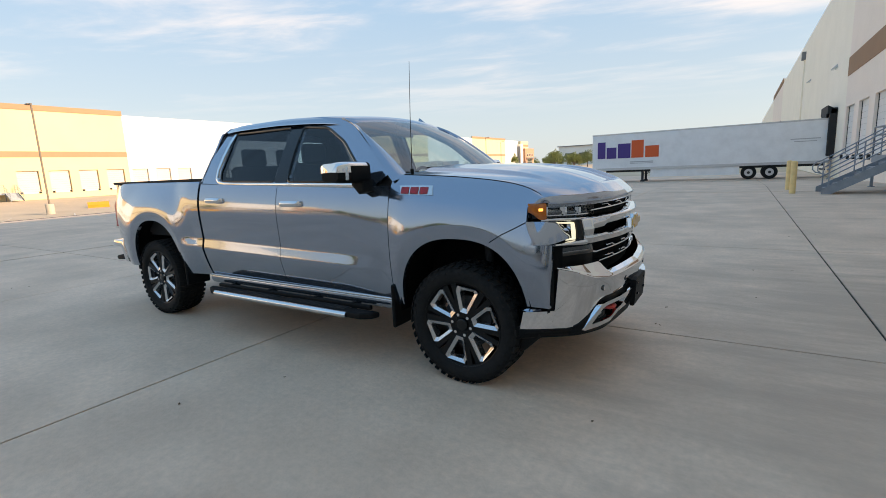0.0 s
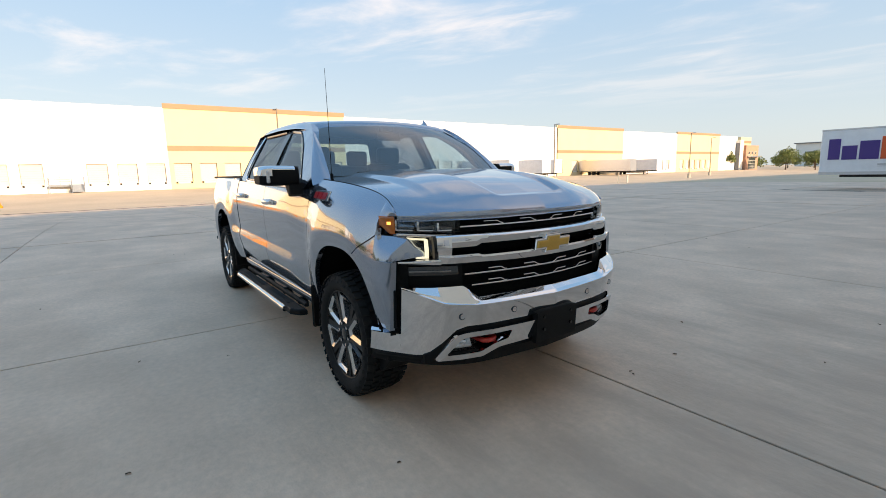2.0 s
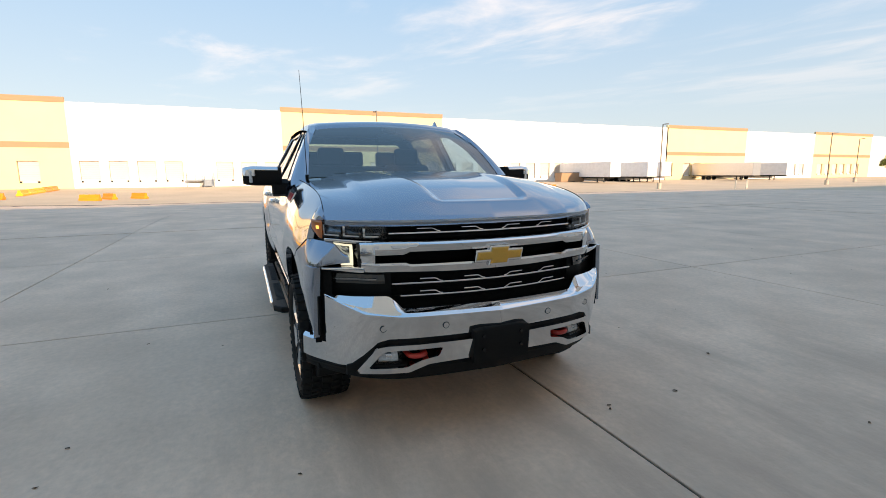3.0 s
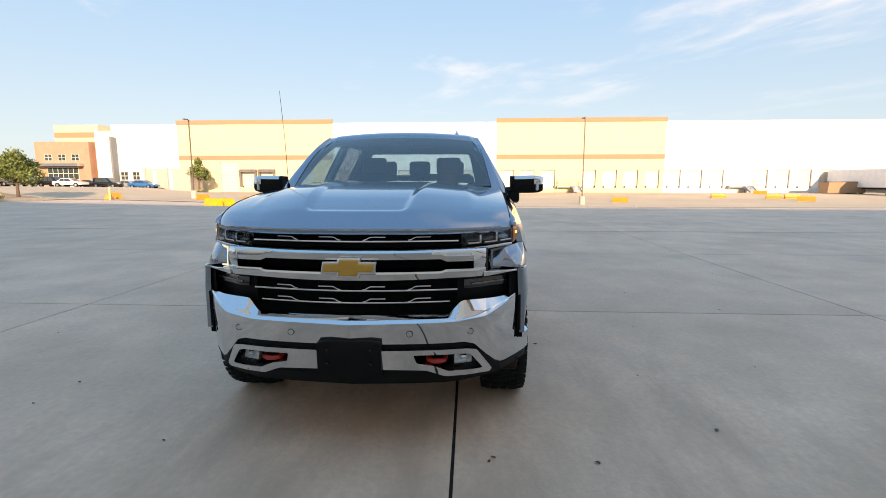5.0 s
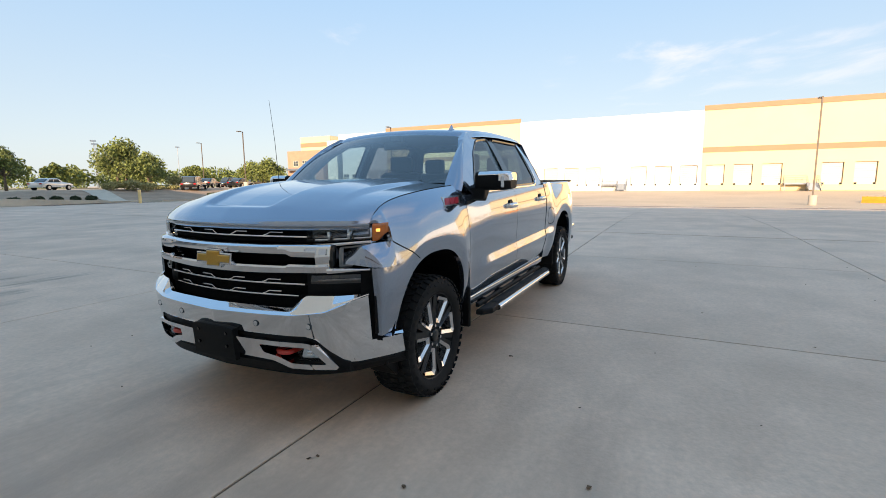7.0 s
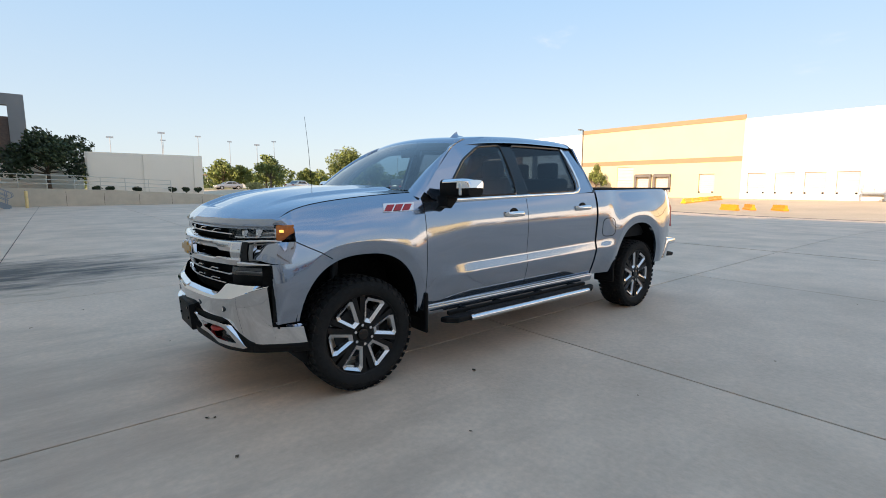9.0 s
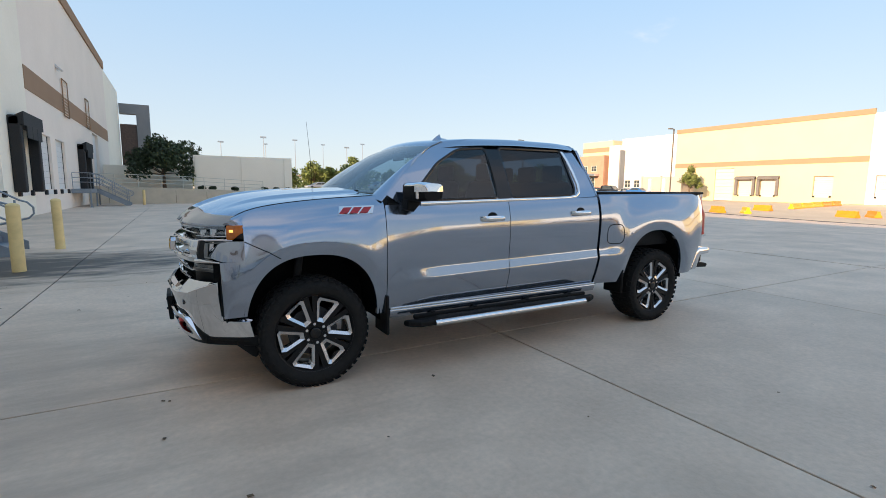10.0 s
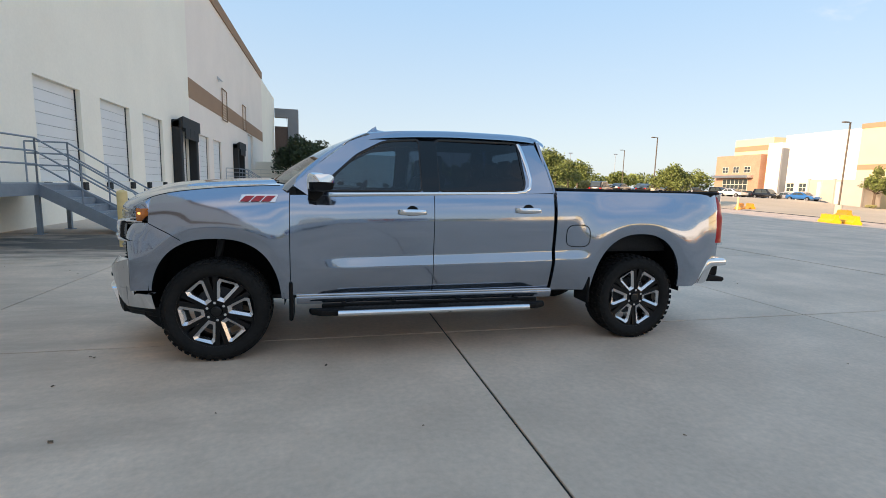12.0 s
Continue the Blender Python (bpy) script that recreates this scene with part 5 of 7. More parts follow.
front_bar("bumper_gap", -0.80, 0.80, lambda y: face_low(y) - 0.055, lambda y: face_low(y) + 0.004, bump_x, -0.035, 0.08, M_BLKP, truck, 0.006, 61)
front_bar("valance", -0.972, 0.972, lambda y: 0.340 + 0.03 * step(0.5, 0.95, y), lambda y: 0.446, bump_x, -0.070, 0.10, M_BLKP, truck, 0.03, 61, "black plastic valance", lean=-0.02)
part("front_skid_panel", bm_box(0.30, -0.62, 0.335, 0.74, 0.62, 0.42, 0.03), M_BLKP, truck)
for s in (1, -1):
    part("air_deflector", bm_prism([(0.395, 0.445), (0.385, 0.285), (0.405, 0.270), (0.430, 0.285), (0.520, 0.372), (0.520, 0.445)], "y", *sorted((s * 0.74, s * 0.925)), 0.012), M_BLKP, truck)
    out = [(0.165, 0.566), (0.300, 0.566), (0.450, 0.565), (0.615, 0.563), (0.668, 0.552), (0.756, 0.414), (0.744, 0.396), (0.620, 0.396), (0.500, 0.398), (0.400, 0.440), (0.280, 0.446), (0.165, 0.450)]
    hole = [(0.335, 0.536), (0.470, 0.535), (0.610, 0.533), (0.640, 0.522), (0.702, 0.434), (0.690, 0.428), (0.600, 0.428), (0.515, 0.432), (0.440, 0.468), (0.350, 0.486)]
    bz = bm_plate(round_loop(out, 0.014, 3), [round_loop(hole, 0.010, 3)], lambda z: 0.0, 1, 0.05)
    for v in bz.verts:
        yy, d, zz = v.co.x, v.co.y, v.co.z
        v.co = (bump_x(yy) + 0.008 + d - 0.30 * (0.56 - zz), s * yy, zz)
    bzl = part("fog_bezel", bz, M_CHROME, truck, "chrome bezel round fog lamp and tow hook")
    front_bar("bezel_recess", *sorted((s * 0.34, s * 0.72)), 0.42, 0.545, bump_x, -0.135, 0.02, M_LINER, bzl, 0.004, 15)
    fog = front_bar("fog_lamp", *sorted((s * 0.548, s * 0.642)), 0.450, 0.522, bump_x, -0.068, 0.05, M_FOG, bzl, 0.014, 9, "clear fog lamp", lean=0.02)
    front_bar("fog_bulb", *sorted((s * 0.582, s * 0.612)), 0.472, 0.502, bump_x, -0.062, 0.02, M_CHROME, fog, 0.012, 5)
    fl = front_bar("fog_lens", *sorted((s * 0.538, s * 0.664)), 0.446, 0.528, bump_x, -0.050, 0.006, M_LENS, fog, 0.004, 9)
    fl.visible_shadow = False
    yh, hx = s * 0.452, bump_x(0.452) - 0.03
    bar = bmesh.new()
    for dy in (-0.045, 0.045):
        bm_tube([(hx - 0.15, yh + dy, 0.488), (hx - 0.04, yh + dy, 0.490)], 0.014, 8, bar)
    bm_tube([(hx - 0.06, yh - 0.045, 0.490), (hx - 0.020, yh - 0.040, 0.490), (hx - 0.006, yh - 0.020, 0.490), (hx - 0.004, yh, 0.490), (hx - 0.006, yh + 0.020, 0.490), (hx - 0.020, yh + 0.040, 0.490), (hx - 0.06, yh + 0.045, 0.490)], 0.015, 8, bar)
    part("tow_hook", bar, M_RED, bzl, "red tow hook", smooth=60)
plate = front_bar("plate_holder", -0.170, 0.170, lambda y: 0.420, lambda y: 0.618 - 0.012 * step(0.12, 0.17, y), lambda y: bump_x(0.1), 0.004, 0.03, M_BLKP, truck, 0.010, 13, "blank black plate holder", lean=-0.012)
for y in (-0.115, 0.115):
    for z in (0.575, 0.500):
        part("plate_bolt", bm_cyl((bump_x(0.1) + 0.004, y, z), 0.009, 0.016, 10, "x"), M_GLOSS, plate)

# ---------------------------------------------------------------- wheels
def make_wheel():
    e = new("wheel")
    n = 96
    prof = [(0.275, 0.105), (0.290, 0.125), (0.315, 0.138), (0.345, 0.142), (0.372, 0.136), (0.388, 0.122), (0.394, 0.10), (0.395, 0.0), (0.394, -0.10), (0.388, -0.122), (0.372, -0.136), (0.345, -0.142), (0.315, -0.138), (0.290, -0.125), (0.275, -0.105)]
    bm = bmesh.new()
    rings = []
    for k in range(n):
        a = 2 * math.pi * k / n
        rings.append([bm.verts.new((r * math.cos(a), w, r * math.sin(a))) for r, w in prof])
    for k in range(n):
        A, B = rings[k], rings[(k + 1) % n]
        for i in range(len(prof) - 1):
            bm.faces.new((A[i], A[i + 1], B[i + 1], B[i]))
    tyre = part("tyre", bm, M_TYRE, e, "black mud-terrain tyre", smooth=50)
    # tread blocks
    bm = bmesh.new()
    m = 44
    for k in range(m):
        for j, (w0, w1, sh, lg) in enumerate(((0.094, 0.140, 0.0, 0.62), (0.045, 0.088, 0.5, 0.6), (-0.018, 0.030, 0.2, 0.6), (-0.075, -0.028, 0.7, 0.6), (-0.140, -0.090, 0.35, 0.62))):
            a0 = 2 * math.pi * (k + sh) / m
            a1 = a0 + 2 * math.pi / m * lg
            sk = 0.05 if j % 2 else -0.05
            q = []
            for (aa, ww) in ((a0, w0), (a1, w0), (a1 + sk * 0.5, w1), (a0 + sk * 0.5, w1)):
                edge = abs(ww) > 0.12
                q.append((aa, ww, 0.386 if edge else 0.392, 0.395 if edge else RT))
            lo = [bm.verts.new((r0 * math.cos(a), w, r0 * math.sin(a))) for a, w, r0, r1 in q]
            hi = [bm.verts.new((r1 * math.cos(a), w, r1 * math.sin(a))) for a, w, r0, r1 in q]
            bm.faces.new(hi)
            for i in range(4):
                bm.faces.new((lo[i], lo[(i + 1) % 4], hi[(i + 1) % 4], hi[i]))
        # side lugs
        a0 = 2 * math.pi * k / m
        for sg in (1, -1):
            ln = 0.026 if k % 2 else 0.04
            a1 = a0 + 2 * math.pi / m * 0.5
            c = [(a0, 0.390), (a1, 0.390), (a1, 0.388 - ln), (a0, 0.388 - ln)]
            w_at = lambda r: spline([0.315, 0.345, 0.372, 0.388, 0.395], [0.138, 0.142, 0.136, 0.122, 0.10], r)
            lo = [bm.verts.new((r * math.cos(a), sg * (w_at(r) - 0.004), r * math.sin(a))) for a, r in c]
            hi = [bm.verts.new((r * math.cos(a), sg * (w_at(r) + 0.006), r * math.sin(a))) for a, r in c]
            bm.faces.new(hi)
            for i in range(4):
                bm.faces.new((lo[i], lo[(i + 1) % 4], hi[(i + 1) % 4], hi[i]))
    part("tread", bm, M_TYRE, tyre)
    # rim: barrel and lip
    bm = bmesh.new()
    rp = [(0.268, -0.10), (0.250, -0.08), (0.245, 0.06), (0.262, 0.085), (0.276, 0.100), (0.286, 0.112), (0.290, 0.118), (0.286, 0.124), (0.279, 0.120)]
    rings = []
    for k in range(64):
        a = 2 * math.pi * k / 64
        rings.append([bm.verts.new((r * math.cos(a), w, r * math.sin(a))) for r, w in rp])
    for k in range(64):
        A, B = rings[k], rings[(k + 1) % 64]
        for i in range(len(rp) - 1):
            bm.faces.new((A[i], A[i + 1], B[i + 1], B[i]))
    rim = part("rim", bm, M_WBLK, e, "gloss black rim with chrome inserts", smooth=40)
    part("brake_disc", bm_cyl((0, 0.015, 0), 0.18, 0.02, 32, "y"), M_DARK, rim)

    def pol(r, a, w):
        return (r * math.cos(a), w, r * math.sin(a))
    for k in range(6):
        a = 2 * math.pi * k / 6 + 0.925
        # black spoke between two chrome loops
        bm = bmesh.new()
        b = a + math.pi / 6
        q = [(0.06, b - 0.50), (0.13, b - 0.20), (0.276, b - 0.20), (0.276, b - 0.05), (0.15, b + 0.01), (0.276, b + 0.05), (0.276, b + 0.20), (0.13, b + 0.18), (0.06, b + 0.50)]
        f = [bm.verts.new(pol(r, t, 0.098 + 0.018 * (r / 0.28))) for r, t in q]
        g = [bm.verts.new(pol(r, t, 0.045)) for r, t in q]
        bm.faces.new(f)
        for i in range(len(q)):
            bm.faces.new((f[i], f[(i + 1) % len(q)], g[(i + 1) % len(q)], g[i]))
        part("spoke", bm, M_WBLK, rim)
        # chrome loop: two legs joined across the outer end
        bm = bmesh.new()
        outer = [(0.088, a - 0.30), (0.236, a - 0.34), (0.266, a - 0.27), (0.273, a + 0.24), (0.262, a + 0.32), (0.090, a + 0.30)]
        inner = [(0.114, a - 0.14), (0.216, a - 0.245), (0.240, a - 0.205), (0.250, a + 0.175), (0.241, a + 0.225), (0.114, a + 0.10)]
        fo = [bm.verts.new(pol(r, t, 0.112 + 0.012 * (r / 0.28))) for r, t in outer]
        fi = [bm.verts.new(pol(r, t, 0.100 + 0.012 * (r / 0.28))) for r, t in inner]
        fb = [bm.verts.new(pol(r, t, 0.05)) for r, t in inner]
        ob_ = [bm.verts.new(pol(r, t, 0.05)) for r, t in outer]
        for i in range(6):
            j = (i + 1) % 6
            bm.faces.new((fo[i], fo[j], fi[j], fi[i]))
            bm.faces.new((fi[i], fi[j], fb[j], fb[i]))
            bm.faces.new((fo[i], ob_[i], ob_[j], fo[j]))
        part("chrome_insert", bm, M_INSERT, rim, "polished chrome spoke insert")
        t = a + math.pi / 6
        part("lug_nut", bm_cyl((0.070 * math.cos(t), 0.098, 0.070 * math.sin(t)), 0.011, 0.024, 6, "y"), M_CHROME, rim)
    part("hub", bm_cyl((0, 0.03, 0), 0.105, 0.070, 36, "y", 0.086), M_WBLK, rim, smooth=40)
    part("hub_cap", bm_cyl((0, 0.098, 0), 0.045, 0.022, 30, "y", 0.040, bev=0.005), M_GLOSS, rim, smooth=40)
    return e


wheel = make_wheel()
wheel.parent = truck
W_OUT = 0.855
wheel.matrix_local = pose(0, W_OUT, RT - 0.005, 0, 0, 0)
for x, s, turn in ((-WB, 1, 50), (0, -1, 11), (-WB, -1, 47)):
    copy_thing(wheel, pose(x, s * W_OUT, RT - 0.005, 0, turn, 0) if s > 0 else pose(x, s * W_OUT, RT - 0.005, 0, turn, 180))

# underside, axles
part("underbody", bm_box(-4.5, -0.55, 0.42, 0.55, 0.55, 0.62, 0.03), M_LINER, truck)
part("inner_shell", bm_box(-2.86, -0.90, 0.56, -0.58, 0.90, 0.66), M_DASH, truck)
for s in (1, -1):
    part("inner_panel", bm_box(-2.86, min(s * 0.88, s * 0.90), 0.56, -0.60, max(s * 0.88, s * 0.90), 1.33), M_DASH, truck)
    part("frame_rail", bm_box(-4.55, min(s * 0.42, s * 0.52), 0.38, 0.45, max(s * 0.42, s * 0.52), 0.52, 0.01), M_DARK, truck)
part("firewall", bm_box(-0.60, -0.88, 0.56, -0.55, 0.88, 1.38), M_DASH, truck)
for x in (0.0, -WB):
    part("axle", bm_tube([(x, -0.74, 0.40), (x, 0.74, 0.40)], 0.05, 10), M_DARK, truck)
part("differential", bm_cyl((-WB, -0.12, 0.40), 0.15, 0.24, 16, "y"), M_DARK, truck)
for s in (1, -1):
    part("shock_absorber", bm_tube([(0.10, s * 0.66, 0.45), (0.02, s * 0.60, 0.92)], 0.03, 8), M_DARK, truck)

# cabin
dash = part("dashboard", bm_prism([(-0.52, 1.05), (-0.55, 1.365), (-0.78, 1.385), (-0.98, 1.34), (-1.02, 1.22), (-0.92, 1.05)], "y", -0.86, 0.86, 0.02), M_DASH, truck)
sw = bmesh.new()
ring = [Vector((0, 0.19 * math.cos(a), 0.19 * math.sin(a))) for a in lin(0, 2 * math.pi, 29)[:-1]]
tilt = Matrix.Translation((-1.12, 0.40, 1.27)) @ Matrix.Rotation(radians(-24), 4, "Y")
bm_tube([tilt @ p for p in ring], 0.016, 8, sw, closed=True)
for a in (0.0, math.pi, -math.pi / 2):
    bm_tube([tilt @ Vector((0.02, 0, 0)), tilt @ Vector((0, 0.18 * math.cos(a), 0.18 * math.sin(a)))], 0.016, 6, sw)
part("steering_wheel", sw, M_DASH, truck, smooth=50)


def seat(x, y, w, back, label):
    e = part("seat", bm_box(x - 0.28, y - w / 2, 0.86, x + 0.28, y + w / 2, 1.02, 0.05, seg=3), M_SEAT, truck, label, smooth=50)
    part("seat_back", bm_prism([(x - 0.20, 0.96), (x - 0.34, 1.50), (x - 0.40, 1.53), (x - 0.46, 1.50), (x - 0.36, 0.96)], "y", y - w / 2 + 0.02, y + w / 2 - 0.02, 0.04), M_SEAT, e, smooth=50)
    for c in ([0.0] if w < 0.7 else [-0.42, 0.0, 0.42]):
        part("headrest", bm_box(x - 0.45, y + c - 0.13, 1.52, x - 0.36, y + c + 0.13, 1.70, 0.035, seg=3), M_SEAT, e, smooth=50)
    return e


seat(-1.45, 0.40, 0.54, True, "dark front seat")
seat(-1.45, -0.40, 0.54, True, "dark front seat")
seat(-2.30, 0.0, 1.40, True, "dark rear bench seat")
part("interior_mirror", bm_box(-1.10, -0.12, 1.715, -1.08, 0.12, 1.785, 0.012, seg=2), M_DASH, truck)
part("sensor_housing", bm_box(-1.16, -0.06, 1.79, -1.08, 0.06, 1.85, 0.015), M_DASH, truck)
part("headliner", bm_grid(lambda x, v: Vector(roof_point(x, v)) - Vector((0, 0, 0.035)), lin(-1.25, -2.78, 12), lin(-0.92, 0.92, 12)), M_HEADL, truck, smooth=True)

for s in (1, -1):
    seam = [(x, s * (side(x, z) + 0.001), z) for x, z in ((0.45, 1.085), (0.38, 1.048), (0.30, 1.008), (0.228, 0.962))]
    part("panel_seam", strip_along(seam, 0.006, 0.0015), M_BLKP, truck)
    part("hood_seam", bm_tube([(x, s * (hood_y(x) + 0.002), hood_edge_z(x) + 0.001) for x in lin(-0.48, 0.545, 28)], 0.0018, 6), M_LINER, truck)

# ================================================================ things in the yard
M_LEAF = mat("oak_leaves", (0.150, 0.185, 0.048), 0.6, spread=0.5, island=True, vary=0.25, scale=0.5)
M_LEAFD = mat("dark_tree_leaves", (0.035, 0.058, 0.022), 0.6, spread=0.45, island=True, vary=0.2, scale=0.5)
M_LEAFS = mat("pale_shrub_leaves", (0.34, 0.32, 0.14), 0.7, spread=0.4, island=True)
M_BARK = mat("tree_bark", (0.14, 0.10, 0.07), 0.9, fine=0.25, fine_scale=12, bump=0.4, bump_scale=20)
M_SOIL = mat("dry_soil", (0.36, 0.255, 0.18), 0.95, vary=0.2, scale=0.6, fine=0.15, fine_scale=8, coords="World")
M_GRASS = mat("dry_grass", (0.30, 0.26, 0.11), 0.95, vary=0.25, scale=0.15, fine=0.2, fine_scale=3, coords="World")
M_KERB = mat("kerb_concrete", (0.52, 0.46, 0.37), 0.9, vary=0.1, scale=1.5, coords="World")
M_PURPLE = mat("purple_marking", (0.055, 0.025, 0.20), 0.4)
M_ORMARK = mat("orange_marking", (0.75, 0.10, 0.02), 0.4)
M_GREYMARK = mat("grey_marking", (0.42, 0.43, 0.45), 0.5)
M_WINDK = mat("dark_window_glass", (0.05, 0.065, 0.07), 0.08, spec=0.8)
M_MULL = mat("pale_window_frame", (0.6, 0.58, 0.5), 0.5)
CAR_PAINTS = [mat("car_paint_%s" % n, c, 0.25, metal=0.3, coat=1.0) for n, c in (("black", (0.012, 0.012, 0.014)), ("white", (0.7, 0.7, 0.7)), ("silver", (0.35, 0.36, 0.38)), ("blue", (0.02, 0.16, 0.42)), ("maroon", (0.12, 0.02, 0.02)))]


# ---------------------------------------------------------------- steel stairs
def steel_stairs(m, label):
    """Platform along the dock wall with open steps down to the yard; origin on the ground, wall at x = 5.3."""
    e = thing("steel_stairs", label, "stairs", m, group="stairs at the dock wall")
    top, x0, x1, ya, yb = 1.20, 2.45, 4.25, -6.05, -4.62
    part("platform", bm_box(x1, ya, top - 0.05, 5.295, -1.95, top, 0.004), M_GALV, e)
    for y in (ya, -1.95):
        part("platform_edge", bm_box(x1, y - 0.03, top - 0.27, 5.29, y + 0.03, top + 0.004), M_GALV, e)
    part("platform_edge", bm_box(x1 - 0.012, yb, top - 0.27, x1 + 0.03, -1.92, top + 0.004), M_GALV, e)
    n = 6
    for k in range(n):
        z = top * (k + 1) / (n + 1)
        x = x0 + (x1 - x0) * (k + 0.15) / n
        tr = bm_box(x, ya + 0.03, z - 0.03, x + 0.30, yb - 0.03, z, 0.004)
        bm_box(x + 0.27, ya + 0.03, z - 0.03, x + 0.30, yb - 0.03, z + 0.14, 0, tr)
        part("tread", tr, M_GALV, e)
    for y in (ya, yb):
        part("stringer", bm_prism([(x0 - 0.12, 0.0), (x0 + 0.14, 0.0), (x1 + 0.02, top - 0.27), (x1 + 0.02, top + 0.02), (x0 - 0.12, 0.18)], "y", y - 0.018, y + 0.018), M_GALV, e)
    for x, y in ((x1 + 0.05, ya + 0.04), (x1 + 0.05, yb - 0.04), (x1 + 0.05, -2.0)):
        part("support_post", bm_box(x - 0.045, y - 0.045, 0.0, x + 0.045, y + 0.045, top - 0.05), M_GALV, e)
        part("foot_plate", bm_box(x - 0.10, y - 0.10, 0.0, x + 0.10, y + 0.10, 0.015), M_GALV, e)
    slope = top / (x1 - x0)
    for y in (ya, yb):
        for h in (0.45, 0.75, 1.05):
            lo = Vector((x0 - 0.02, y, h + 0.06))
            hi = Vector((x1, y, top + h))
            part("stair_rail", bm_tube([lo, hi], 0.021, 8), M_GALV, e)
        for t in (0.03, 0.5, 1.0):
            x = x0 + (x1 - x0) * t
            part("rail_post", bm_tube([(x, y, top * t), (x, y, top * t + 1.07)], 0.021, 8), M_GALV, e)
        arc = [(x0 - 0.02, y, 1.11), (x0 - 0.16, y, 1.06), (x0 - 0.26, y, 0.94), (x0 - 0.26, y, 0.80), (x0 - 0.17, y, 0.70), (x0 - 0.02, y, 0.66)]
        part("rail_loop", bm_tube(arc, 0.021, 8), M_GALV, e)
    runs = [((x1, yb, 0), (x1, -1.97, 0), 3), ((x1, ya, 0), (5.2, ya, 0), 2), ((x1, -1.97, 0), (5.2, -1.97, 0), 2)]
    for a, b, k in runs:
        for h in (0.45, 0.75, 1.05):
            part("platform_rail", bm_tube([(a[0], a[1], top + h), (b[0], b[1], top + h)], 0.021, 8), M_GALV, e)
        for t in lin(0, 1, k):
            x, y = a[0] + (b[0] - a[0]) * t, a[1] + (b[1] - a[1]) * t
            part("rail_post", bm_tube([(x, y, top), (x, y, top + 1.05)], 0.021, 8), M_GALV, e)
    return e


stairs_1 = steel_stairs(pose(0, 0, 0), "grey painted steel stairs with pipe rails")
copy_thing(stairs_1, pose(0, 26.4, 0))
copy_thing(stairs_1, pose(0, -28.7, 0))


def bollard(x, y, lean=0.0):
    e = thing("bollard", "pale yellow painted steel bollard", "bollard", pose(x, y, 0, 0, lean, 0), group="bollards before the dock")
    part("post", bm_cyl((0, 0, 0), 0.095, 1.10, 20), M_YEL, e, smooth=40)
    bm = bmesh.new()
    g = []
    for t in lin(0, 1, 5):
        a = t * math.pi / 2
        r = max(0.095 * math.cos(a), 0.004)
        g.append([bm.verts.new((r * math.cos(q), r * math.sin(q), 1.10 + 0.05 * math.sin(a))) for q in [2 * math.pi * k / 20 for k in range(20)]])
    for A, B in zip(g, g[1:]):
        for k in range(20):
            bm.faces.new((A[k], A[(k + 1) % 20], B[(k + 1) % 20], B[k]))
    part("domed_cap", bm, M_YEL, e, smooth=True)
    return e


for x, y, l in ((1.71, -2.45, 0.0), (1.72, -5.75, 0.5), (1.58, 20.9, 0.4), (1.60, 23.1, 0.0), (1.55, -34.9, 0.0)):
    bollard(x, y, l)


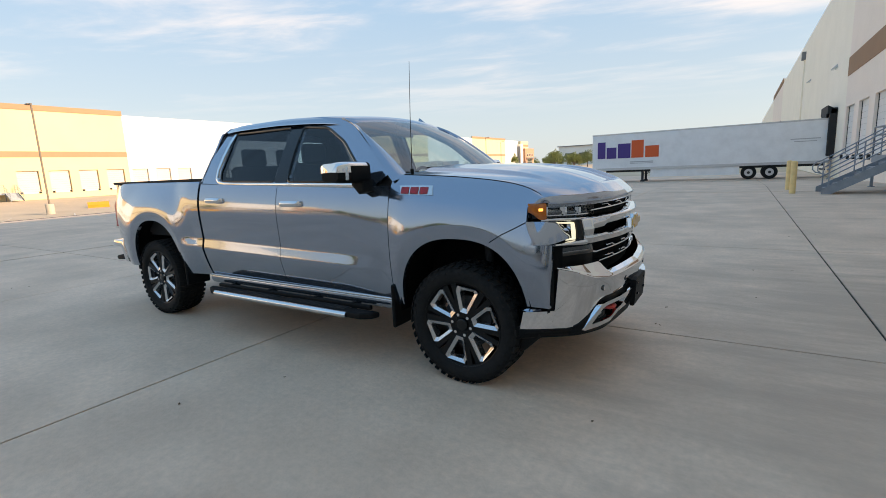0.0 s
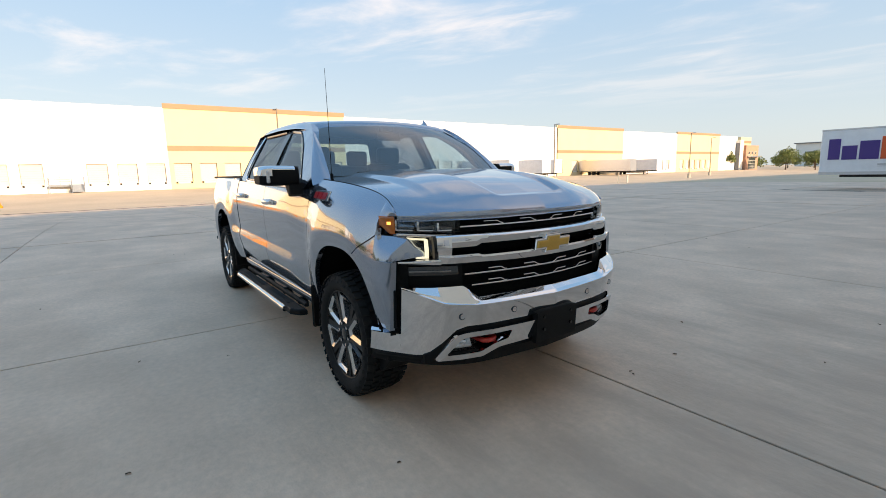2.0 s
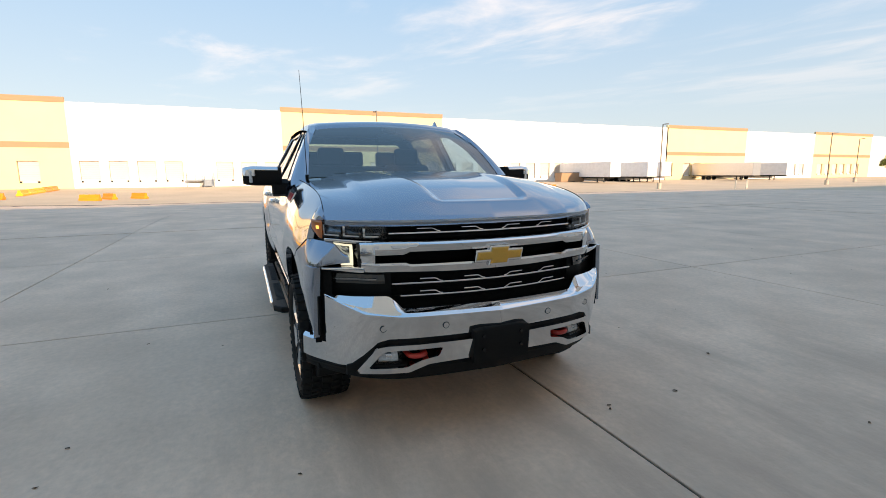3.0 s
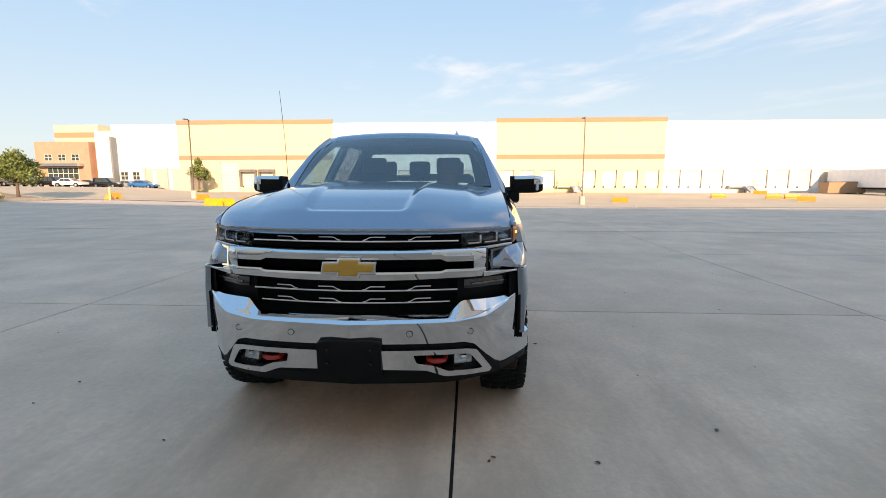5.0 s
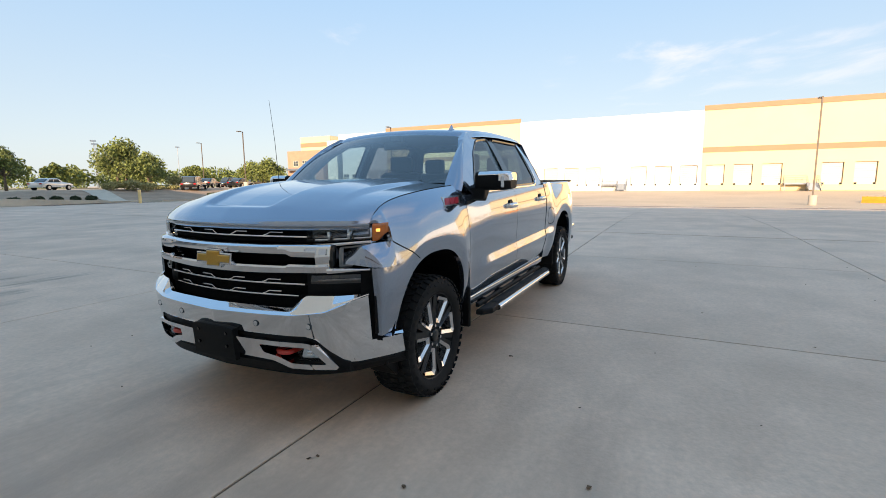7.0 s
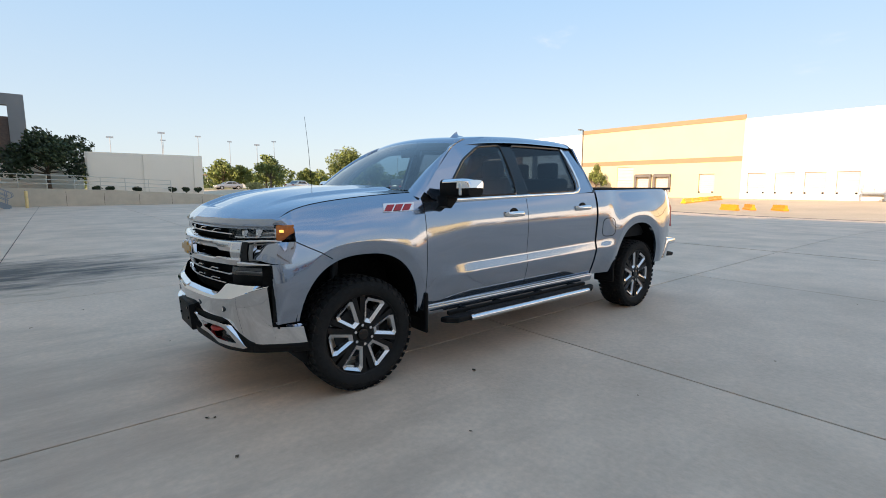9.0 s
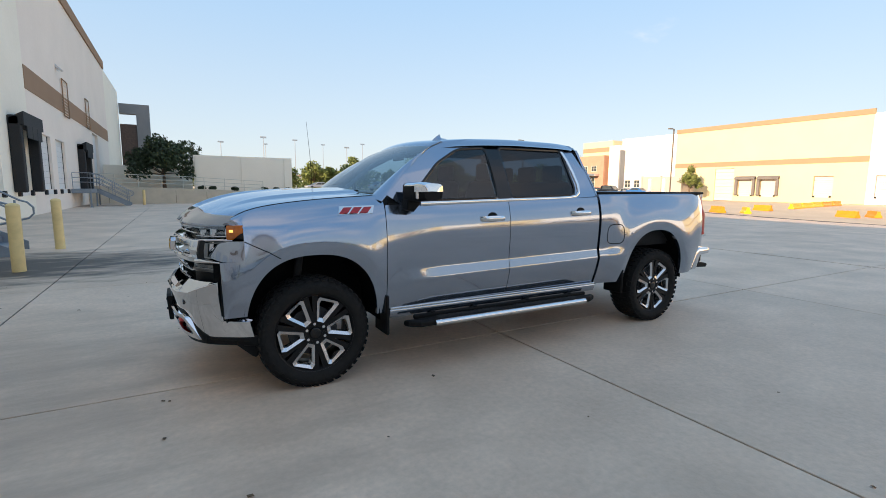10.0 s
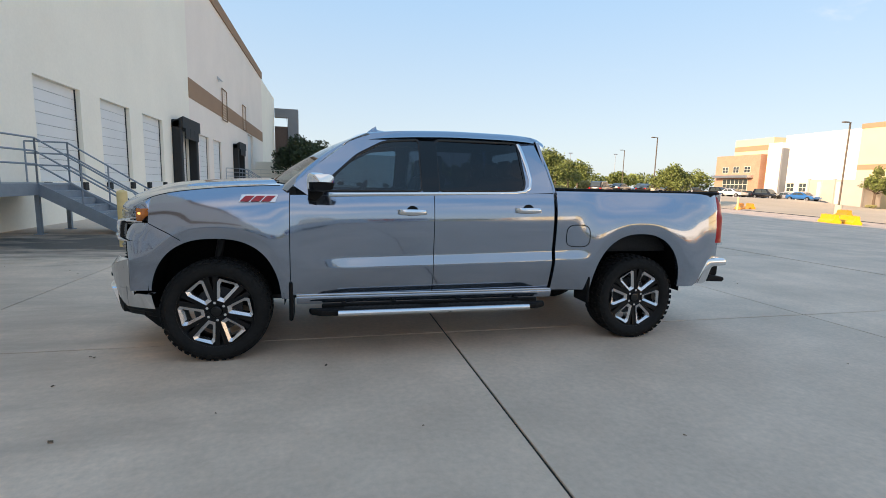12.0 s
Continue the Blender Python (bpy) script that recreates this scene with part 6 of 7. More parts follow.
# ---------------------------------------------------------------- trailers
def trailer(m, label, length=16.15, marked=False, panel=None):
    """Box semi-trailer; nose at x = 0, rear at x = length, near side at y = 0."""
    panel = panel or M_TRAILW
    e = thing("semi_trailer", label, "trailer", m)
    z0, z1, w = 1.10, 4.05, 2.58
    body = part("box_body", bm_box(0, 0, z0, length, w, z1, 0.03), panel, e)
    n = 13
    for k in range(1, n):
        part("panel_seam", bm_box(length * k / n - 0.012, -0.006, z0 + 0.15, length * k / n + 0.012, 0.002, z1 - 0.12), panel, body)
    part("top_rail", bm_box(0, -0.015, z1 - 0.10, length, 0.02, z1 + 0.01), M_ALU, body)
    part("bottom_rail", bm_box(0, -0.02, z0 - 0.10, length, 0.04, z0 + 0.10), M_ALU, body)
    part("side_skirt", bm_box(4.7, 0.05, 0.38, 10.9, 0.08, z0 - 0.10), panel, e)
    part("chassis", bm_box(1.0, 0.75, 0.82, length - 0.2, w - 0.75, z0), M_DARK, e)
    for y in (0.45, w - 0.45):
        lg = part("landing_leg", bm_box(3.95, y - 0.08, 0.12, 4.13, y + 0.08, z0, 0.01), M_DARK, e)
        part("leg_foot", bm_box(3.88, y - 0.15, 0.0, 4.20, y + 0.15, 0.12), M_DARK, lg)
        part("leg_brace", bm_tube([(4.05, y, 0.55), (4.9, y, 1.05)], 0.03, 6), M_DARK, lg)
    for x in (length - 4.65, length - 3.35):
        for y in (0.13, w - 0.43):
            wb = bm_cyl((x, y - 0.10, 0.50), 0.50, 0.40, 28, "y")
            wh = part("trailer_wheel", wb, M_TYRE, e, smooth=40)
            part("wheel_disc", bm_cyl((x, y - 0.13, 0.50), 0.27, 0.05, 24, "y", 0.20), M_ALU, wh, smooth=40)
            part("wheel_hub", bm_cyl((x, y - 0.16, 0.50), 0.10, 0.06, 14, "y"), M_DARK, wh)
        part("mud_guard", bm_box(x - 0.6, 0.05, 1.02, x + 0.6, 0.10, 1.06), M_DARK, e)
    part("rear_guard", bm_box(length - 0.25, 0.1, 0.50, length - 0.15, w - 0.1, 0.62), M_DARK, e)
    if marked:
        # company mark as plain blocks of its two colours, and a grey line below
        def block(x0, z0_, x1, z1_, mm):
            part("marking_block", bm_box(x0, -0.024, z0_, x1, -0.004, z1_), mm, body)
        for a, b, c, d in ((0.45, 2.02, 1.10, 3.40), (1.20, 2.00, 2.00, 2.92), (2.12, 2.00, 3.12, 3.20)):
            block(a, b, c, d, M_PURPLE)
        for a, b, c, d in ((3.20, 2.00, 4.15, 3.42), (4.27, 2.00, 5.30, 2.92)):
            block(a, b, c, d, M_ORMARK)
        block(3.10, 1.62, 4.90, 1.70, M_GREYMARK)
        block(3.10, 1.52, 4.90, 1.56, M_GREYMARK)
        block(13.9, 2.72, 15.6, 2.78, M_GREYMARK)
        block(14.1, 2.55, 15.4, 2.60, M_GREYMARK)
    return e


trailer(pose(-11.05, 42.2, gz(-3.0, 43.5)), "white box semi-trailer with purple and orange markings at a dock", marked=True)
far = trailer(pose(-70.6, 68.0, gz(-75)) , "plain white box trailer backed to the far dock", 16.0)
far.matrix_world = pose(-70.6, 70.6, gz(-78), 0, 0, 180)
for y in (80.2, 84.0):
    copy_thing(far, pose(-70.6, y, gz(-78), 0, 0, 180))
sil = trailer(pose(-70.6, 112.0, gz(-78), 0, 0, 180), "silver grey box trailer backed to the far dock", 16.0, panel=M_ALU)
copy_thing(far, pose(-70.6, 124.0, gz(-78), 0, 0, 180))
dump = thing("dumpster", "rust brown steel dumpster beside the far dock", "dumpster", pose(-81, 66.5, gz(-81)))
part("bin", bm_prism([(-1.0, 0.1), (1.0, 0.1), (1.2, 1.9), (-1.2, 1.9)], "y", -3.0, 3.0, 0.03), M_BANDB, dump)
part("lid", bm_box(-1.25, -3.05, 1.9, 1.25, 3.05, 2.0, 0.02), M_DARK, dump)

# ---------------------------------------------------------------- lamp posts, barriers
def lamp_post(x, y, h, turn=0):
    e = thing("street_lamp", "slim bronze lot lamp on a pale round concrete base", "street lamp", pose(x, y, gz(x, y) - 0.02, 0, 0, turn), group="lot lamps")
    part("base", bm_cyl((0, 0, -0.02), 0.33, 0.95, 20, bev=0.02), M_KERB, e)
    part("pole", bm_box(-0.06, -0.06, 0.93, 0.06, 0.06, h, 0.01), M_POLE, e)
    part("arm", bm_box(-0.03, 0.0, h - 0.08, 0.03, 0.6, h - 0.02), M_POLE, e)
    part("lamp_head", bm_box(-0.17, 0.35, h - 0.09, 0.17, 0.95, h + 0.02, 0.02), M_POLE, e)
    return e


for x, y, h, t in ((-53.2, 17.1, 9.8, 90), (-53.2, 62.0, 9.8, -90), (-53.2, 105.0, 9.6, -90), (-53.2, -28.9, 9.2, -90), (-47.8, -50.6, 8.1, -90), (-60.0, -76.0, 8.4, -90), (-60.0, 128.0, 9.5, -90)):
    lamp_post(x, y, h, t)


def barrier(x, y, turn, yellow=False, w=1.9):
    e = thing("traffic_barrier", "orange plastic water barrier lying on the lot", "traffic barrier", pose(x, y, gz(x, y) - 0.02, 0, 0, turn), group="orange barriers")
    sec = [(-0.30, 0.0), (0.30, 0.0), (0.30, 0.16), (0.16, 0.32), (0.11, 0.62), (-0.11, 0.62), (-0.16, 0.32), (-0.30, 0.16)]
    body = part("shell", bm_prism(sec, "x", -w / 2, w / 2, 0.015), M_BARY if yellow else M_ORANGE, e)
    for k in (-0.3, 0.0, 0.3):
        part("fill_cap", bm_cyl((k * w, 0, 0.61), 0.05, 0.035, 10), M_BARY if yellow else M_ORANGE, body)
    return e


for b in ((-55.1, -11.8, 70), (-57.5, -10.7, 40), (-46.4, -18.9, 60), (-48.9, -17.6, 40, True), (-56.4, -19.8, 80), (-37.1, -17.6, 62, True), (-38.0, -16.9, 62, True), (-49.6, -25.7, 62), (-64.3, -20.1, 6, True, 3.1), (-67.5, -20.4, 5, True, 3.1), (-70.7, -20.7, 5, True, 3.1), (-73.8, -20.9, 4, False, 3.0), (-76.9, -21.1, 4, False, 3.0), (-58.6, 23.1, 70), (-68.3, 40.0, 80), (-78.1, 51.6, 60), (-67.0, 46.9, 75), (-66.5, 49.1, 80), (-61.7, 47.7, 60), (-46.3, -34.1, 30), (-49.2, -35.6, 60), (-58.5, -8.2, 50)):
    barrier(*b)


# ---------------------------------------------------------------- trees and shrubs
def leaf_cloud(blobs, count, size, seed, flat=0.75):
    """Many small leaf clumps filling uneven blobs; each clump is a bent quad."""
    rng = random.Random(seed)
    vs, fs = [], []
    tot = sum(b[3] ** 2 for b in blobs)
    for (cx, cy, cz, r) in blobs:
        for _ in range(int(count * r * r / tot)):
            while True:
                p = Vector((rng.uniform(-1, 1), rng.uniform(-1, 1), rng.uniform(-1, 1)))
                if 0.25 < p.length < 1.0:
                    break
            p = p * (0.80 + 0.35 * noise.noise(p * 2.1 + Vector((seed, cx, cy))))
            c = Vector((cx + p.x * r, cy + p.y * r, cz + p.z * r * flat))
            d = Vector((rng.gauss(0, 1), rng.gauss(0, 1), rng.gauss(0, 0.8))).normalized()
            u = d.orthogonal().normalized()
            v = d.cross(u)
            sz = size * rng.uniform(0.55, 1.3)
            i = len(vs)
            vs += [c - u * sz, c - v * sz * 0.55 + d * sz * 0.2, c + u * sz, c + v * sz * 0.55 + d * sz * 0.2]
            fs.append((i, i + 1, i + 2, i + 3))
    me = bpy.data.meshes.new("crown")
    me.from_pydata(vs, [], fs)
    return me


def tree(x, y, z, h, r, seed, leaves, count=2600, size=0.17, label="young oak tree with a dense green crown", trunk=0.27, lean=0.0):
    rng = random.Random(seed)
    e = thing("tree", label, "tree", pose(x, y, z))
    th = h * trunk
    tr = 0.022 * h + 0.02
    bm = bm_tube([(0, 0, -0.05), (0.03, 0.02, th * 0.5), (lean, 0.0, th), (lean * 1.2, 0.04, h * 0.62), (lean, 0, h * 0.9)], [tr * 1.3, tr, tr * 0.85, tr * 0.5, tr * 0.12], 8)
    blobs = []
    n = 9
    for k in range(n):
        a = 2 * math.pi * k / n + rng.uniform(-0.3, 0.3)
        zz = th + (h - th) * rng.uniform(0.06, 0.60)
        rr = r * rng.uniform(0.45, 0.72)
        tip = Vector((rr * math.cos(a), rr * math.sin(a), zz))
        bm_tube([(lean, 0, th * rng.uniform(0.85, 1.15)), tip * 0.5 + Vector((0, 0, th * 0.45)), tip], [tr * 0.5, tr * 0.33, tr * 0.1], 6, bm)
        blobs.append((tip.x, tip.y, tip.z, r * rng.uniform(0.36, 0.52)))
    blobs += [(lean, 0, th + (h - th) * 0.50, r * 0.60), (lean + 0.1 * r, 0.1 * r, h - r * 0.42, r * 0.46), (-0.2 * r, -0.1 * r, h - r * 0.55, r * 0.42)]
    part("trunk", bm, M_BARK, e, smooth=True)
    me = leaf_cloud(blobs, int(count * 1.5), size, seed, 0.85)
    me.materials.append(leaves)
    ob = new("crown", me)
    ob.parent = e
    return e


TERR = 1.05
tree(0.3, -44.0, TERR, 5.4, 3.2, 3, M_LEAFD, 5200, 0.15, "dark green live oak on a raised bed in shade", trunk=0.28)
for x, y, h, r, sd, n in ((-31.4, -51.0, 6.3, 3.3, 5, 3400), (-37.0, -55.6, 5.0, 2.3, 8, 1700), (-43.3, -41.2, 5.2, 2.7, 9, 2600), (-24.0, -60.5, 5.2, 2.4, 14, 1800)):
    tree(x, y, gz(x, y), h, r, sd, M_LEAF, n, 0.15, trunk=0.30)
tree(-81.5, -44.8, gz(-81.5, -44.8), 6.4, 2.1, 12, M_LEAF, 1900, 0.16, trunk=0.36)
for i, (x, y, h, r) in enumerate(((-27.3, -98, 6.6, 3.4), (-31.5, -100, 5.4, 2.6), (-36.6, -99, 7.8, 2.2), (-56.0, -97, 9.6, 5.0), (-47.5, -102, 5.2, 2.4), (-58.5, -91, 7.6, 4.2), (-73.0, -96, 5.6, 2.8), (-66.0, -104, 5.0, 2.6),
                                (-84.0, -90, 8.2, 5.2), (-92.0, -92, 8.0, 5.0), (-22.0, -104, 6.2, 3.2), (-90, -76, 7.0, 4.0), (-68, -72, 5.2, 3.0),
                                (-88.0, 199, 8.0, 3.6), (-72.0, 210, 9.0, 4.8), (-64.0, 214, 7.0, 4.5), (-110.0, 248, 10.5, 4.0), (-86.0, 252, 9.5, 6.0), (-77.0, 255, 8.5, 5.0), (-68.0, 250, 9.5, 5.0))):
    tree(x, y, gz(x, y), h, r, 30 + i, M_LEAF, 1500, 0.28, "leafy green tree at the edge of the lot", trunk=0.25)


def shrub(x, y, z, r, h, seed, m=None, label="low dry green shrub in a planting bed"):
    rng = random.Random(seed)
    e = thing("shrub", label, "shrub", pose(x, y, z), group="shrubs")
    bm = bmesh.new()
    blobs = []
    for k in range(5):
        a = 2 * math.pi * k / 5 + rng.uniform(-0.4, 0.4)
        tip = (0.5 * r * math.cos(a), 0.5 * r * math.sin(a), h * rng.uniform(0.35, 0.6))
        bm_tube([(0, 0, -0.05), tip], [0.02, 0.006], 5, bm)
        blobs.append((*tip, r * rng.uniform(0.45, 0.6)))
    part("stems", bm, M_BARK, e)
    blobs.append((0.0, 0.0, h * 0.42, r * 0.72))
    me = leaf_cloud(blobs, 1300, 0.05 + 0.045 * r, seed, min(0.9, h / max(r, 0.1) * 0.6))
    me.materials.append(m or M_LEAFS)
    ob = new("foliage", me)
    ob.parent = e
    return e


for i, x in enumerate((-2.7, -3.6, -5.5, -8.2, -9.3, -10.3)):
    shrub(x, -41.2, TERR - 0.05 - 0.02 * i, 0.38, 0.62, 80 + i, M_LEAFD)
for i, (x, y, r, h) in enumerate(((-28.9, -49.4, 1.2, 1.3), (-30.6, -48.6, 1.3, 1.5), (-31.6, -47.6, 1.1, 1.3), (-34.4, -50.0, 1.0, 0.8), (-35.8, -49.6, 1.0, 0.8), (-38.2, -52.5, 1.3, 2.3), (-33.2, -38.5, 1.0, 0.95), (-34.4, -38.4, 1.1, 1.0), (-35.6, -38.0, 1.0, 0.95),
                                (-37.0, -37.2, 0.9, 0.8), (-78.5, -43.0, 0.8, 0.6), (-62, -70, 1.2, 1.2), (-24.5, -70, 1.4, 1.5), (-20.0, -55.0, 1.4, 1.5))):
    shrub(x, y, gz(x, y), r, h, 90 + i)
for i, (x, y) in enumerate(((-15.0, -39.6), (-16.6, -40.0), (-18.0, -39.8), (-19.6, -40.6), (-20.8, -40.2), (-22.0, -40.0))):
    shrub(x, y, gz(x, y), 0.5, 0.8, 120 + i, M_LEAFD, "small dark green shrub in a mulch bed")

# planting islands with kerbs, grass beyond
def island(name, poly, material, label, h=0.15):
    ob = part(name, bm_prism(poly, "z", -0.6, h - 0.1), M_KERB)
    tagged(ob, "raised concrete kerb round a planting bed", "kerb", kind="structure")
    inner = []
    c = Vector((sum(p[0] for p in poly) / len(poly), sum(p[1] for p in poly) / len(poly)))
    for p in poly:
        v = Vector(p) - c
        inner.append(c + v * (1 - 0.25 / max(v.length, 0.5)))
    so = part(name + "_bed", bm_prism([(p.x, p.y) for p in inner], "z", -0.3, h - 0.08), material)
    tagged(so, label, "planting bed", kind="structure")


island("kerb_west", [(-26, -36.5), (-41, -36.5), (-42.0, -37.5), (-42.0, -39.0), (-41, -40.0), (-26, -39.5), (-25.2, -38.5)], M_SOIL, "bare reddish soil with dry shrubs")
bed = part("planting_bed", bm_grid(lambda x, y: (x, y, gz(x, y) + 0.05), lin(-46, -13, 34), lin(-53, -38.7, 20)), M_SOIL)
tagged(bed, "bare brown soil bed with trees and shrubs", "planting bed", kind="structure")
kb = part("kerb", bm_grid(lambda x, u: (x, -38.7 + (0.0, 0.0, 0.16, 0.17)[u], gz(x, -38.7) + (0.0, 0.15, 0.14, -0.05)[u]), lin(-46, -13, 40), (0, 1, 2, 3)), M_KERB)
tagged(kb, "pale concrete kerb along a planting bed", "kerb", kind="structure")
pw = part("pavement", bm_grid(lambda u, v: (-22.6 - 1.8 * v - (3.3 + 0.5 * v) * u, -38.4 - 11.0 * u, gz(-24.0, -38.4 - 11.0 * u) + 0.10), lin(0, 1, 14), lin(0, 1, 4)), M_KERB)
tagged(pw, "narrow concrete walk through the planting bed", "pavement", kind="structure")
gr = part("ground_grass", bm_grid(lambda x, y: (x, y, gz(x, y) + 0.05), [-160, -120, -90] + lin(-84, -6, 14) + [20, 60], (-400, -230, -120, -100, -86)), M_GRASS)
tagged(gr, "dry yellow-green grass beyond the car park", "grass", kind="structure")

# ---------------------------------------------------------------- ramp wall, railing, screen wall
ramp = part("retaining_wall", bm_prism([(5.29, 0.0), (5.29, 1.40), (3.0, 1.36), (-3.6, 1.17), (-9.6, 0.83), (-14.0, 0.62), (-22.0, 0.2), (-22.0, 0.0)], "y", -37.75, -37.5, 0.01), M_KERB)
tagged(ramp, "grey concrete retaining wall beside a ramp", "wall", kind="structure")
for k in range(9):
    part("wall_joint", bm_box(4.0 - 2.3 * k, -37.505, 0.02, 4.02 - 2.3 * k, -37.494, 1.30 - 0.11 * k), M_JOINT, ramp)
terr = part("terrace", bm_prism([(5.29, 0.0), (5.29, 1.10), (-3.6, 1.03), (-9.6, 0.75), (-14.0, 0.5), (-22.0, 0.1), (-22.0, 0.0)], "y", -80.0, -37.75), M_SOIL)
tagged(terr, "raised earth bed behind the retaining wall", "ground", kind="structure")
rail = thing("handrail", "white painted pipe railing on the retaining wall", "railing", pose(0, -37.62, 0))


def ramp_z(x):
    return spline([-14.0, -9.6, -3.6, 3.0, 5.3], [0.62, 0.83, 1.17, 1.36, 1.40], x)


for h in (0.35, 0.65, 0.98):
    part("rail_bar", bm_tube([(x, 0, ramp_z(x) + h) for x in (5.2, 3.0, -1.7, -7.5)], 0.024, 8), M_MULL, rail)
for x in lin(5.2, -7.5, 9):
    part("rail_post", bm_tube([(x, 0, ramp_z(x) - 0.02), (x, 0, ramp_z(x) + 1.0)], 0.024, 8), M_MULL, rail)
scr = part("screen_wall", bm_box(-11.2, -43.3, 0.3, -2.15, -43.0, 4.38), M_BEIGE)
tagged(scr, "plain off-white screen wall with shallow pilasters", "wall", kind="structure")
for x in (-2.45, -6.5, -10.6):
    part("pilaster", bm_box(x - 0.18, -43.0, 0.4, x + 0.18, -42.9, 4.30), M_BEIGE, scr)
sc2 = part("screen_wall_low", bm_box(-2.1, -47.3, 0.5, 5.29, -47.0, 3.4), M_BEIGE)
tagged(sc2, "plain beige wall behind the tree", "wall", kind="structure")

# grey entrance frame at the corner of the near warehouse
por = thing("entrance_frame", "tall grey entrance frame at the warehouse corner", "entrance", pose(0, -66.0, 0))
part("pier", bm_box(1.95, -1.2, 0, 3.42, 0, 11.85), M_GREYW, por)
part("beam", bm_box(3.42, -1.2, 10.6, 5.25, 0, 11.85), M_GREYW, por)
part("infill", bm_box(3.46, -1.0, 0, 5.25, -0.2, 9.3), mat("dark_brown_brick", (0.10, 0.07, 0.06), 0.9, fine=0.2, fine_scale=5, coords="World"), por)

# ---------------------------------------------------------------- fittings of the near warehouse
def louver(y0, y1, z0, z1):
    e = thing("wall_louver", "brown metal ventilation louver set in the wall", "louver", pose(FACE_A, (y0 + y1) / 2, z0))
    w, h = abs(y1 - y0), z1 - z0
    part("frame", bm_plate([(-w / 2, 0), (w / 2, 0), (w / 2, h), (-w / 2, h)], [[(-w / 2 + 0.06, 0.06), (w / 2 - 0.06, 0.06), (w / 2 - 0.06, h - 0.06), (-w / 2 + 0.06, h - 0.06)]], lambda z: 0.0, 1, 0.05), M_BAND, e, m=pose(-0.06, 0, 0, 0, 0, -90))
    for k in range(12):
        z = 0.1 + (h - 0.2) * k / 11
        part("blade", bm_box(-0.05, -w / 2 + 0.05, z, -0.005, w / 2 - 0.05, z + 0.03), M_PINK, e)


louver(-30.2, -31.9, 5.75, 8.05)
louver(-38.9, -40.5, 5.95, 8.2)
for y, z in ((-29.3, 8.45), (60.0, 8.3), (24.0, 8.4), (44.0, 7.2)):
    e = thing("wall_light", "grey metal wall light with a bright lens", "wall light", pose(FACE_A, y, z))
    part("housing", bm_prism([(0, 0), (-0.05, -0.02), (-0.32, -0.14), (-0.34, -0.10), (0, 0.22)], "y", -0.2, 0.2, 0.01), M_ALU, e)
    part("lens", bm_box(-0.30, -0.15, -0.16, -0.06, 0.15, -0.06), M_LENS, e)
for y in (67.0,):
    e = thing("downspout", "grey metal scupper box with downspout", "downspout", pose(FACE_A, y, 0))
    part("scupper_box", bm_box(-0.35, -0.4, 11.4, 0.0, 0.4, 12.2), M_GREYW, e)
    part("pipe", bm_box(-0.14, -0.08, 0.0, 0.0, 0.08, 11.4), M_BEIGE, e)

# ---------------------------------------------------------------- office ends and small parts of the far warehouse
def office_end(y, sg, label):
    """Brick office block at an end of the far warehouse; sg: side on which the building goes on."""
    e = thing("office_building", label, "office building", pose(FACE_B, y, B0))
    def bx(u0, u1, z0, z1, d0, d1, m, nm, par=e):
        ya, yb = sorted((sg * u0, sg * u1))
        return part(nm, bm_box(d0, ya, z0, d1, yb, z1), m, par)
    bx(-2.2, 0.6, 0, 11.5, -8.0, 1.5, M_BEIGE, "pier")
    bx(0.62, 0.95, 0, 10.4, -1.0, 1.45, M_GREYW, "pier_edge")
    bx(-11.2, -2.3, 0, 12.8, -8.0, 0.3, M_CREAM, "upper_wall")
    bx(-11.2, -2.3, 10.4, 11.4, 0.3, 0.36, M_BANDB, "band")
    br = bx(-13.8, -3.0, 0, 9.5, -8.0, 2.2, M_BRICK, "brick_front")
    for k in range(3):
        u = -11.2 + 2.7 * k
        f = bx(u - 0.75, u + 0.75, 5.9, 7.2, 2.18, 2.24, M_MULL, "window", br)
        for a in (-0.36, 0.36):
            for z in (5.98, 6.58):
                bx(u + a - 0.30, u + a + 0.30, z, z + 0.54, 2.24, 2.26, M_WINDK, "pane", f)
    st = bx(-11.6, -5.4, 0.2, 4.7, 2.18, 2.26, M_MULL, "shopfront", br)
    for i in range(6):
        for j in range(4):
            bx(-11.5 + 1.02 * i, -10.6 + 1.02 * i, 0.3 + 1.1 * j, 1.3 + 1.1 * j, 2.26, 2.28, M_WINDK, "pane", st)
    bx(-13.0, -4.2, 4.9, 5.4, 2.2, 3.8, M_ALU, "canopy", br)
    return e


office_end(-64.8, 1, "orange brick office front with a glazed entrance and canopy")
office_end(204.0, -1, "orange brick office end of the far warehouse")
for y0, y1 in ((-63.7, -62.2), (-61.3, -59.85)):
    e = thing("wall_window", "dark gridded window in a white wall", "window", pose(FACE_B, (y0 + y1) / 2, 1.2))
    w = (y1 - y0)
    part("frame", bm_box(-0.2, -w / 2, 0, -0.15, w / 2, 2.35), M_MULL, e)
    for i in range(2):
        for j in range(3):
            part("pane", bm_box(-0.15, -w / 2 + 0.06 + i * w / 2, 0.06 + 0.78 * j, -0.13, -0.06 + i * w / 2, 0.72 + 0.78 * j), M_WINDK, e)
for yy in (-52.0, -49.0):
    tagged(part("enclosure_pilaster", bm_box(-80.3, yy - 0.25, gz(-80), -79.9, yy + 0.25, 3.6), M_WHITE), "white pier against the enclosure wall", "wall", kind="structure")
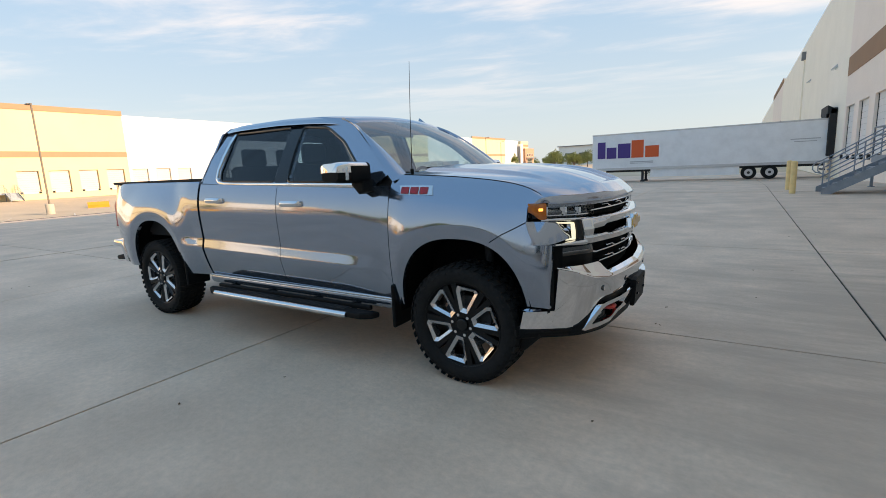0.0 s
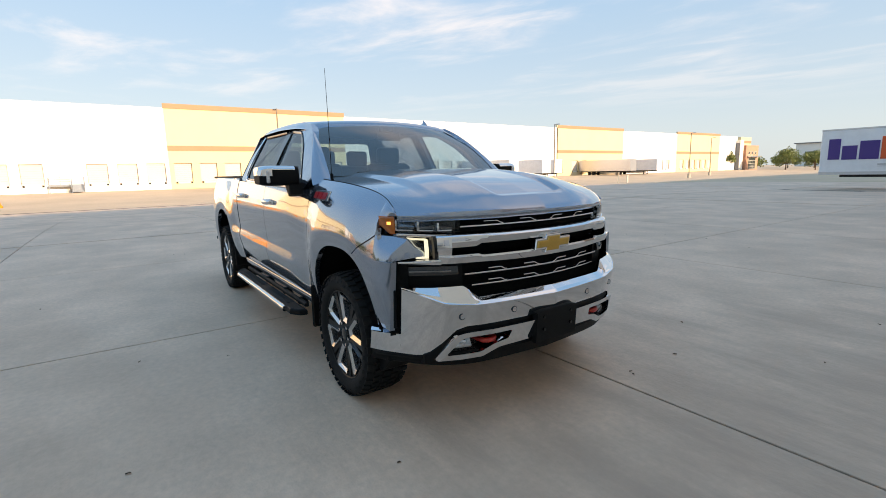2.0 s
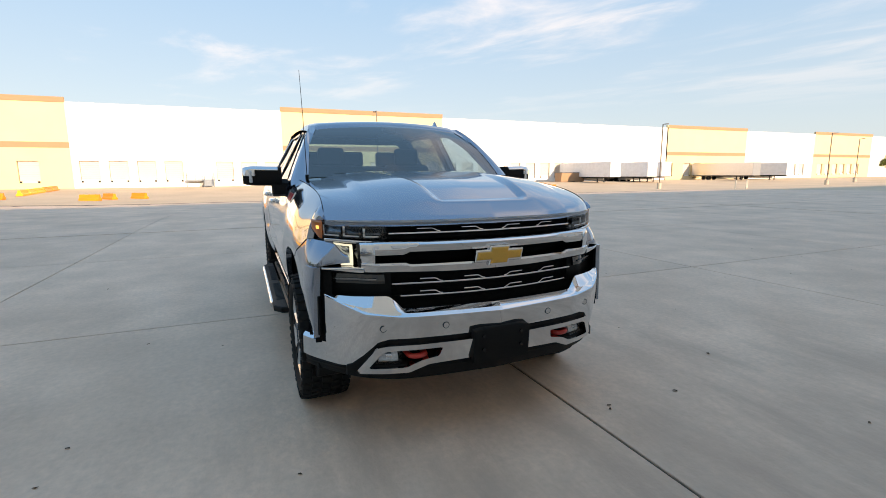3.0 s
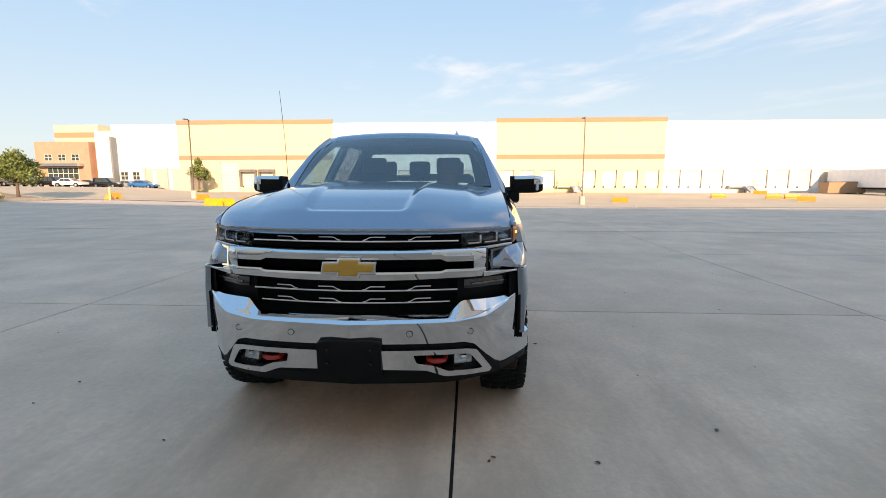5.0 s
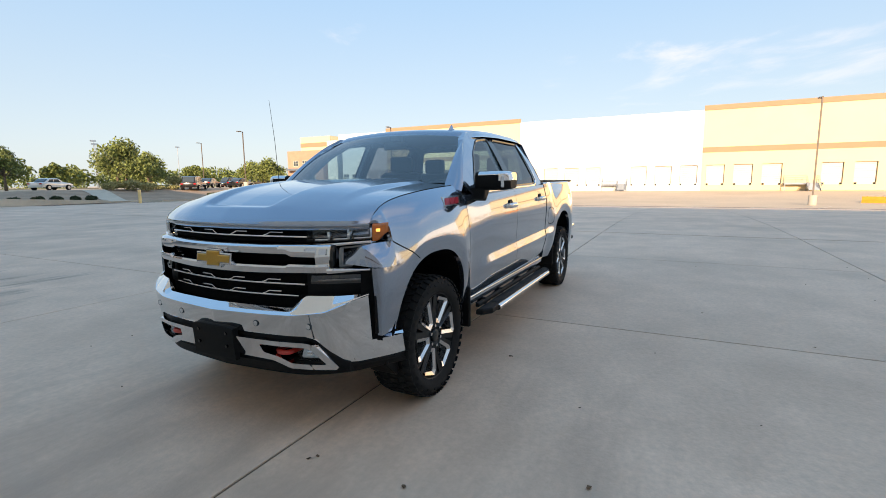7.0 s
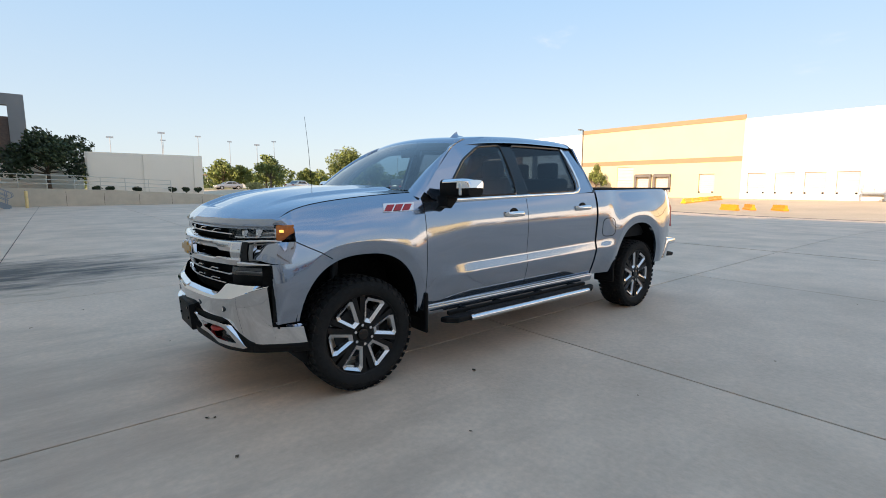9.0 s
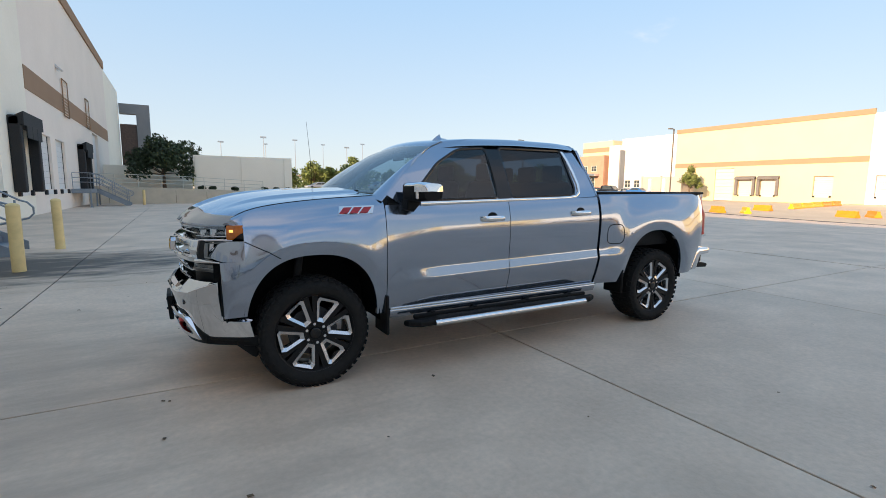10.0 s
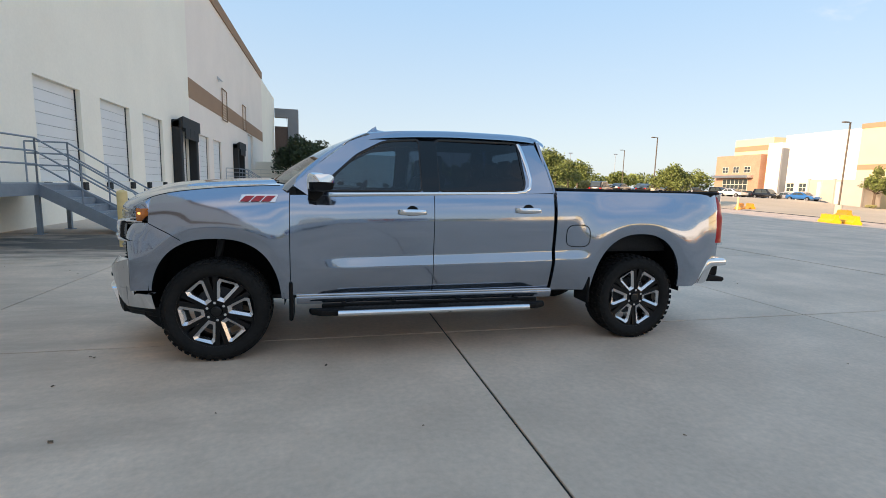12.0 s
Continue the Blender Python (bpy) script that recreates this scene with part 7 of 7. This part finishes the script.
for y in (-4.15, 22.3, 52.9, 83.0):
    e = copy_thing(stairs_1, Matrix.Translation((FACE_B + 5.3, y - 4.0, B0)) @ Matrix.Rotation(math.pi, 4, "Z"))
    e["label"] = "pale steel stairs at the far dock wall"
for x, y in ((-45.1, 68.1), (-45.7, 71.5), (-43.8, 68.5)):
    e = thing("marker_post", "short white marker post on the lot", "post", pose(x, y, gz(x, y) - 0.02))
    part("post", bm_cyl((0, 0, 0), 0.08, 1.2, 12, bev=0.02), M_MULL, e)
pst = thing("marker_post", "short cream marker post at the edge of a bed", "post", pose(-22.8, -34.4, gz(-22.8, -34.4) - 0.02))
part("post", bm_cyl((0, 0, 0), 0.12, 1.15, 12, bev=0.02), M_YEL, pst)
pst = thing("marker_post", "short cream marker post on the lot", "post", pose(-43.8, -32.0, gz(-43.8, -32.0) - 0.02))
part("post", bm_cyl((0, 0, 0), 0.1, 1.3, 12, bev=0.02), M_YEL, pst)


enc = thing("screen_enclosure", "cream painted block enclosure beside the office", "enclosure", pose(-80.2, -49.85, gz(-80.2, -49.85) - 0.1))
for ya, yb in ((-4.0, -0.08), (0.08, 4.0)):
    part("front_panel", bm_box(-0.2, ya, 0.0, 0.0, yb, 4.1, 0.02), M_ENCL, enc)
for y in (-4.1, 0.0, 4.1):
    part("pier", bm_box(-0.3, y - 0.18, 0.0, 0.10, y + 0.18, 4.25, 0.02), M_ENCL, enc)
for y in (-4.1, 4.1):
    part("side_panel", bm_box(-4.0, y - 0.1, 0.0, -0.3, y + 0.1, 4.1, 0.02), M_ENCL, enc)

# ---------------------------------------------------------------- parked cars
def car(x, y, turn, paint, suv, label):
    e = thing("parked_car", label, "car", pose(x, y, gz(x, y) - 0.02, 0, 0, turn), group="cars in the car park")
    h = 1.72 if suv else 1.44
    rear = -2.25 if suv else -1.72
    prof = [(-2.3, 0.34), (-2.36, 0.60), (-2.30, 0.92), (-1.9, 0.98), (0.95, 0.97), (1.9, 0.84), (2.28, 0.70), (2.34, 0.48), (2.25, 0.34)]
    part("body", bm_prism(prof, "y", -0.90, 0.90, 0.07), paint, e, smooth=40)
    cab = [(rear, 0.94), (rear + (0.25 if suv else 0.62), h - 0.06), (rear + (0.45 if suv else 0.85), h), (0.10, h), (0.30, h - 0.05), (1.12, 0.94)]
    cb = part("cabin", bm_prism(cab, "y", -0.76, 0.76, 0.08), paint, e, smooth=40)
    for s in (1, -1):
        for a, b in ((rear + 0.55, -0.52), (-0.44, 0.62)):
            q = [(a - (0.10 if a < -1 else 0.0), 0.98), (a + (0.16 if a < -1 else 0.0), h - 0.12), (b - (0.42 if b > 0 else 0.0), h - 0.12), (b, 0.98)]
            part("side_window", bm_prism(q, "y", *sorted((s * 0.74, s * 0.772))), M_WINDK, cb)
    part("windscreen", bm_prism([(0.36, h - 0.10), (1.08, 0.98), (1.12, 1.0), (0.41, h - 0.08)], "y", -0.66, 0.66), M_WINDK, cb)
    part("rear_window", bm_prism([(rear + 0.02, 1.02), (rear + (0.23 if suv else 0.58), h - 0.10), (rear + (0.20 if suv else 0.54), h - 0.08), (rear - 0.02, 1.04)], "y", -0.62, 0.62), M_WINDK, cb)
    for s in (1, -1):
        part("tail_lamp", bm_box(-2.37, min(s * 0.6, s * 0.86), 0.70, -2.28, max(s * 0.6, s * 0.86), 0.86, 0.01), M_REDL, e)
        part("head_lamp", bm_box(2.2, min(s * 0.55, s * 0.84), 0.62, 2.33, max(s * 0.55, s * 0.84), 0.74, 0.01), M_MULL, e)
    for wx in (-1.45, 1.45):
        for s in (1, -1):
            w = part("wheel", bm_cyl((wx, s * 0.92 - 0.11, 0.33), 0.34, 0.22, 20, "y"), M_TYRE, e)
            part("hub", bm_cyl((wx, s * 0.92 - 0.115 if s < 0 else s * 0.92 + 0.10, 0.33), 0.2, 0.015, 16, "y"), M_ALU, w)
    return e


rng = random.Random(4)
NAMES = ["black", "white", "silver", "blue", "maroon"]
for i, (x, y, t, p, suv) in enumerate(((-38.4, -49.0, 218, 0, True), (-29.6, -63.6, 205, 1, False), (-47.4, -57.9, 212, 0, False), (-49.5, -53.6, 200, 0, False), (-53, -70, 5, 2, False), (-57.5, -66.5, 15, 0, True), (-58.5, -60.8, 10, 0, False), (-64, -64.5, 8, 2, True), (-68.5, -66, 175, 0, False), (-73, -64.5, 90, 0, True),
                                       (-72.0, -60.8, 95, 1, False), (-77, -61.5, 90, 0, False), (-80.5, -62.0, 90, 2, True), (-76.0, -57.6, 92, 0, True), (-77.5, -54.8, 88, 2, False), (-77.0, -52.0, 90, 3, False),
                                       (-24.5, -84, 5, 2, False), (-80.5, -66.0, 90, 1, True), (-63, -72, 0, 4, True))):
    car(x, y, t, CAR_PAINTS[p], suv, "%s parked %s in sunlight" % (NAMES[p], "sport utility car" if suv else "saloon car"))

# ---------------------------------------------------------------- far things
tl_bl = []
rngt = random.Random(11)
for k in range(70):
    x = -190 + 260 * k / 70 + rngt.uniform(-3, 3)
    tl_bl.append((x, -210 + rngt.uniform(-15, 15), 2.0 + rngt.uniform(0, 2.2), rngt.uniform(3.0, 5.0)))
for k in range(40):
    tl_bl.append((-170 + 6 * k + rngt.uniform(-2, 2), 330 + rngt.uniform(-12, 12), 3.0 + rngt.uniform(0, 2), rngt.uniform(3.5, 6.0)))
for k in range(60):
    tl_bl.append((-130 + 2.3 * k + rngt.uniform(-2, 2), -138 + rngt.uniform(-10, 10), 3.0 + rngt.uniform(0, 2.4), rngt.uniform(2.6, 4.2)))
me = leaf_cloud(tl_bl, 42000, 0.5, 21)
me.materials.append(M_LEAF)
tagged(new("far_trees", me), "distant line of green trees along the horizon", "trees", kind="stuff")
for i, (x, y, h) in enumerate(((-25, -150, 16), (-40, -175, 18), (-55, -160, 15), (-70, -185, 19), (-90, -170, 17), (-14, -165, 16), (-110, -190, 18), (-60, -210, 20), (-130, -185, 18), (-35, -210, 19), (-80, -150, 14))):
    e = thing("flood_light_pole", "tall distant sports ground light pole", "light pole", pose(x, y, gz(x, y)), group="distant light poles")
    part("pole", bm_cyl((0, 0, 0), 0.16, h, 8, r2=0.10), M_ALU, e)
    part("lamp_bar", bm_box(-0.9, -0.15, h - 0.5, 0.9, 0.15, h, 0.0), M_ALU, e)
fb = thing("low_building", "long pale low building far beyond the lot", "building", pose(0, 0, 0))
part("wall", bm_box(-75, -232, 0, -28, -222, 6.5), M_WHITE, fb)
part("roof", bm_box(-75.5, -232.5, 6.5, -27.5, -221.5, 7.0), M_BANDB, fb)
for k in range(9):
    part("window", bm_box(-72 + 5 * k, -221.99, 1.5, -69.5 + 5 * k, -221.95, 4.0), M_WINDK, fb)
fb2 = thing("low_building", "white low building far past the warehouses", "building", pose(0, 0, 0))
part("wall", bm_box(-120, 360, 0, -30, 380, 14), M_WHITE, fb2)
part("roof", bm_box(-121, 359, 14, -29, 381, 14.6), M_GREYW, fb2)
for k in range(8):
    part("window", bm_box(-115 + 10.5 * k, 359.9, 6, -108 + 10.5 * k, 359.98, 9), M_WINDK, fb2)

# ---------------------------------------------------------------- litter on the concrete
M_DRY = mat("dead_leaf", (0.10, 0.06, 0.035), 0.9, spread=0.4)
rng = random.Random(17)
spots = [(-0.62, 2.44), (-0.555, 4.285), (-0.52, 4.26), (1.2, 0.6), (0.4, 1.1), (-2.4, 0.2), (-1.68, 5.42), (-1.9, 6.4), (-3.6, 7.0), (-0.9, 5.6), (0.2, 5.5), (0.9, 3.2), (-0.2, -0.4), (-5.5, 0.6), (-4.4, 6.2), (0.6, 7.0), (-2.9, 5.8), (1.0, 4.6), (-1.0, 1.3), (0.8, -1.5), (-6.5, 7.5)]
spots += [(rng.uniform(-9, 3), rng.uniform(-3, 11)) for _ in range(30)]
lm = []
for k in range(4):
    bm = bmesh.new()
    n = 6
    q = [bm.verts.new((0.028 * math.cos(2 * math.pi * i / n) * rng.uniform(0.5, 1.2), 0.014 * math.sin(2 * math.pi * i / n) * rng.uniform(0.6, 1.3), 0.002 + 0.008 * (i % 2))) for i in range(n)]
    bm.faces.new(q)
    lm.append(mesh_of(bm, "leaf", M_DRY))
for i, (x, y) in enumerate(spots):
    ob = new("fallen_leaf", lm[i % 4])
    ob.matrix_world = pose(x, y, 0.002, 0, 0, rng.uniform(0, 360)) @ Matrix.Scale(rng.uniform(0.35, 0.8), 4)
    tagged(ob, "small dry brown leaf on the concrete", "leaf", "leaves on the concrete")

# worn parking lines on the sunlit yard
for k, y in enumerate((-2.0, 2.4, 6.8, 11.2, 15.6, 20.0, 29.0)):
    ob = part("parking_line", bm_grid(lambda u, v, y=y: (-44.0 - 7.0 * u, y + 0.35 * 7 * u + 0.10 * v, gz(-44.0 - 7.0 * u, y) + 0.006), lin(0, 1, 8), (0, 1)), M_LINE)
    tagged(ob, "worn white parking line on concrete", "road marking", kind="structure")
